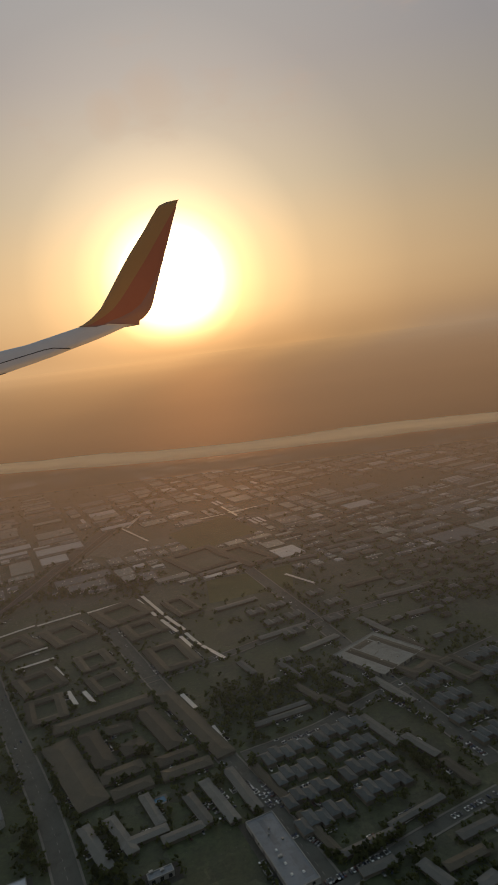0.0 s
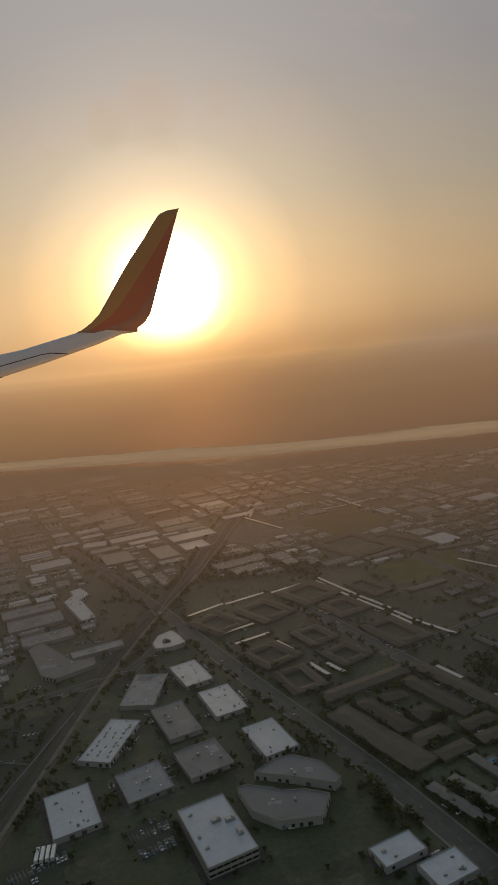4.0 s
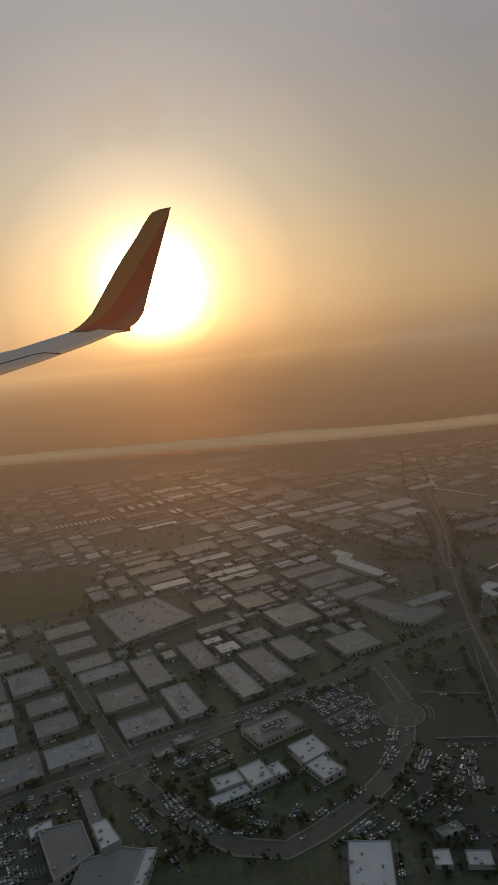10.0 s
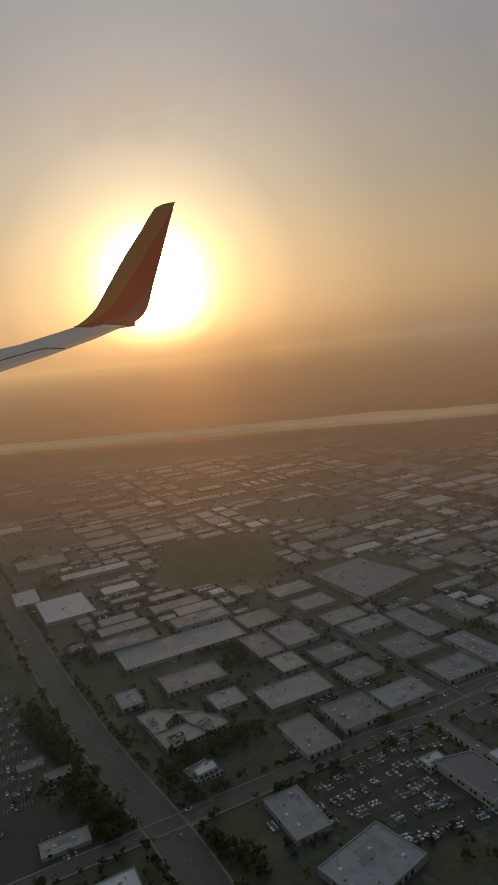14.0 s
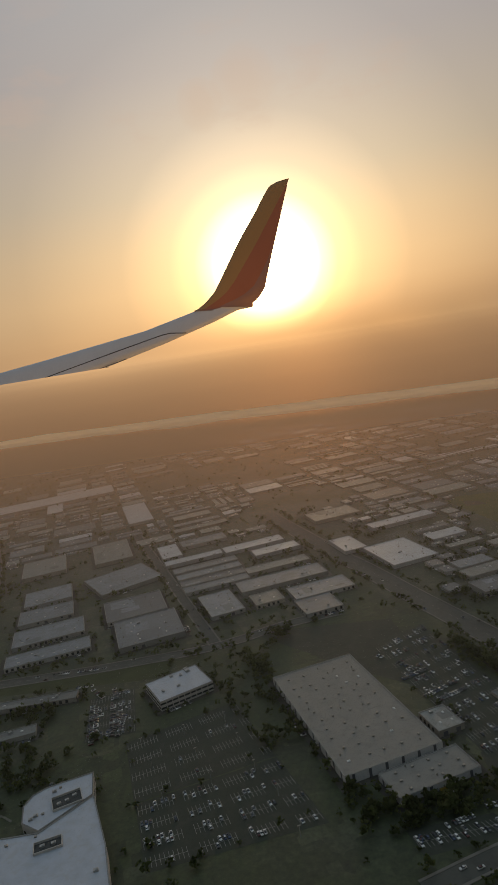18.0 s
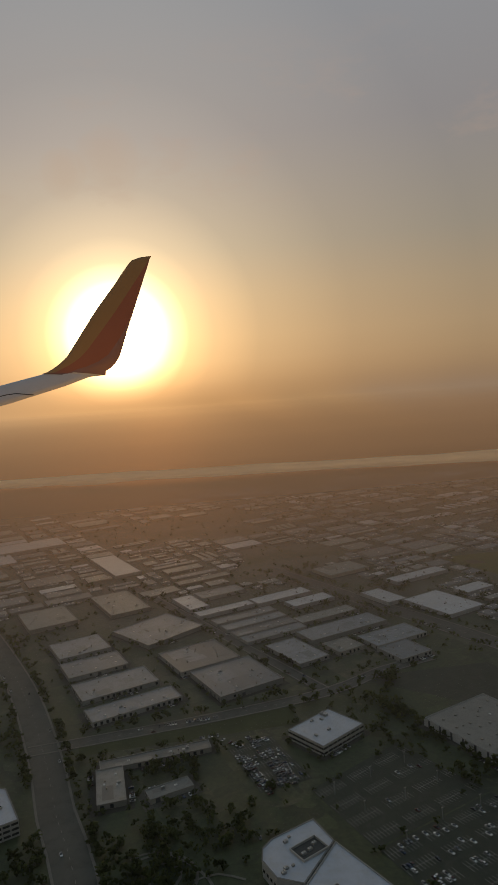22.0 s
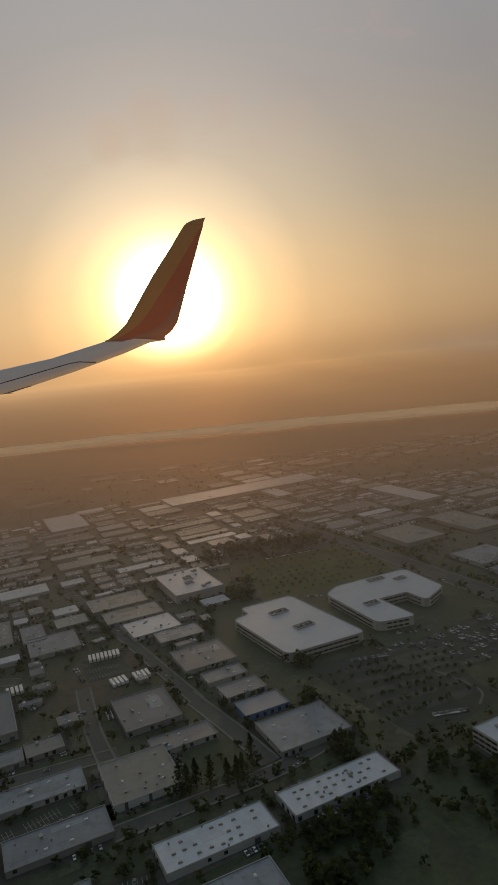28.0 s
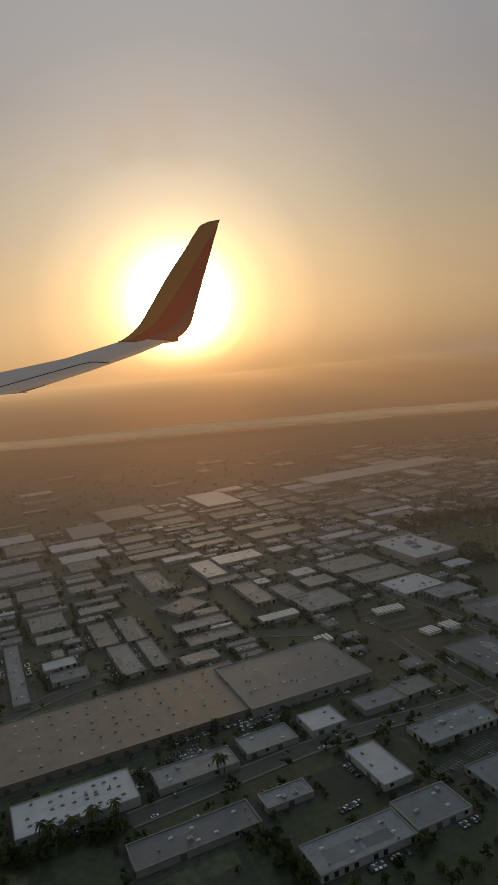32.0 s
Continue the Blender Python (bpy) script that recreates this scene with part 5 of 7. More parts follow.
lawn((-477.2, 137.5), (-453.0, 140.0), (-451.5, 119.9), (-471.0, 112.0), "planted car park with rows of trees")
lawn((-47.9, 316.1), (-20.0, 339.1), (-2.8, 303.0), (-31.8, 281.1))
lawn((-137.8, 151.3), (-119.4, 160.4), (-135.1, 88.6), (-154.4, 91.7), "dark asphalt car park forecourt", 0.0135, LOT)
lawn((-167.3, 137.8), (-149.5, 147.3), (-145.6, 120.7), (-160.1, 108.4), "dark asphalt car park forecourt", 0.0135, LOT)
lawn((-244.1, 203.2), (-233.6, 209.7), (-193.4, 132.5), (-201.4, 127.7), "dusty service yard between warehouses", 0.0135, DIRT)
lawn((-537.7, 157.9), (-521.2, 157.5), (-524.6, 132.1), (-541.8, 127.9), "dusty service yard between warehouses", 0.0135, DIRT)
lawn((-349.0, 158.6), (-313.0, 159.3), (-303.0, 121.9), (-319.3, 133.7), "dark asphalt yard behind the store", 0.0135, LOT)
lawn((-302.2, 105.2), (-285.6, 109.8), (-270.4, 93.3), (-300.5, 90.3), "dark asphalt car park beside the store", 0.0135, LOT)
lawn((-557.2, 94.3), (-548.1, 97.9), (-545.5, 89.3), (-553.8, 87.4), "dark asphalt yard", 0.0135, LOT)
lawn((-414.7, 143.5), (-366.5, 147.2), (-365.6, 139.2), (-412.7, 136.3), "dark green verge beside the road", 0.0135, VERGE)
lawn((-485.4, 138.8), (-461.0, 144.3), (-448.9, 118.0), (-467.2, 106.6), "planted car park between the offices", 0.0135, LOT)
lawn((-84.2, 297.7), (-74.1, 332.4), (-56.4, 306.1), (-66.9, 285.2), "pale gravel lot beside the railway", 0.0135, TRACKBED)


def infield(x, y, r):
    i = next(lawn_count)
    tagged(new(f"field_{i}", mesh_of("field", [(x, y, 0.021)] + [(x + r * math.cos(a * 0.157), y + r * math.sin(a * 0.157), 0.021) for a in range(11)], [tuple(range(12))], DIRT)),
           "bare dirt infield of a ball field", "field", kind="structure")


infield(-277.8, 248.8, 7.0)
infield(-252.7, 241.1, 7.0)
infield(-264.4, 224.5, 7.0)
pool(-27.8, 120.3, 3.0, 1.8, 24)

# garden paths and turning circles


def path(pts, width, label="pale curved garden path"):
    i = next(lawn_count)
    tagged(new(f"path_{i}", mesh_of("path", *thick(strip(smooth_line(pts, 1.5), width, 0.06 + 0.004 * (i % 6)), 0.05), TRACKBED)), label, "path", kind="structure")


def turning_circle(x, y, r):
    """A round of asphalt with a kerbed ring and a planted middle."""
    i = next(lawn_count)
    rim = [(x + r * math.cos(a * math.pi / 16), y + r * math.sin(a * math.pi / 16)) for a in range(33)]
    e = tagged(new(f"turning_circle_{i}", mesh_of("turning_circle", [(a, b, 0.058) for a, b in rim[:-1]], [tuple(range(32))], ASPHALT)), "round asphalt turning place with a pale kerb", "road", kind="structure")
    piece("kerb", mesh_of("kerb", *thick(strip(rim, 0.35, 0.10), 0.1), PAVING), e)
    FOOT.append((x, y, r, r, 1, 0))


def plaza(x, y, r):
    """A round paved forecourt with two bracket-shaped side walls and a ring of paler stone."""
    i = next(lawn_count)

    def arc(rr, a0, a1, n=24, cx=x):
        return [(cx + rr * math.cos(radians(a0 + (a1 - a0) * k / n)), y + rr * math.sin(radians(a0 + (a1 - a0) * k / n))) for k in range(n + 1)]

    e = tagged(new(f"plaza_{i}", mesh_of("plaza", [(a, b, 0.062) for a, b in arc(r, 0, 345, 23)], [tuple(range(24))], PLAZA)), "round olive stone forecourt with curved side walls", "plaza", kind="structure")
    piece("ring", mesh_of("ring", *thick(strip(arc(r * 0.96, 0, 360, 40), 0.3, 0.10), 0.1), PAVING), e)
    piece("ring", mesh_of("ring", *thick(strip(arc(r * 0.45, 0, 360, 30), 0.2, 0.09), 0.1), PAVING), e)
    for a0 in (-28, 152):
        for rr, hh in ((r + 0.9, 0.22), (r + 1.7, 0.14)):
            piece("side_wall", mesh_of("side_wall", *thick(strip(arc(rr, a0, a0 + 56, 12), 0.28, hh), hh), PAVING), e)
    FOOT.append((x, y, r + 1.5, r, 1, 0))


path([(-397.9, 101.9), (-393.5, 102.7), (-389.7, 99.5), (-389.0, 95.5), (-391.7, 90.9), (-394.1, 85.5), (-395.5, 80.6)], 0.5)
path([(-395.2, 100.7), (-391.4, 98.0), (-393.5, 93.6), (-396.3, 95.4), (-395.2, 100.7)], 0.5)
path([(-389.5, 95.6), (-385.7, 96.3), (-381.7, 94.3)], 0.45)
path([(-399.6, 102.1), (-395.8, 103.2), (-390.7, 99.9), (-386.8, 94.3), (-388.6, 89.6), (-389.5, 85.5)], 0.5)
path([(-436.8, 103.1), (-436.6, 109.3), (-433.4, 112.1), (-428.5, 111.1), (-425.5, 107.9)], 0.4)
path([(-459.9, 132.9), (-454.1, 125.1), (-452.2, 120.6), (-454.2, 116.4)], 0.5)
turning_circle(-203.0, 121.2, 3.3)
plaza(-145.3, 131.8, 5.2)


def rows_of(make, a, b, c, d, rows, cols, L, W, rot, skip=0.0):
    """Alike buildings in rows over four corners."""
    q = [Vector(p) for p in (a, b, c, d)]
    for r in range(rows):
        for k in range(cols):
            p = q[0].lerp(q[1], (k + 0.5) / cols).lerp(q[3].lerp(q[2], (k + 0.5) / cols), (r + 0.5) / rows)
            if rng.random() >= skip and not taken(p.x, p.y, 1.0) and not on_road(p.x, p.y, 1.5):
                make(p.x, p.y, L * rng.uniform(0.9, 1.1), W * rng.uniform(0.9, 1.1), rot)


rows_of(terrace, (-8.1, 131.1), (15.9, 142.7), (23.7, 116.3), (-1.1, 103.1), 4, 2, 11.5, 5.0, 24, 0)
rows_of(terrace, (26.7, 150.0), (59.5, 170.7), (64.6, 140.0), (36.9, 120.6), 4, 2, 10, 4.4, 24, .05)
rows_of(house, (-9.1, 170.1), (10.9, 182.1), (17.8, 146.8), (-8.2, 135.1), 4, 5, 3.4, 2.2, 24, .25)
rows_of(h_block, (-12.5, 209.7), (15.5, 223.6), (30.0, 194.7), (4.3, 182.1), 3, 4, 6, 4, 24, .1)
rows_of(house, (34.7, 240.8), (96.9, 268.3), (100.5, 216.7), (46.3, 189.9), 7, 9, 3.4, 2.4, 24, .1)
rows_of(house, (2.8, 300.7), (69.3, 334.8), (88.7, 272.0), (30.7, 242.3), 6, 8, 5, 3.5, 24, .15)
rows_of(h_block, (-56.1, 130.4), (-46.0, 134.3), (-35.4, 112.2), (-43.5, 106.6), 3, 2, 4, 3, 24, 0)
rows_of(house, (25.2, 187.8), (49.7, 202.3), (58.3, 167.6), (33.6, 155.2), 4, 6, 3, 2, 24, .2)
# ---------- cars and car parks ----------


def car_mesh():
    """A saloon's body: sills, bonnet, boot and wheel bulges in one hull."""
    prof = [(-0.56, 0.10), (-0.56, 0.20), (-0.50, 0.235), (-0.24, 0.245), (0.20, 0.245), (0.50, 0.215), (0.56, 0.17), (0.56, 0.10), (0.44, 0.06), (-0.44, 0.06)]
    n = len(prof)
    v = [(x, s * (0.22 if 0.09 < z < 0.21 else 0.205), z) for s in (-1, 1) for x, z in prof]
    f = [(i, (i + 1) % n, n + (i + 1) % n, n + i) for i in range(n)] + [tuple(range(n - 1, -1, -1)), tuple(range(n, 2 * n))]
    return v, f


def cabin_mesh():
    v = [(-0.42, -0.19, 0.235), (0.26, -0.19, 0.235), (0.26, 0.19, 0.235), (-0.42, 0.19, 0.235),
         (-0.28, -0.155, 0.365), (0.06, -0.155, 0.365), (0.06, 0.155, 0.365), (-0.28, 0.155, 0.365)]
    return v, [(4, 5, 6, 7), (0, 1, 5, 4), (1, 2, 6, 5), (2, 3, 7, 6), (3, 0, 4, 7)]


CAR_BODY = mesh_of("body", *car_mesh(), CARS)
CAR_GLASS = mesh_of("cabin_glass", *cabin_mesh(), GLASS)
CAR_TOP = mesh_of("car_roof", *box(0.33, 0.30, 0.012, 0.368, -0.11), CARS)
ring = [(0.082 * math.cos(a * math.pi / 4), 0.082 + 0.082 * math.sin(a * math.pi / 4)) for a in range(8)]
CAR_WHEEL = mesh_of("wheel", [(x, s, z) for s in (-0.03, 0.03) for x, z in ring],
                    [(i, (i + 1) % 8, 8 + (i + 1) % 8, 8 + i) for i in range(8)] + [tuple(range(7, -1, -1)), tuple(range(8, 16))], DOOR)

PARKED = []


def car_park(a, b, c, d, fill, z=0.0185):
    """A paved lot on four corners, with painted bays and parked cars."""
    quad = [Vector(p) for p in (a, b, c, d)]
    i = next(lot_count)
    lot = new(f"car_park_{i}", mesh_of("car_park", [(p.x, p.y, z + 0.0007 * i) for p in quad], [(0, 3, 2, 1)], LOT))
    tagged(lot, "dark asphalt car park with white bay lines", "car park", kind="structure")
    v, f = [], []
    wide = ((quad[1] - quad[0]).length + (quad[2] - quad[3]).length) / 2
    deep = ((quad[3] - quad[0]).length + (quad[2] - quad[1]).length) / 2
    rows, cols = max(1, int(deep / (4.2 if wide > 14 else 3.5))), int(wide / 0.68)
    half = 1.2 if deep > 2.6 else 0.6
    for r in range(rows):
        for k in range(cols + 1):
            if wide > 14 and (k * 0.68) % 7.6 > 6.4:
                continue  # a lane between two groups of bays
            s, t = (k + 0.5) / (cols + 1), (r + 0.5) / rows
            top, low = quad[0].lerp(quad[1], s), quad[3].lerp(quad[2], s)
            at = top.lerp(low, t)
            across = (low - top).normalized()
            along = (quad[1] - quad[0]).normalized()
            p, q = at - across * half, at + across * half
            w = along * 0.045
            n = len(v)
            v += [(*(p - w), z + 0.02), (*(p + w), z + 0.02), (*(q + w), z + 0.02), (*(q - w), z + 0.02)]
            f.append((n, n + 1, n + 2, n + 3))
            if half > 1 and k < cols and not (wide > 14 and ((k + 1) * 0.68) % 7.6 > 6.4):
                step, u = along * (wide / (cols + 1)), across * 0.05
                v += [(*(at - u), z + 0.017), (*(at + u), z + 0.017), (*(at + u + step), z + 0.017), (*(at - u + step), z + 0.017)]
                f.append((n + 4, n + 7, n + 6, n + 5))
            for side in (-1, 1) if half > 1 else (0,):
                if k < cols and rng.random() < 0.8 * fill * (1.2 if (r + k // 7) % 3 else 0.6):
                    mid = at + (quad[1].lerp(quad[2], t) - quad[0].lerp(quad[3], t)) * (0.5 / (cols + 1)) + across * 0.62 * side
                    if not taken(mid.x, mid.y):
                        rot = math.degrees(math.atan2(across.y, across.x)) + rng.uniform(-3, 3) + 180 * rng.randint(0, 1)
                        PARKED.append((mid.x + rng.uniform(-0.04, 0.04), mid.y + rng.uniform(-0.06, 0.06), rot))
    tagged(piece("bay_lines", mesh_of("bay_lines", v, f, BAY), lot), kind="stuff")
    FOOT.append((sum(p.x for p in quad) / 4, sum(p.y for p in quad) / 4, (quad[1] - quad[0]).length / 2 * 0.9, (quad[3] - quad[0]).length / 2 * 0.9,
                 *(lambda d: (d.x, d.y))((quad[1] - quad[0]).normalized())))


lot_count = itertools.count(1)
car_park((-165.3, 142.0), (-152.2, 147.4), (-148.8, 133.7), (-159.1, 125.0), .8)
car_park((-183.1, 107.0), (-174.2, 103.1), (-175.1, 101.3), (-183.9, 105.2), .9)
car_park((-240.5, 105.9), (-220.4, 117.2), (-210.1, 92.4), (-228.7, 88.3), .72)
car_park((-317.9, 145.1), (-305.8, 154.7), (-288.7, 109.7), (-301.1, 103.6), .42)
car_park((-316.2, 88.4), (-303.2, 91.1), (-300.4, 87.1), (-314.1, 83.3), .5)
car_park((-367.9, 114.6), (-347.7, 126.7), (-337.2, 107.6), (-360.7, 97.2), .03)
car_park((-360.4, 96.9), (-337.0, 107.3), (-327.4, 90.7), (-354.2, 82.2), .34)
car_park((-382.1, 132.1), (-372.6, 135.6), (-366.8, 118.0), (-377.0, 115.4), .25)
car_park((-458.5, 145.9), (-438.3, 157.0), (-429.9, 137.9), (-451.5, 130.5), .6)
car_park((-477.2, 137.5), (-453.0, 140.0), (-451.5, 120.6), (-470.8, 112.5), .08)
car_park((-540.2, 93.1), (-525.8, 102.4), (-523.3, 99.0), (-537.4, 89.2), .15)
car_park((-99.4, 111.1), (-91.8, 114.4), (-88.7, 105.6), (-94.8, 102.6), .6)
car_park((-119.8, 104.3), (-109.7, 109.0), (-107.8, 105.1), (-116.7, 100.0), .6)
car_park((-580.5, 103.0), (-572.3, 105.0), (-570.7, 102.3), (-579.3, 100.5), .7)
car_park((-567.6, 110.3), (-559.5, 114.5), (-558.7, 111.9), (-567.1, 107.5), .7)
car_park((-516.3, 82.6), (-511.4, 84.0), (-510.8, 81.7), (-516.0, 80.4), .8)
car_park((-538.4, 156.9), (-530.6, 159.8), (-522.7, 145.7), (-532.4, 142.5), .5)
car_park((-467.3, 143.2), (-457.2, 146.1), (-454.1, 136.3), (-463.5, 132.6), .3)


LAMP_POST = mesh_of("post", *box(0.09, 0.09, 2.1, top=0.7), UNIT)
LAMP_HEAD = mesh_of("lamp_head", *box(0.55, 0.16, 0.07, 2.1), VENT)
for x, y in ((-348.6, 119.5), (-344.8, 112.2), (-340.5, 103.9), (-356.2, 116.1), (-352.1, 108.4), (-348.0, 101.8), (-363.9, 112.6), (-360.0, 106.2), (-355.6, 97.4), (-335.8, 97.2), (-331.6, 87.8)):
    e = thing("lot_lamp", x, y, 23.5, "tall grey lamp post in a car park", "lamp post", "lamp posts of the store car park")
    piece("post", LAMP_POST, e)
    piece("lamp_head", LAMP_HEAD, e)


def car_row(a, b, n, fill=0.85):
    """Cars side by side along a line."""
    a, b = Vector(a), Vector(b)
    d = b - a
    rot = math.degrees(math.atan2(d.y, d.x)) + 90
    n = min(n, max(1, int(d.length / 0.56)))
    for k in range(n):
        if rng.random() < fill:
            p = a + d * ((k + 0.5) / n)
            if not any(abs(p.x - c[0]) + abs(p.y - c[1]) < 0.6 for c in PARKED[-900:]):
                PARKED.append((p.x, p.y, rot + rng.uniform(-4, 4) + 180 * rng.randint(0, 1)))


car_row((-153.9, 115.2), (-149.8, 121.6), 12, .95)
car_row((-153.2, 114.1), (-149.1, 119.9), 12, .5)
car_row((-147.7, 112.7), (-144.2, 118.2), 10, .9)
car_row((-146.8, 112.2), (-143.6, 117.6), 10, .7)
car_row((-145.0, 109.9), (-141.7, 115.9), 12, .9)
car_row((-143.9, 109.1), (-139.0, 115.4), 12, .8)
car_row((-141.1, 107.3), (-137.5, 115.1), 12, .7)
car_row((-138.8, 104.9), (-135.8, 116.5), 18, .95)
car_row((-139.2, 105.0), (-136.5, 116.6), 18, .6)
car_row((-152.6, 102.0), (-145.6, 106.8), 14, .85)
car_row((-152.0, 100.7), (-145.1, 105.3), 14, .7)
car_row((-146.9, 100.6), (-140.6, 106.3), 14, .7)
car_row((-146.3, 99.7), (-142.4, 103.4), 10, .6)
car_row((-155.4, 103.5), (-148.4, 110.1), 14, .6)
car_row((-166.3, 103.1), (-157.9, 109.8), 18, .45)
car_row((-163.1, 98.4), (-157.5, 102.5), 14, .85)
car_row((-162.4, 97.6), (-156.8, 101.5), 14, .7)
car_row((-159.0, 95.8), (-154.6, 99.8), 12, .6)
car_row((-162.4, 131.8), (-153.0, 136.9), 16, .7)
car_row((-161.7, 130.0), (-152.4, 134.5), 16, .5)
car_row((-159.0, 125.8), (-150.2, 130.0), 16, .4)
car_row((-158.3, 121.8), (-154.7, 123.5), 7, .9)
car_row((-135.0, 138.0), (-125.6, 136.8), 10, .4)
car_row((-138.2, 152.9), (-137.3, 147.8), 4, .9)
car_row((-131.4, 148.1), (-122.7, 148.7), 8, .4)
car_row((-131.4, 109.5), (-132.2, 103.3), 10, .7)
car_row((-143.3, 97.1), (-143.7, 92.5), 8, .7)
car_row((-142.1, 94.4), (-137.9, 94.3), 8, .5)
car_row((-134.2, 93.0), (-134.8, 90.2), 6, .8)
car_row((-138.3, 100.1), (-137.0, 99.3), 3, .8)
car_row((-194.8, 122.1), (-184.9, 129.5), 22, .9)
car_row((-194.5, 123.5), (-185.1, 131.2), 22, .9)
car_row((-188.4, 121.1), (-181.8, 124.3), 12, .8)
car_row((-200.0, 125.7), (-197.0, 119.8), 8, .9)
car_row((-195.6, 114.5), (-190.5, 106.6), 14, .9)
car_row((-194.6, 114.6), (-189.7, 107.0), 14, .8)
car_row((-201.2, 111.4), (-196.6, 104.3), 10, .7)
car_row((-187.6, 106.4), (-184.8, 102.7), 6, .9)
car_row((-183.1, 102.7), (-177.1, 101.9), 14, .7)
car_row((-172.8, 103.5), (-170.6, 107.3), 6, .9)
car_row((-180.2, 105.6), (-178.1, 111.7), 8, .7)
car_row((-169.3, 102.9), (-164.3, 106.5), 8, .6)
car_row((-180.3, 139.5), (-161.8, 146.8), 34, .8)
car_row((-227.9, 117.0), (-215.8, 120.0), 24, .6)
car_row((-380.4, 129.2), (-375.1, 114.3), 16, .9)
car_row((-379.6, 129.4), (-374.3, 114.9), 16, .8)
car_row((-375.5, 129.1), (-372.0, 117.9), 12, .9)
car_row((-374.1, 129.8), (-370.4, 118.4), 12, .7)
car_row((-377.7, 136.1), (-376.2, 132.5), 4, .9)
car_row((-383.1, 136.2), (-378.8, 132.0), 6, .6)
car_row((-441.3, 152.2), (-437.0, 155.4), 8, .95)
car_row((-448.8, 149.6), (-447.4, 145.6), 4, .9)
car_row((-442.8, 148.1), (-434.6, 150.4), 12, .6)
car_row((-446.8, 142.1), (-440.2, 144.6), 12, .7)
car_row((-444.2, 143.6), (-439.3, 137.7), 10, .6)
car_row((-468.0, 143.4), (-465.6, 144.6), 5, .8)
car_row((-429.7, 89.4), (-427.9, 88.1), 4, .6)
car_row((-425.8, 86.5), (-424.5, 85.2), 4, .7)
car_row((-422.2, 88.1), (-422.1, 85.3), 4, .7)
car_row((-420.6, 83.5), (-419.9, 81.8), 4, .6)
car_row((-565.7, 109.0), (-563.2, 111.3), 8, .9)
car_row((-562.1, 113.6), (-559.7, 111.7), 6, .9)
car_row((-537.7, 150.6), (-534.0, 143.1), 10, .8)
car_row((-553.3, 85.6), (-549.9, 87.4), 8, .7)
car_row((-584.4, 99.1), (-581.8, 99.4), 5, .8)
car_row((-582.9, 95.4), (-580.8, 95.7), 4, .8)
car_row((-318.3, 141.9), (-308.5, 132.7), 12, .6)
car_row((-312.8, 129.9), (-307.2, 133.6), 10, .8)
car_row((-309.1, 122.9), (-301.8, 128.1), 14, .8)
car_row((-307.0, 121.2), (-299.8, 125.6), 14, .8)
car_row((-314.6, 86.2), (-311.3, 87.6), 8, .8)
car_row((-310.4, 88.7), (-306.0, 90.7), 10, .8)
car_row((-304.1, 92.3), (-300.5, 93.2), 8, .8)
car_row((-294.2, 103.4), (-291.4, 101.7), 6, .7)
car_row((-371.7, 116.9), (-373.1, 128.2), 14, .9)
car_row((-370.4, 116.7), (-371.7, 128.0), 14, .8)
car_row((-375.3, 115.5), (-378.2, 127.8), 14, .7)
car_row((-100.1, 217.3), (-95.3, 228.2), 10, .4)
car_row((-64.6, 154.8), (-55.0, 157.0), 16, .7)
car_row((-8.3, 120.9), (-4.9, 114.5), 12, .6)
car_row((-0.1, 134.8), (6.9, 137.9), 14, .8)
car_row((2.6, 95.3), (11.1, 98.8), 16, .6)
car_row((7.4, 146.1), (24.0, 132.4), 20, .3)
car_row((-194.7, 125.2), (-186.0, 128.6), 14, .85)
car_row((-194.1, 122.8), (-184.7, 126.9), 16, .9)
car_row((-195.1, 120.8), (-189.5, 124.1), 9, .7)
car_row((-165.9, 140.9), (-151.9, 147.3), 22, .9)
car_row((-165.2, 138.0), (-153.1, 141.5), 20, .9)
car_row((-167.2, 141.9), (-161.2, 145.7), 9, .9)
car_row((-161.5, 131.2), (-150.1, 137.3), 16, .8)
car_row((-161.2, 127.9), (-150.4, 132.2), 16, .75)
car_row((-159.4, 123.1), (-151.9, 123.7), 10, .7)
car_row((-148.7, 127.0), (-153.4, 115.0), 14, .9)
car_row((-147.9, 126.0), (-152.5, 114.8), 14, .8)
car_row((-147.3, 111.4), (-143.6, 118.5), 10, .9)
car_row((-145.5, 108.6), (-140.9, 116.4), 11, .95)
car_row((-144.7, 108.4), (-140.2, 116.1), 11, .8)
car_row((-141.9, 106.8), (-136.9, 117.1), 14, .8)
car_row((-138.7, 104.9), (-136.3, 115.5), 14, .9)
car_row((-137.8, 105.1), (-135.5, 115.4), 14, .8)
car_row((-153.0, 100.1), (-145.9, 106.3), 13, .9)
car_row((-152.4, 99.3), (-145.6, 105.3), 13, .7)
car_row((-147.5, 99.1), (-143.1, 101.4), 8, .8)
car_row((-154.6, 104.5), (-149.7, 108.7), 9, .8)
car_row((-166.5, 96.1), (-157.7, 100.9), 20, .8)
car_row((-163.8, 96.0), (-154.8, 98.4), 18, .7)
car_row((-196.8, 115.1), (-192.6, 107.1), 13, .9)
car_row((-196.0, 115.4), (-191.9, 107.4), 13, .8)
car_row((-192.2, 113.1), (-190.0, 107.1), 9, .8)
car_row((-188.0, 105.1), (-186.4, 101.8), 6, .8)
car_row((-186.2, 102.9), (-179.3, 101.7), 14, .8)
car_row((-182.8, 108.6), (-176.6, 109.6), 12, .8)
car_row((-223.3, 114.7), (-216.7, 117.0), 14, .8)
car_row((-221.0, 112.3), (-213.5, 113.2), 15, .8)
car_row((-224.4, 108.3), (-221.1, 109.9), 8, .9)
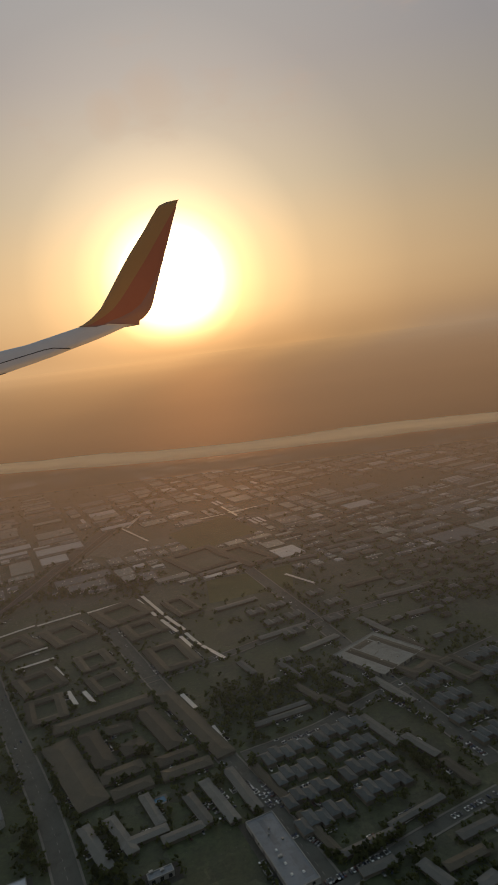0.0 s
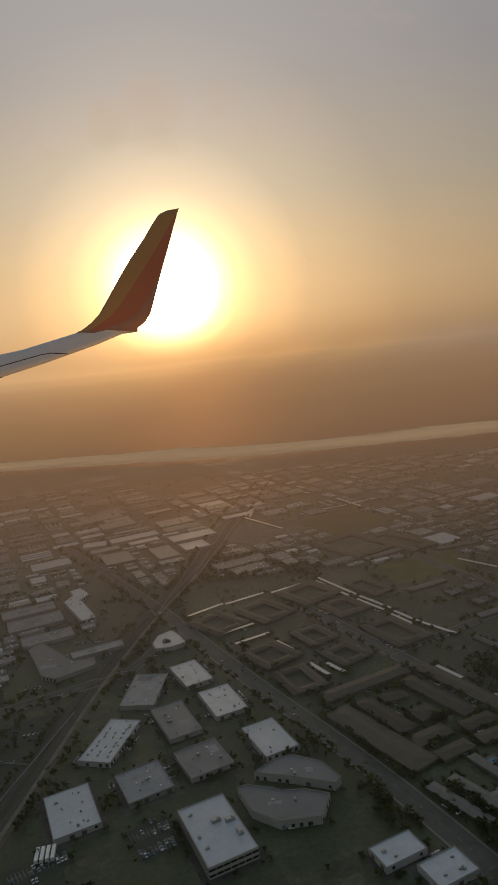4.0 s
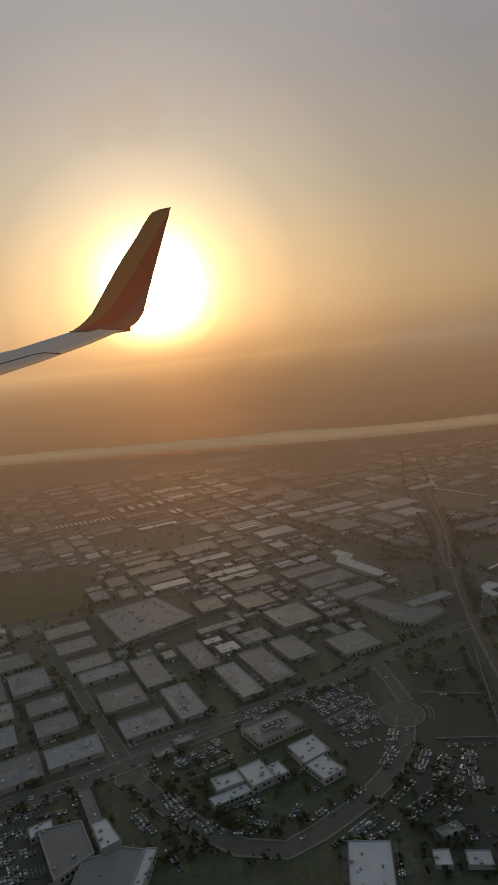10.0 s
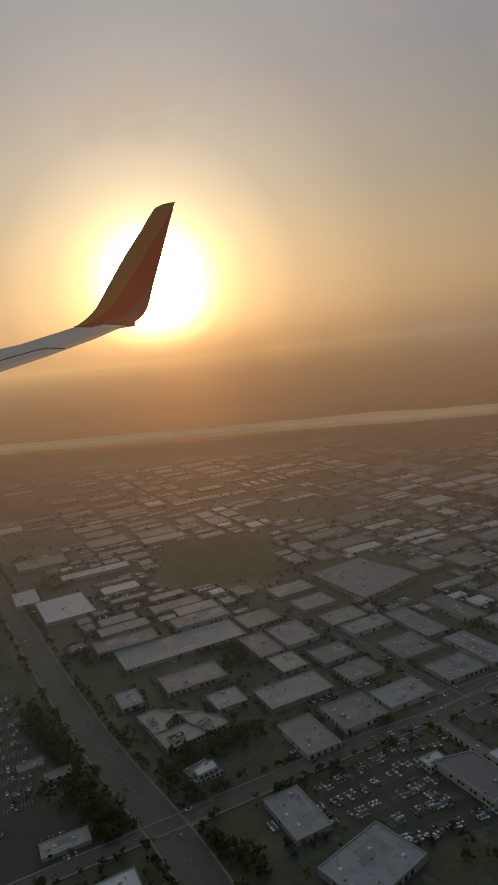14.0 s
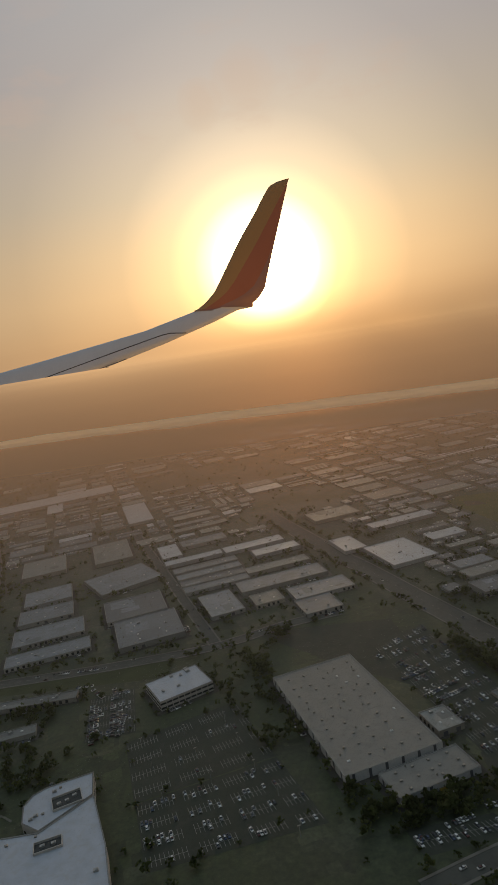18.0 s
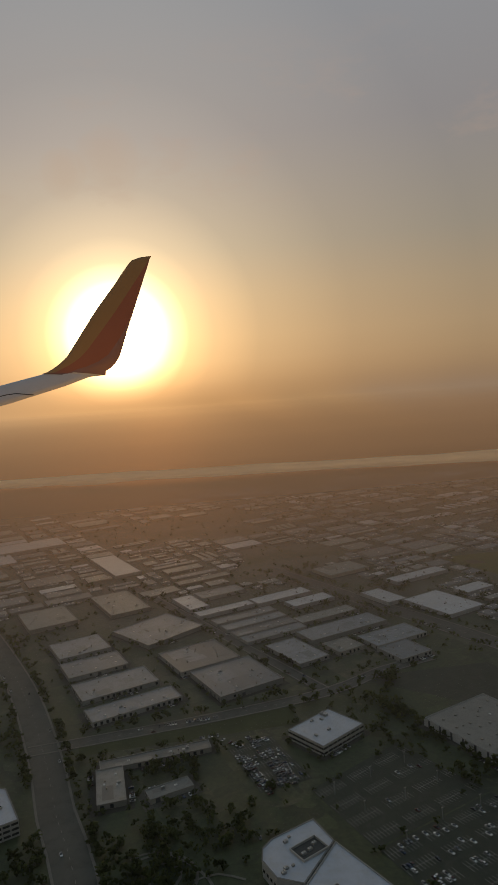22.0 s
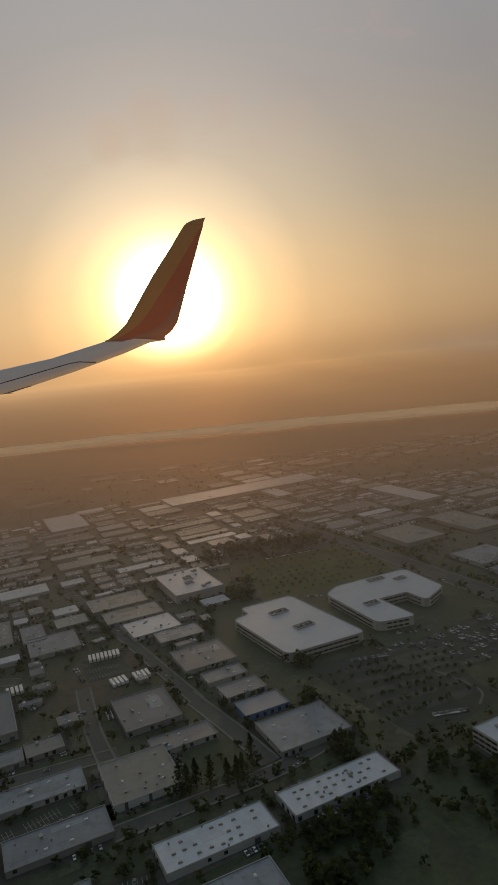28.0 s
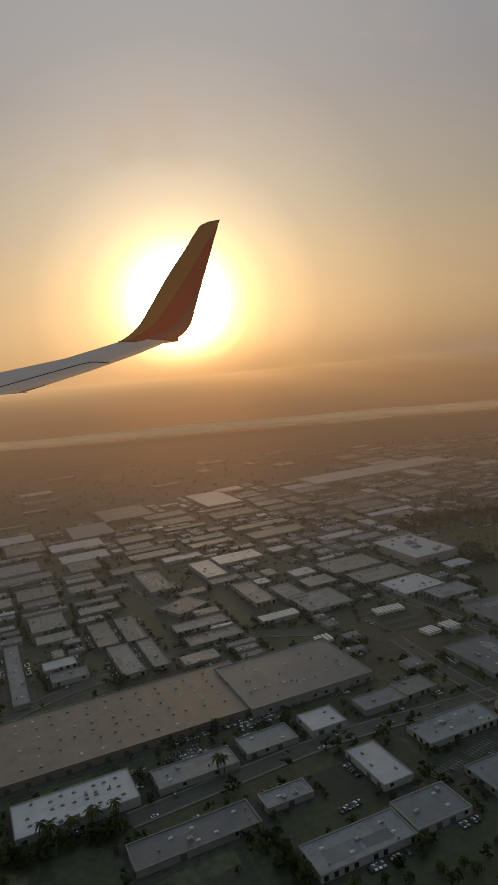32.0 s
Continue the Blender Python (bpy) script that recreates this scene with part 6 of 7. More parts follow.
car_row((-223.0, 104.2), (-218.4, 96.2), 14, .7)
car_row((-222.2, 104.4), (-217.7, 96.4), 14, .7)
car_row((-201.2, 109.6), (-198.3, 105.0), 8, .9)
car_row((-194.4, 100.8), (-191.1, 94.3), 12, .8)
car_row((-136.9, 153.2), (-127.2, 145.2), 12, .5)
car_row((-135.4, 138.4), (-130.1, 137.1), 7, .7)
car_row((-182.4, 136.7), (-166.5, 143.6), 26, .8)
car_row((-166.5, 143.6), (-150.1, 150.8), 24, .8)
car_row((-139.7, 119.0), (-130.5, 117.5), 12, .7)
car_row((11.5, 103.1), (21.3, 108.5), 20, .8)
car_row((5.0, 96.3), (14.4, 100.6), 18, .7)
car_row((24.6, 146.6), (31.3, 136.8), 18, .8)
car_row((35.3, 129.5), (39.4, 121.0), 14, .7)
car_row((20.4, 161.3), (25.9, 146.3), 16, .7)
car_row((-2.0, 134.3), (4.0, 137.4), 12, .7)
car_row((-8.5, 120.2), (-5.3, 114.8), 8, .8)
car_row((26.8, 106.4), (36.8, 111.4), 14, .6)
car_row((3.1, 103.4), (0.4, 106.5), 6, .8)

# cars along the kerbs
for line, width in ROADS:
    for a, b in zip(line, line[1:]):
        d = Vector(b) - Vector(a)
        if rng.random() < 0.45 and a[1] < 230 and width != 6.5:
            t = rng.random()
            s = rng.choice((-1, 1))
            nrm = Vector((-d.y, d.x)).normalized() * s * width * rng.choice((0.18, 0.42))
            q = Vector(a) + d * t + nrm
            PARKED.append((q.x, q.y, math.degrees(math.atan2(d.y, d.x)) + (0 if s < 0 else 180)))

for a, b, hl, hw, c, s in FOOT[:]:  # cars beside the buildings
    if b < 210 and hl > 3:
        for side in (-1, 1):
            if rng.random() < 0.75:
                n0 = rng.randint(2, max(3, int(hl * 1.6)))
                u0 = rng.uniform(-hl, hl - n0 * 0.62)
                for k in range(n0):
                    if rng.random() < 0.7:
                        u, v2 = u0 + k * 0.62, side * (hw + 0.5)
                        x, y = a + u * c - v2 * s, b + u * s + v2 * c
                        if not taken(x, y, -0.1):
                            PARKED.append((x, y, math.degrees(math.atan2(s, c)) + 90 + 180 * rng.randint(0, 1)))

PARKED.sort(key=lambda p: p[1])
model = None
for x, y, rot in PARKED[:200]:
    if model is None:
        model = thing("car", x, y, rot, "parked car with painted body and dark windows", "car", "parked cars", z=0.04)
        hull = piece("body", CAR_BODY, model)
        piece("cabin_glass", CAR_GLASS, hull)
        piece("car_roof", CAR_TOP, hull)
        for px, py in itertools.product((-0.35, 0.35), (-0.2, 0.2)):
            piece("wheel", CAR_WHEEL, model, pose(px, py, 0))
    else:
        copy_thing(model, set_down(pose(x, y, 0.04, 0, 0, rot)))


def scatter(name, source, places, mat, label, category):
    """One joined mesh of many alike small pieces."""
    sv, sf = np.array(source[0], float), source[1]
    verts, faces = [], []
    for i, (x, y, z, rot, size) in enumerate(places):
        c, s = math.cos(radians(rot)) * size, math.sin(radians(rot)) * size
        verts.append(np.stack([x + sv[:, 0] * c - sv[:, 1] * s, y + sv[:, 0] * s + sv[:, 1] * c, z + sv[:, 2] * size], 1))
        k = i * len(sv)
        faces += [tuple(j + k for j in q) for q in sf]
    ob = new(name, mesh_of(name, np.concatenate(verts).tolist(), faces, mat))
    return tagged(ob, label, category, kind="stuff")


rest = [(x, y, 0.04, r, 1.0) for x, y, r in PARKED[200:]]
more = scatter("parked_cars", car_mesh(), rest, CARS, "rows of parked cars in many colours", "cars")
glass = scatter("parked_car_windows", cabin_mesh(), rest, GLASS, "", "")
glass.parent = more

# ---------- trailers ----------


def trailer_row(x, y, rot, n, gap=0.95):
    for i in range(n):
        a = radians(rot)
        px, py = x + math.cos(a) * gap * i, y + math.sin(a) * gap * i
        e = thing("semi_trailer", px, py, rot + 90, "white box semi-trailer parked in a yard", "trailer", "parked semi-trailers")
        piece("box", mesh_of("box", *box(3.4, 0.64, 0.68, 0.3), TRAILER), e)
        piece("axles", mesh_of("axles", *box(0.5, 0.6, 0.3, 0, -1.2), DOOR), e)
        piece("landing_leg", mesh_of("landing_leg", *box(0.12, 0.5, 0.3, 0, 1.1), DOOR), e)


trailer_row(-534.9, 153.9, 17.4, 8)
trailer_row(-526.8, 139.9, 29.0, 4)
trailer_row(-522.1, 142.0, 25.5, 4)
trailer_row(-114.3, 106.9, 8.2, 4)
trailer_row(-550.2, 140.8, 23.8, 4)

# ---------- the far town ----------
GRID = radians(23.5)
GC, GS = math.cos(GRID), math.sin(GRID)


def floor_at(x):
    """How near the filled-in blocks may come, district by district."""
    return 122 if x < -505 else 150 if -470 < x < -455 else 172 if -300 < x < -125 else 245


INFILL = []


def far_town():
    r = random.Random(21)
    named, mass = 0, {"white": [], "plain": [], "grey": [], "dark": []}
    near = [f for f in FOOT if f[1] < 345]
    for again in range(3):
        small = (1.0, 0.62, 0.45)[again]
        u = -900.0 + 3.3 * again
        while u < 900:
            du = small * r.choice((r.uniform(7, 11), r.uniform(11, 18), r.uniform(18, 26)))
            v = -60.0
            while v < 1100:
                dv = small * r.choice((r.uniform(5, 8), r.uniform(8, 13), r.uniform(13, 17)))
                x, y = -260 + (u + du / 2) * GC - v * GS, 150 + (u + du / 2) * GS + v * GC
                v += dv
                reach = 0.46 * y + 60
                if not (floor_at(x) < y < (1000, 330, 330)[again]) or not (-560 - reach < x < reach + 10) or r.random() < 0.16 + 0.0005 * max(0, y - 330):
                    continue
                if any((x - a) ** 2 + (y - b) ** 2 < c * c for a, b, c in CLEAR):
                    continue
                if y > min(535, 500 + (x + 410) * 0.92) and r.random() < 0.93:
                    continue  # the leafy plain beyond the works
                if noise.noise(Vector((x * 0.012, y * 0.012, 3.0))) > 0.27 and (y > 300 or x > -440):
                    continue  # open fields and wooded parts
                L, W = du * r.uniform(0.6, 0.92), dv * r.uniform(0.55, 0.86)
                if y < 335:
                    c2 = [(x + i * L * GC - j * W * GS, y + i * L * GS + j * W * GC) for i in (-0.5, 0, 0.5) for j in (-0.5, 0, 0.5)]
                    rad = 0.5 * (L + W)
                    hit = any(on_road(a, b, 0.6) for a, b in c2)
                    for a, b, hl, hw, c, s in near if not hit else ():
                        if abs(x - a) < hl + hw + rad and abs(y - b) < hl + hw + rad and any(
                                abs((p - a) * c + (q - b) * s) < hl + 0.2 and abs((q - b) * c - (p - a) * s) < hw + 0.2 for p, q in c2):
                            hit = True
                            break
                    if hit:
                        continue
                    near.append((x, y, L / 2 + 0.4, W / 2 + 0.4, GC, GS))
                    FOOT.append(near[-1])
                kind = r.choices(("white", "plain", "grey", "dark"), (0.14, 0.30, 0.44, 0.12))[0]
                if y > 300 and min(L, W) > 6.5 and r.random() < 0.4:
                    n = int(min(L, W) / r.uniform(2.0, 3.4))
                    shade = r.choice(("white", "grey", "plain"))
                    for k in range(n):
                        o = ((k + 0.5) / n - 0.5) * min(L, W)
                        a, b = (o, 0) if L < W else (0, o)
                        if r.random() < 0.85:
                            mass[shade].append((x + a * GC - b * GS, y + a * GS + b * GC, L / n * 0.62 if L < W else L, W if L < W else W / n * 0.62, r.uniform(0.4, 0.6)))
                    continue
                h = r.uniform(0.65, 1.1) if y < 230 else r.uniform(0.45, 0.9)
                if y < 360:
                    INFILL.append((x, y, L, W, h))
                if y < 300 and named < 110:
                    named += 1
                    e = thing("warehouse", x, y, 23.5, NAMES[kind][1], NAMES[kind][2], "flat-roofed buildings of the district")
                    piece("wall", mesh_of("wall", *box(L, W, h), WALL[kind]), e)
                    piece("roof", mesh_of("roof", *box(L - 0.1, W - 0.1, 0.08, h + 0.004), ROOF[kind]), e)
                else:
                    mass[kind].append((x, y, L, W, h))
            u += du
    for kind, items in mass.items():
        verts, faces, rv, rf = [], [], [], []
        for x, y, L, W, h in items:
            for V, F, (bv, bf) in ((verts, faces, box(L, W, h)), (rv, rf, box(L - 0.1, W - 0.1, 0.08, h + 0.004))):
                k = len(V)
                V += [(x + a * GC - b * GS, y + a * GS + b * GC, c) for a, b, c in bv]
                F += [tuple(i + k for i in q) for q in bf]
        walls = tagged(new("distant_buildings", mesh_of("distant_buildings", verts, faces, WALL[kind])),
                       f"distant low buildings with {'pale' if kind == 'white' else kind} flat roofs", "buildings", kind="stuff")
        tagged(piece("distant_roofs", mesh_of("distant_roofs", rv, rf, ROOF[kind]), walls), kind="stuff")


def shed_row(a, b, n, L, W):
    """Slim pale storage sheds side by side along a line."""
    for k in range(n):
        x, y = Vector(a).lerp(Vector(b), k / (n - 1))
        e = thing("storage_shed", x, y, 113.5, "long slim storage shed with a bright pale roof", "shed", "slim sheds of the far yard")
        piece("wall", mesh_of("wall", *box(L, W, 0.6), WALL["grey"]), e)
        piece("roof", mesh_of("roof", *box(L + 0.1, W + 0.2, 0.07, 0.604), ROOF["white"]), e)


CLEAR = [(-258, 345, 20), (-229, 372, 17), (-68, 318, 24)]
far_town()
shed_row((-272.4, 341.3), (-244.3, 349.3), 13, 7.0, 1.2)
shed_row((-242.2, 366.1), (-216.2, 377.9), 6, 10.5, 2.6)
r4 = random.Random(31)
vents, lots = [], []
for x, y, L, W, h in INFILL:
    for _ in range(r4.randint(2, 3 + int(L * W / 25))):
        a, c = r4.uniform(-0.42, 0.42) * L, r4.uniform(-0.42, 0.42) * W
        vents.append((x + a * GC - c * GS, y + a * GS + c * GC, h + 0.08, 23.5, r4.uniform(0.7, 1.3)))
    for side in (-1, 1):
        if r4.random() < 0.6:
            c, a = side * (W / 2 + 0.75), r4.uniform(-0.5, 0.2) * L
            for k in range(r4.randint(2, 9)):
                px, py = x + (a + 0.62 * k) * GC - c * GS, y + (a + 0.62 * k) * GS + c * GC
                if r4.random() < 0.75 and a + 0.62 * k < L / 2 and not on_road(px, py, 0.0) and not taken(px, py, -0.55):
                    lots.append((px, py, 0.04, 113.5 + 180 * r4.randint(0, 1), 1.0))
scatter("roof_vents", box(0.5, 0.42, 0.24, top=0.85), vents, SKYLIGHT, "small pale vents and skylights on the roofs of the town", "roof vents")
scatter("parked_cars", car_mesh(), lots, CARS, "cars parked beside the buildings of the town", "cars")

# ---------- trees ----------


def clump_tree(seed, height=1.6, spread=0.75, clumps=26, conical=False, tufts=2):
    """A crown of many small ragged clumps, with loose tufts of leaves between them."""
    r = random.Random(seed)
    v, f = [], []
    for _ in range(clumps):
        z = r.random()
        if conical:
            rad = spread * (1 - z) ** 0.8
            c = Vector((r.gauss(0, 0.5) * rad, r.gauss(0, 0.5) * rad, height * (0.12 + 0.88 * z)))
        else:
            a, q = r.uniform(0, 6.283), r.random() ** 0.5
            rad = spread * math.sin(math.pi * (0.22 + 0.66 * z)) * q
            c = Vector((math.cos(a) * rad, math.sin(a) * rad, height * (0.34 + 0.66 * z)))
        k = len(v)
        size = spread * r.uniform(0.14, 0.30) * (26 / clumps) ** 0.35
        for d in ((1, 0, 0), (0, 1, 0), (-1, 0, 0), (0, -1, 0), (0, 0, 0.8), (0, 0, -0.7)):
            v.append(tuple(c + Vector(d) * size * r.uniform(0.6, 1.4) + Vector((r.gauss(0, 0.25), r.gauss(0, 0.25), r.gauss(0, 0.25))) * size))
        f += [(k + m, k + (m + 1) % 4, k + 4) for m in range(4)] + [(k + (m + 1) % 4, k + m, k + 5) for m in range(4)]
        for _ in range(tufts):
            d = Vector((r.gauss(0, 1), r.gauss(0, 1), r.gauss(0, 0.7))).normalized()
            u = d.orthogonal().normalized() * size * r.uniform(0.3, 0.7)
            w2 = d.cross(u).normalized() * size * r.uniform(0.3, 0.7)
            o = c + d * size * 1.3
            k = len(v)
            v += [tuple(o - u), tuple(o + w2), tuple(o + u), tuple(o - w2)]
            f += [(k, k + 1, k + 2, k + 3)]
    return v, f


def trunk_mesh(height, rad=0.06):
    """A tapered trunk that forks into limbs."""
    v, f = [], []

    def limb(a, b, r0, r1):
        k = len(v)
        d = (b - a).normalized()
        u = d.orthogonal().normalized()
        w2 = d.cross(u)
        for c, r in ((a, r0), (b, r1)):
            v.extend(tuple(c + u * r * math.cos(i * 1.2566) + w2 * r * math.sin(i * 1.2566)) for i in range(5))
        f.extend((k + i, k + (i + 1) % 5, k + 5 + (i + 1) % 5, k + 5 + i) for i in range(5))

    top = Vector((0.02, 0, height * 0.45))
    limb(Vector((0, 0, -0.02)), top, rad, rad * 0.7)
    for i in range(4):
        limb(top, Vector((math.cos(i * 1.6) * 0.3, math.sin(i * 1.6) * 0.3, height * 0.75)), rad * 0.6, rad * 0.2)
    return v, f


KINDS = []
for i in range(5):
    hgt = (1.5, 2.0, 1.2, 2.5, 1.7)[i]
    KINDS.append((mesh_of("crown", *clump_tree(i, hgt, (0.8, 0.9, 0.7, 0.8, 1.0)[i], 60, tufts=3), LEAF), mesh_of("trunk", *trunk_mesh(hgt), BARK)))
PINE = (mesh_of("crown", *clump_tree(9, 3.3, 0.85, 300, True, 2), LEAF), mesh_of("trunk", *trunk_mesh(3.0), BARK))

models = {}


def tree(x, y, size=1.0, which=0, label="dusty dark green broadleaf tree"):
    if which not in models:
        crown, trunk = PINE if which == 9 else KINDS[which]
        e = thing("tree", x, y, 0, label, "tree", "trees of the district")
        piece("trunk", trunk, e)
        piece("crown", crown, e)
        models[which] = e
        e.scale = (size, size, size)
        return e
    e = copy_thing(models[which], set_down(pose(x, y, 0, 0, 0, rng.uniform(0, 360))))
    e.scale = (size, size, size)
    return e


SPOTS = []


def plant(x, y, size):
    if not taken(x, y, 0.3) and not taken(x, y, -0.5, PAVED) and not on_road(x, y, 0.3):
        SPOTS.append((x, y, size))


for line, width in ROADS:  # street trees
    for a, b in zip(line, line[1:]):
        d = Vector(b) - Vector(a)
        nrm = Vector((-d.y, d.x)).normalized()
        n = max(1, int(d.length / 0.95))
        for k in range(n):
            for s in (-1, 1):
                if rng.random() < (0.42 if width > 3.0 else 0.3):
                    q = Vector(a) + d * ((k + rng.random()) / n) + nrm * s * (width / 2 + rng.uniform(0.8, 1.6))
                    plant(q.x, q.y, rng.uniform(0.6, 1.3))
for a, b, hl, hw, c, s in FOOT[:]:  # planting round the buildings
    for _ in range(20 if hl > 2 and b < 200 else 5):
        u, v2 = rng.choice(((rng.uniform(-1, 1), rng.choice((-1, 1))), (rng.choice((-1, 1)), rng.uniform(-1, 1))))
        x, y = a + (u * (hl + 0.7)) * c - (v2 * (hw + 0.7)) * s, b + (u * (hl + 0.7)) * s + (v2 * (hw + 0.7)) * c
        if y < 260 and rng.random() < 0.7:
            plant(x, y, rng.uniform(0.4, 0.85))


def grove(x0, y0, x1, y1, n, low=0.6, high=1.2):
    for _ in range(n):
        plant(rng.uniform(x0, x1), rng.uniform(y0, y1), rng.uniform(low, high))


def belt(a, b, n, spread):
    """A belt of trees along a line."""
    a, b = Vector(a), Vector(b)
    for _ in range(n):
        p = a.lerp(b, rng.random())
        plant(p.x + rng.gauss(0, spread * 0.5), p.y + rng.gauss(0, spread * 0.5), rng.uniform(0.7, 1.35))


def orchard(a, b, c, d, rows, cols):
    """Rows of small trees on four corners."""
    q = [Vector(p) for p in (a, b, c, d)]
    for r in range(rows):
        for k in range(cols):
            p = q[0].lerp(q[1], (k + 0.5) / cols).lerp(q[3].lerp(q[2], (k + 0.5) / cols), (r + 0.5) / rows)
            if rng.random() < 0.85:
                SPOTS.append((p.x + rng.uniform(-0.3, 0.3), p.y + rng.uniform(-0.3, 0.3), rng.uniform(0.45, 0.65)))


r3 = random.Random(17)
for _ in range(21000):  # loose trees over the whole district, thicker in some places
    x, y = r3.uniform(-700, 130), r3.uniform(70, 270)
    if noise.noise(Vector((x * 0.05, y * 0.05, 0))) + 0.5 * noise.noise(Vector((x * 0.17, y * 0.17, 5))) + r3.uniform(-0.12, 0.12) > 0.28:
        plant(x, y, r3.uniform(0.5, 1.2))
belt((-301.0, 146.0), (-290.5, 126.4), 70, 2.4)
belt((-290.5, 126.4), (-279.5, 108.9), 80, 2.6)
belt((-279.5, 108.9), (-272.5, 99.5), 50, 2.2)
belt((-268.5, 118.0), (-259.0, 104.5), 26, 1.4)
belt((-256.0, 96.0), (-249.5, 88.0), 26, 2.0)
belt((-318.0, 88.0), (-300.0, 95.5), 30, 1.2)
orchard((-499.4, 219.1), (-457.2, 229.1), (-451.3, 194.8), (-489.7, 182.4), 9, 16)
orchard((-476.0, 137.3), (-453.2, 139.4), (-452.0, 120.7), (-470.8, 112.9), 6, 12)
orchard((-488.5, 132.6), (-466.8, 139.3), (-455.4, 119.4), (-473.0, 110.8), 6, 10)
grove(44.1, 194.9, 76.1, 214.1, 80)
grove(-7.9, 153.9, 18.1, 165.0, 50)
grove(-84.7, 256.8, -49.9, 267.1, 60)
grove(-20.5, 230.3, 8.8, 246.9, 10)
grove(-285.7, 90.2, -261.4, 101.9, 20)
grove(-413.7, 123.0, -386.9, 135.7, 25)
grove(-401.3, 84.5, -384.8, 100.4, 16)
grove(-440.8, 91.3, -418.0, 108.1, 12)
grove(-482.2, 84.2, -460.3, 92.5, 25)
grove(-397.5, 93.9, -391.7, 109.0, 40)
grove(-267.2, 162.0, -248.4, 166.6, 30)
grove(-53.9, 104.4, -50.5, 137.1, 30)
grove(-92.5, 240.9, -44.7, 272.7, 420)
grove(-256.7, 151.9, -245.4, 167.9, 70)
grove(0.6, 145.7, 19.2, 171.3, 110)
grove(-514.4, 216.8, -473.0, 245.5, 160)
grove(-21.0, 143.3, 0.7, 162.7, 70)
grove(-351.3, 110.1, -335.0, 132.0, 50)
grove(-398.7, 123.5, -388.7, 129.0, 25)
grove(-472.2, 88.9, -445.9, 94.6, 22)
grove(-437.5, 90.7, -403.2, 100.3, 15)
grove(-412.1, 102.2, -394.6, 113.6, 14)
grove(-18.1, 135.3, -1.8, 160.5, 60)
grove(-464.0, 83.0, -414.0, 107.0, 170)
grove(-403.0, 76.0, -377.0, 112.0, 110)
grove(25.4, 105.2, 37.1, 112.1, 26)
grove(13.7, 93.6, 21.1, 100.6, 14)
tree(-265.2, 130.4, 0.75, 0)
grove(-508.0, 163.0, -495.0, 195.0, 150)
belt((-519.1, 227.0), (-485.6, 239.9), 90, 3.0)
belt((-485.6, 239.9), (-460.1, 238.1), 50, 2.5)
belt((-526.2, 205.6), (-512.3, 188.0), 50, 1.5)
belt((-500.0, 161.4), (-483.7, 137.8), 60, 2.0)
belt((-502.2, 199.5), (-455.9, 190.1), 60, 1.5)
for a, b, n in (((-51.5, 146.5), (-38.5, 125.5), 26), ((-37.0, 157.0), (-19.5, 130.0), 30), ((-46.0, 149.5), (-34.0, 152.5), 16), ((-44.0, 141.0), (-30.0, 135.0), 20), ((-60.0, 140.5), (-46.0, 116.0), 24)):
    belt(a, b, n, 0.8)
tree(-505.8, 101.3, 1.5, 9, "tall dark conical evergreen tree beside a yard")
tree(-503.4, 100.1, 1.5, 9, "tall dark conical evergreen tree beside a yard")
tree(-500.6, 100.4, 1.5, 9, "tall dark conical evergreen tree beside a yard")
tree(-499.1, 100.8, 1.5, 9, "tall dark conical evergreen tree beside a yard")
tree(-496.8, 106.9, 1.5, 9, "tall dark conical evergreen tree beside a yard")
tree(-498.2, 101.4, 1.5, 9, "tall dark conical evergreen tree beside a yard")
tree(-508.5, 100.8, 1.5, 9, "tall dark conical evergreen tree beside a yard")
tree(-507.1, 100.1, 1.5, 9, "tall dark conical evergreen tree beside a yard")
belt((-346.6, 145.3), (-322.4, 94.9), 120, 2.2)
belt((-322.5, 91.2), (-305.8, 96.1), 50, 1.5)
belt((-343.6, 148.9), (-336.1, 161.3), 30, 1.5)
belt((-476.6, 105.4), (-456.2, 92.7), 30, 3)
belt((-456.2, 92.7), (-438.6, 98.5), 40, 2.5)
belt((-437.3, 108.7), (-434.5, 87.9), 50, 3)
belt((-467.3, 143.2), (-454.8, 117.4), 60, 1.5)
belt((-484.7, 141.0), (-500.4, 163.1), 40, 1.5)
belt((-485.1, 125.5), (-477.5, 92.4), 120, 1.6)
belt((-491.3, 86.1), (-478.9, 88.8), 60, 4)
belt((-492.1, 77.7), (-482.3, 80.2), 60, 4)
belt((-433.3, 97.5), (-412.8, 80.2), 26, 6)
belt((-403.5, 103.7), (-389.0, 81.6), 20, 5)
belt((-114.8, 164.2), (-126.7, 118.7), 40, 0.8)
belt((-140.2, 145.1), (-140.0, 137.5), 14, 1.2)
belt((-143.8, 124.2), (-139.5, 122.3), 14, 1.2)
belt((-598.2, 80.7), (-581.3, 85.9), 50, 1.2)
belt((-565.7, 85.0), (-557.7, 73.4), 40, 2)
belt((-78.7, 187.5), (-41.9, 116.4), 50, 1.2)
belt((-86.7, 160.8), (-47.5, 106.4), 40, 1.0)
belt((-38.1, 113.8), (-30.9, 93.9), 60, 3)
belt((-110.8, 195.5), (-96.5, 161.6), 30, 1.2)
belt((-263.8, 117.8), (-248.0, 125.2), 60, 3)
belt((-302.0, 128.9), (-279.3, 109.1), 90, 5)
belt((-286.7, 99.5), (-273.7, 99.8), 50, 4)
belt((16.8, 141.0), (29.3, 114.3), 50, 0.8)
belt((7.3, 99.0), (37.1, 112.1), 50, 1.6)


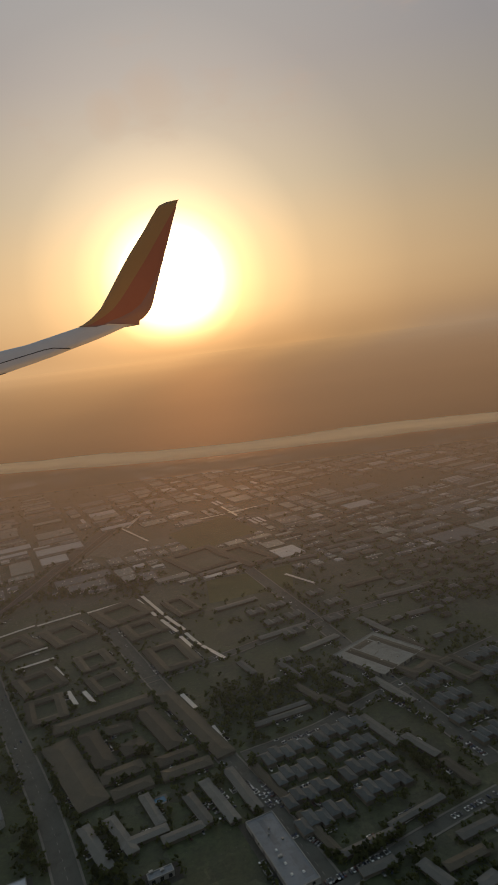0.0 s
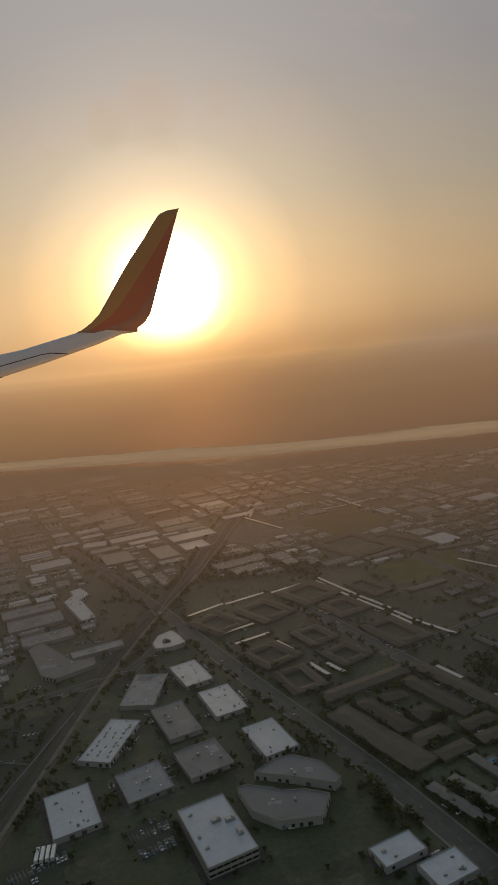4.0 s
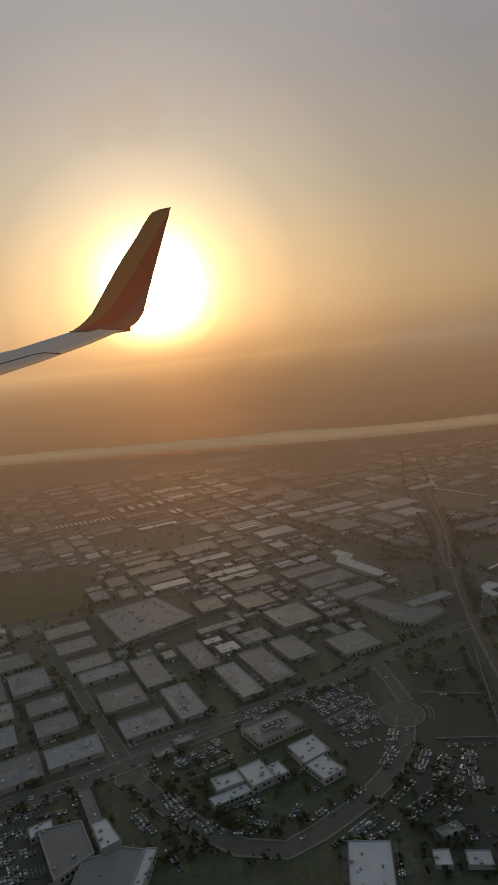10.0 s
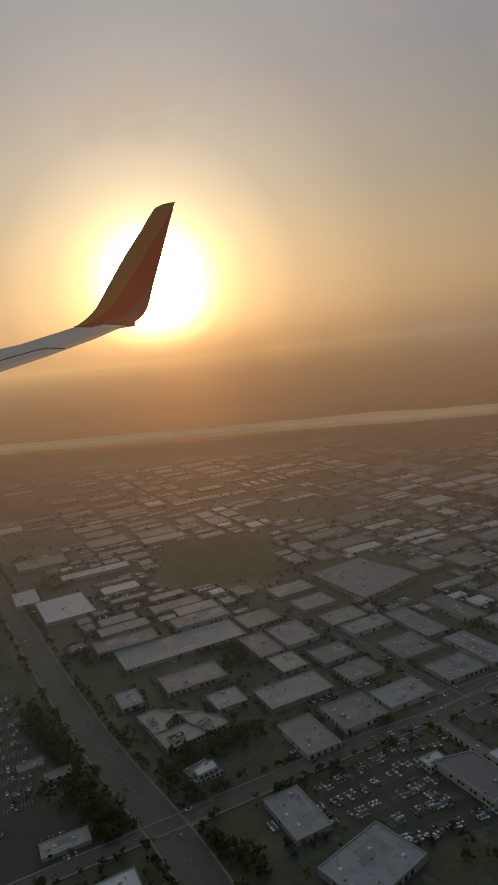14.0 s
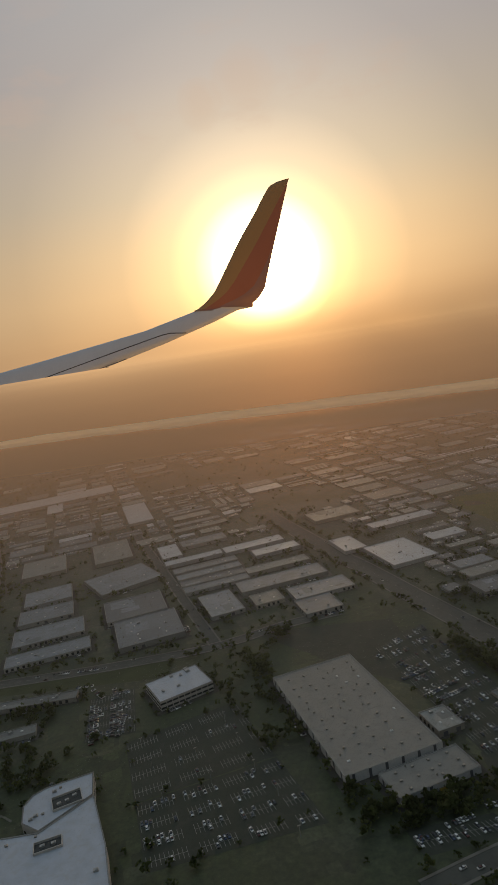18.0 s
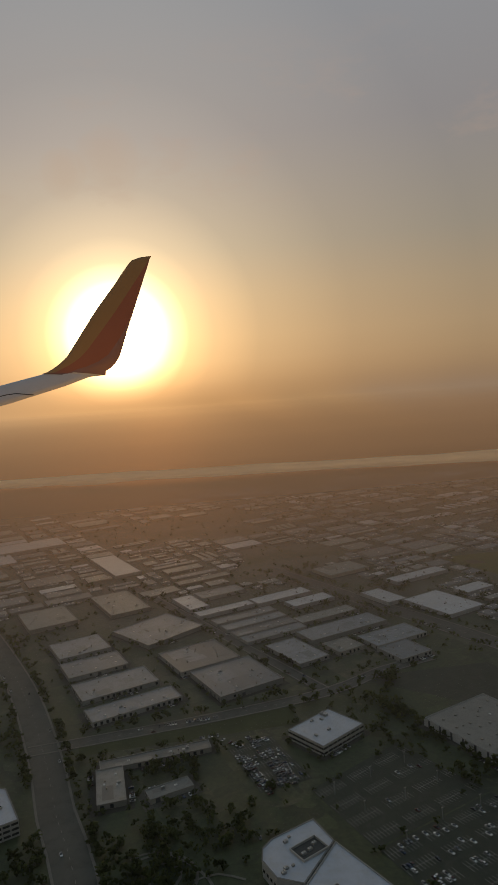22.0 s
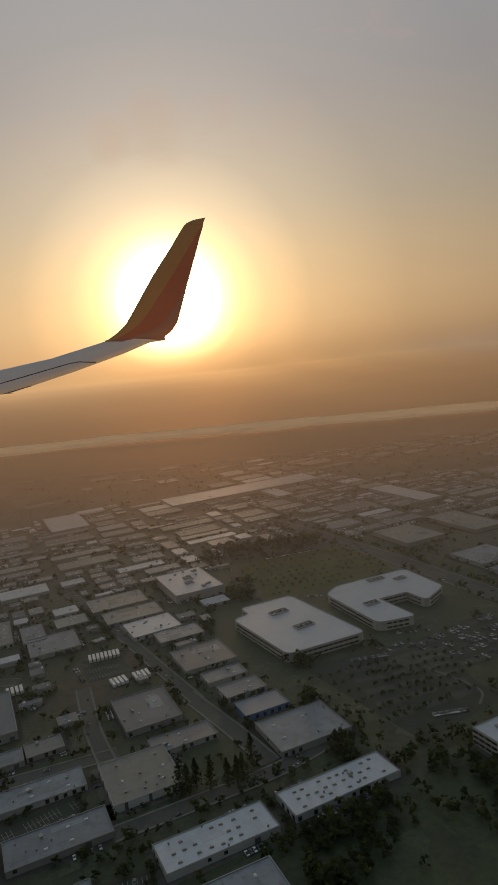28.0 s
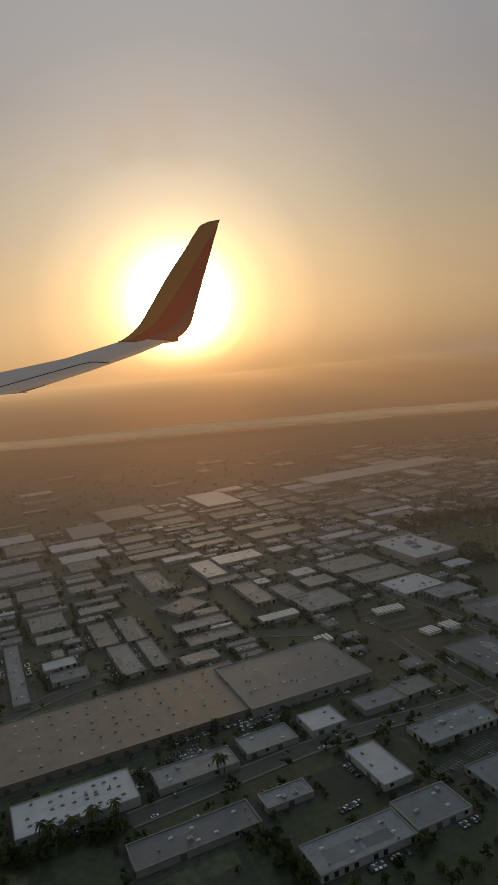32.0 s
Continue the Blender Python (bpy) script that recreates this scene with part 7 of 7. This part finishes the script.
def palm(x, y, size):
    """A fan palm: a slim leaning trunk under a head of drooping fronds."""
    e = thing("palm_tree", x, y, rng.uniform(0, 360), "tall fan palm with a slim bare trunk", "palm tree", "palms beside the white warehouse")
    piece("trunk", PALM_TRUNK, e)
    piece("crown", PALM_CROWN, e)
    e.scale = (size, size, size)


ring = [(0.07 - 0.03 * k / 5, 0.03 * math.sin(k), 0.62 * k) for k in range(6)]
PALM_TRUNK = mesh_of("trunk", [(o + r * math.cos(a * 1.0472), r * math.sin(a * 1.0472), z) for r, o, z in ring for a in range(6)],
                     [(k * 6 + a, k * 6 + (a + 1) % 6, k * 6 + 6 + (a + 1) % 6, k * 6 + 6 + a) for k in range(5) for a in range(6)], BARK)
pv, pf = [], []
for k in range(22):
    a, up = k * 2.4, rng.uniform(-0.5, 0.9)
    c, s0 = math.cos(a), math.sin(a)
    k0 = len(pv)
    for t, half in ((0.05, 0.03), (0.55, 0.15), (1.05, 0.05)):
        z = 3.1 + up * t * 0.8 - 0.7 * t * t
        pv += [(c * t - s0 * half, s0 * t + c * half, z), (c * t + s0 * half, s0 * t - c * half, z)]
    pf += [(k0, k0 + 1, k0 + 3, k0 + 2), (k0 + 2, k0 + 3, k0 + 5, k0 + 4)]
PALM_CROWN = mesh_of("crown", pv, pf, LEAF)
palm(-593.7, 84.8, 1.0)
palm(-592.2, 84.0, 1.1)
palm(-589.9, 85.1, 0.95)
palm(-589.3, 85.2, 1.0)
palm(-587.3, 86.4, 1.1)
palm(-586.6, 86.9, 0.95)
palm(-584.3, 88.2, 1.0)
palm(-570.1, 96.1, 1.1)
palm(-569.3, 96.7, 0.95)

SPOTS.sort(key=lambda p: p[1])
for x, y, size in SPOTS[:180]:
    tree(x, y, size, rng.randint(0, 4))
far_trees = [(x, y, 0, rng.uniform(0, 360), size) for x, y, size in SPOTS[180:]]
for i in range(5):
    hgt = (1.5, 2.0, 1.2, 2.5, 1.7)[i]
    scatter("tree_belt", clump_tree(40 + i, hgt, 1.0, 13, tufts=1), far_trees[i::5], LEAF, "dusty dark trees between the buildings", "trees")

# far woods
r2 = random.Random(5)
spots = []
for _ in range(10000):
    y = 200 + 1100 * r2.random() ** 1.5
    reach = 0.46 * y + 60
    spots.append((r2.uniform(-560 - reach, reach), y, 0, r2.uniform(0, 360), r2.uniform(0.5, 1.05)))
spots = [s for s in spots if s[1] > 330 or not (taken(s[0], s[1], 0.5) or on_road(s[0], s[1]))]
for i in range(3):
    scatter("distant_trees", clump_tree(60 + i, 1.8, 1.1, 5, tufts=0), spots[i::3], LEAF, "distant dark trees among the rooftops", "trees")

# ---------- low mist-like band over the far plain, in place of a window reflection ---
m = bpy.data.materials.new("mist_like_reflection")
m.use_nodes = True
n = Nodes(m.node_tree)
tex = n.add("ShaderNodeTexCoord").outputs["Object"]
xyz = n.add("ShaderNodeSeparateXYZ", (0, tex))
stretch = n.add("ShaderNodeVectorMath", (0, tex), operation="MULTIPLY")
stretch.inputs[1].default_value = (0.006 / SCALE, 0.06 / SCALE, 0.12 / SCALE)
wisps = n.add("ShaderNodeTexNoise", ("Vector", stretch.outputs[0]), Scale=1.0, Detail=5.0)
level = n.math("ADD", n.math("MULTIPLY_ADD", xyz.outputs[2], 1 / 12.5 / SCALE, 0.0), n.math("MULTIPLY_ADD", wisps.outputs[0], 0.5, -0.25))
dense = n.ramp(level, [(0.10, 0.0), (0.24, 0.60), (0.50, 0.9), (0.72, 0.82), (0.84, 0.0)], "EASE")
drops = n.add("ShaderNodeBsdfTranslucent", Color=(1.0, 0.93, 0.76, 1))
body = n.add("ShaderNodeMixShader", (1, n.add("ShaderNodeBsdfDiffuse", Color=(1.0, 0.93, 0.76, 1)).outputs[0]), (2, drops.outputs[0]), Fac=0.75)
out = n.add("ShaderNodeMixShader", (0, dense), (1, n.add("ShaderNodeBsdfTransparent").outputs[0]), (2, body.outputs[0]))
n.add("ShaderNodeOutputMaterial", (0, out.outputs[0]))
mv, mf = [], []
NX, NY = 60, 6
for i in range(NX + 1):
    for j in range(NY + 1):
        x, y = -1500 + 3000 * i / NX, -4 + 8 * j / NY
        bow = 14 * math.sin(i * 0.31) + 6 * math.sin(i * 0.83)
        mv.append((x, y + bow, 12.5 * j / NY))
mf = [(i * (NY + 1) + j, (i + 1) * (NY + 1) + j, (i + 1) * (NY + 1) + j + 1, i * (NY + 1) + j + 1) for i in range(NX) for j in range(NY)]
# added strip that imitates the pale reflection in the cabin window
mist = new("mist_bank", mesh_of("mist_bank", mv, mf, m, True))
mist.matrix_basis = set_down(pose(-325, 570, 3.1, 0, 0, -8))
tagged(mist, "long low bank of pale sunlit mist over the plain", "mist", kind="stuff")

# ---------- the aircraft wing ----------
# The wing rides beside the camera for the whole flight and keeps its bearing in the sky; the place stands still, so it is
# set at the far limit of view, where its bearing holds from one end of the path to the other.
WING = thing("aircraft_wing", 0, 0, 0, "pale grey jet wing with a painted upswept winglet", "aircraft wing")
WING_SIZE = 361.3 / SCALE  # its own metres, drawn up to the distance
WING.matrix_basis = aim(-285, 0, 75, 9.8, -7.45, -8.5) @ pose(-272.9, 822.5, -4500) @ Matrix.Scale(WING_SIZE, 4)
SKIN = material("pale_grey_wing_skin", (0.56, 0.57, 0.60), 0.4, 0.10, 0.0015, 0.03)
SEAM = material("dark_seam", (0.05, 0.05, 0.055), 0.6, 0.1, 0.01, 0.05)
YELLOW = material("ochre_livery", (0.34, 0.215, 0.095), 0.35, 0.08, 0.0015, 0.03)
RED = material("red_livery", (0.335, 0.135, 0.082), 0.35, 0.08, 0.0015, 0.03)
VIOLET = material("violet_grey_livery", (0.27, 0.165, 0.15), 0.35, 0.08, 0.0015, 0.03)


def loft(stations, thick_share, splits=()):
    """A skin over aerofoil sections; a station is leading edge, trailing edge and, in splits, the shares where the paint changes."""
    top = [0.0, 0.04, 0.12, 0.25, 0.5, 0.75, 1.0]
    v, f, bands = [], [], []
    S = [(Vector((a[0], a[1], a[2] * 0.3)), Vector(b)) for a, b in stations]
    cuts = len(splits[0]) if splits else 0
    for i, (a, b) in enumerate(S):
        shares = top if not cuts else [0.0, 0.04, splits[i][0] * 0.4, splits[i][0], (splits[i][0] + splits[i][1]) / 2, splits[i][1], 1.0]
        swell = [(s, 2.6 * (s ** 0.5) * (1 - s) * thick_share) for s in shares]
        chord = (b - a).length
        out = Vector((0, 0, 1))
        v += [tuple(a.lerp(b, s) + out * t * chord) for s, t in swell]
        v += [tuple(a.lerp(b, s) - out * (0.6 * t * chord + 0.004)) for s, t in reversed(swell[1:])]
    n = 13
    for i in range(len(S) - 1):
        for k in range(n):
            f.append((i * n + k, i * n + (k + 1) % n, (i + 1) * n + (k + 1) % n, (i + 1) * n + k))
            bands.append(0 if k < 3 else 1 if k < 5 else 2 if k < 6 else 0)
    f += [tuple(range(n)), tuple((len(S) - 1) * n + k for k in range(n - 1, -1, -1))]
    return v, f, bands + [0, 0]


INNER = [
    ((-5.40, -1.56, -1.20), (-4.90, -2.20, 0.00)),
    ((-3.94, -1.16, -1.06), (-3.30, -1.67, 0.00)),
    ((-2.94, -0.90, -0.96), (-2.45, -1.34, 0.00)),
    ((-2.02, -0.65, -0.85), (-1.57, -1.02, 0.00)),
    ((-1.03, -0.38, -0.74), (-0.57, -0.63, 0.00)),
    ((-0.30, -0.11, -0.64), (0.30, -0.26, 0.00)),
    ((0.02, 0.01, -0.59), (0.77, -0.03, 0.00)),
    ((0.11, 0.04, -0.53), (1.03, 0.02, 0.00)),
]
OUTER = [
    ((-0.09, -0.02, -0.55), (0.74, -0.04, 0.00)),
    ((-0.01, 0.01, -0.53), (1.04, 0.02, 0.00)),
    ((0.11, 0.10, -0.47), (1.04, 0.10, 0.00)),
    ((0.19, 0.17, -0.40), (1.11, 0.15, 0.00)),
    ((0.32, 0.32, -0.34), (1.19, 0.24, 0.00)),
    ((0.43, 0.53, -0.30), (1.27, 0.38, 0.00)),
    ((0.61, 0.89, -0.26), (1.34, 0.68, 0.00)),
    ((0.74, 1.15, -0.23), (1.39, 0.91, 0.00)),
    ((0.86, 1.37, -0.21), (1.45, 1.16, 0.00)),
    ((1.12, 1.81, -0.19), (1.60, 1.78, 0.00)),
    ((1.24, 2.04, -0.17), (1.66, 2.04, 0.00)),
    ((1.35, 2.23, -0.15), (1.71, 2.23, 0.00)),
    ((1.40, 2.29, -0.14), (1.72, 2.31, 0.00)),
    ((1.53, 2.36, -0.13), (1.74, 2.37, 0.00)),
    ((1.64, 2.39, -0.12), (1.76, 2.41, 0.00)),
]
SHARES = [(0.10, 0.30), (0.14, 0.36), (0.18, 0.46), (0.21, 0.55), (0.26, 0.66), (0.31, 0.76), (0.38, 0.86), (0.44, 0.93), (0.50, 0.97), (0.66, 0.98),
          (0.78, 0.98), (0.90, 0.98), (0.94, 0.99), (0.96, 0.99), (0.96, 0.99)]
v, f, _ = loft(INNER, 0.05)
panel = piece("main_panel", mesh_of("main_panel", v, f, SKIN, True), WING)
v, f, bands = loft(OUTER, 0.035, SHARES)
blade = mesh_of("winglet", v, f, YELLOW, True)
blade.materials.append(RED)
blade.materials.append(VIOLET)
blade.polygons.foreach_set("material_index", bands)
piece("winglet", blade, WING, label="winglet painted ochre, red and violet grey")


def seam(name, pts, width=0.017, depth=0.043):
    """A dark joint drawn along the skin."""
    v, f = strip(pts, width, depth)
    return piece(name, mesh_of(name, v, f, SEAM), panel)


seam("aileron_joint", [(-4.80, -1.93), (-3.32, -1.43), (-2.66, -1.19), (-1.81, -0.89), (-1.06, -0.63), (-0.68, -0.50), (-0.51, -0.46), (-0.21, -0.46)])
seam("tab_joint", [(-3.30, -1.61), (-2.71, -1.40), (-2.02, -1.17), (-1.33, -0.93)], 0.012)
hull = [(-1.83, 0.0), (-1.76, 0.025), (-1.68, 0.03), (-1.61, 0.0)]
piece("hinge_fairing", mesh_of("hinge_fairing", [(x, -1.11 + (x + 1.72) * 0.33 + r * math.cos(a * 1.0472), 0.05 + r * math.sin(a * 1.0472)) for x, r in hull for a in range(6)],
                               [(k * 6 + a, k * 6 + (a + 1) % 6, k * 6 + 6 + (a + 1) % 6, k * 6 + 6 + a) for k in range(3) for a in range(6)], SEAM, True), panel)
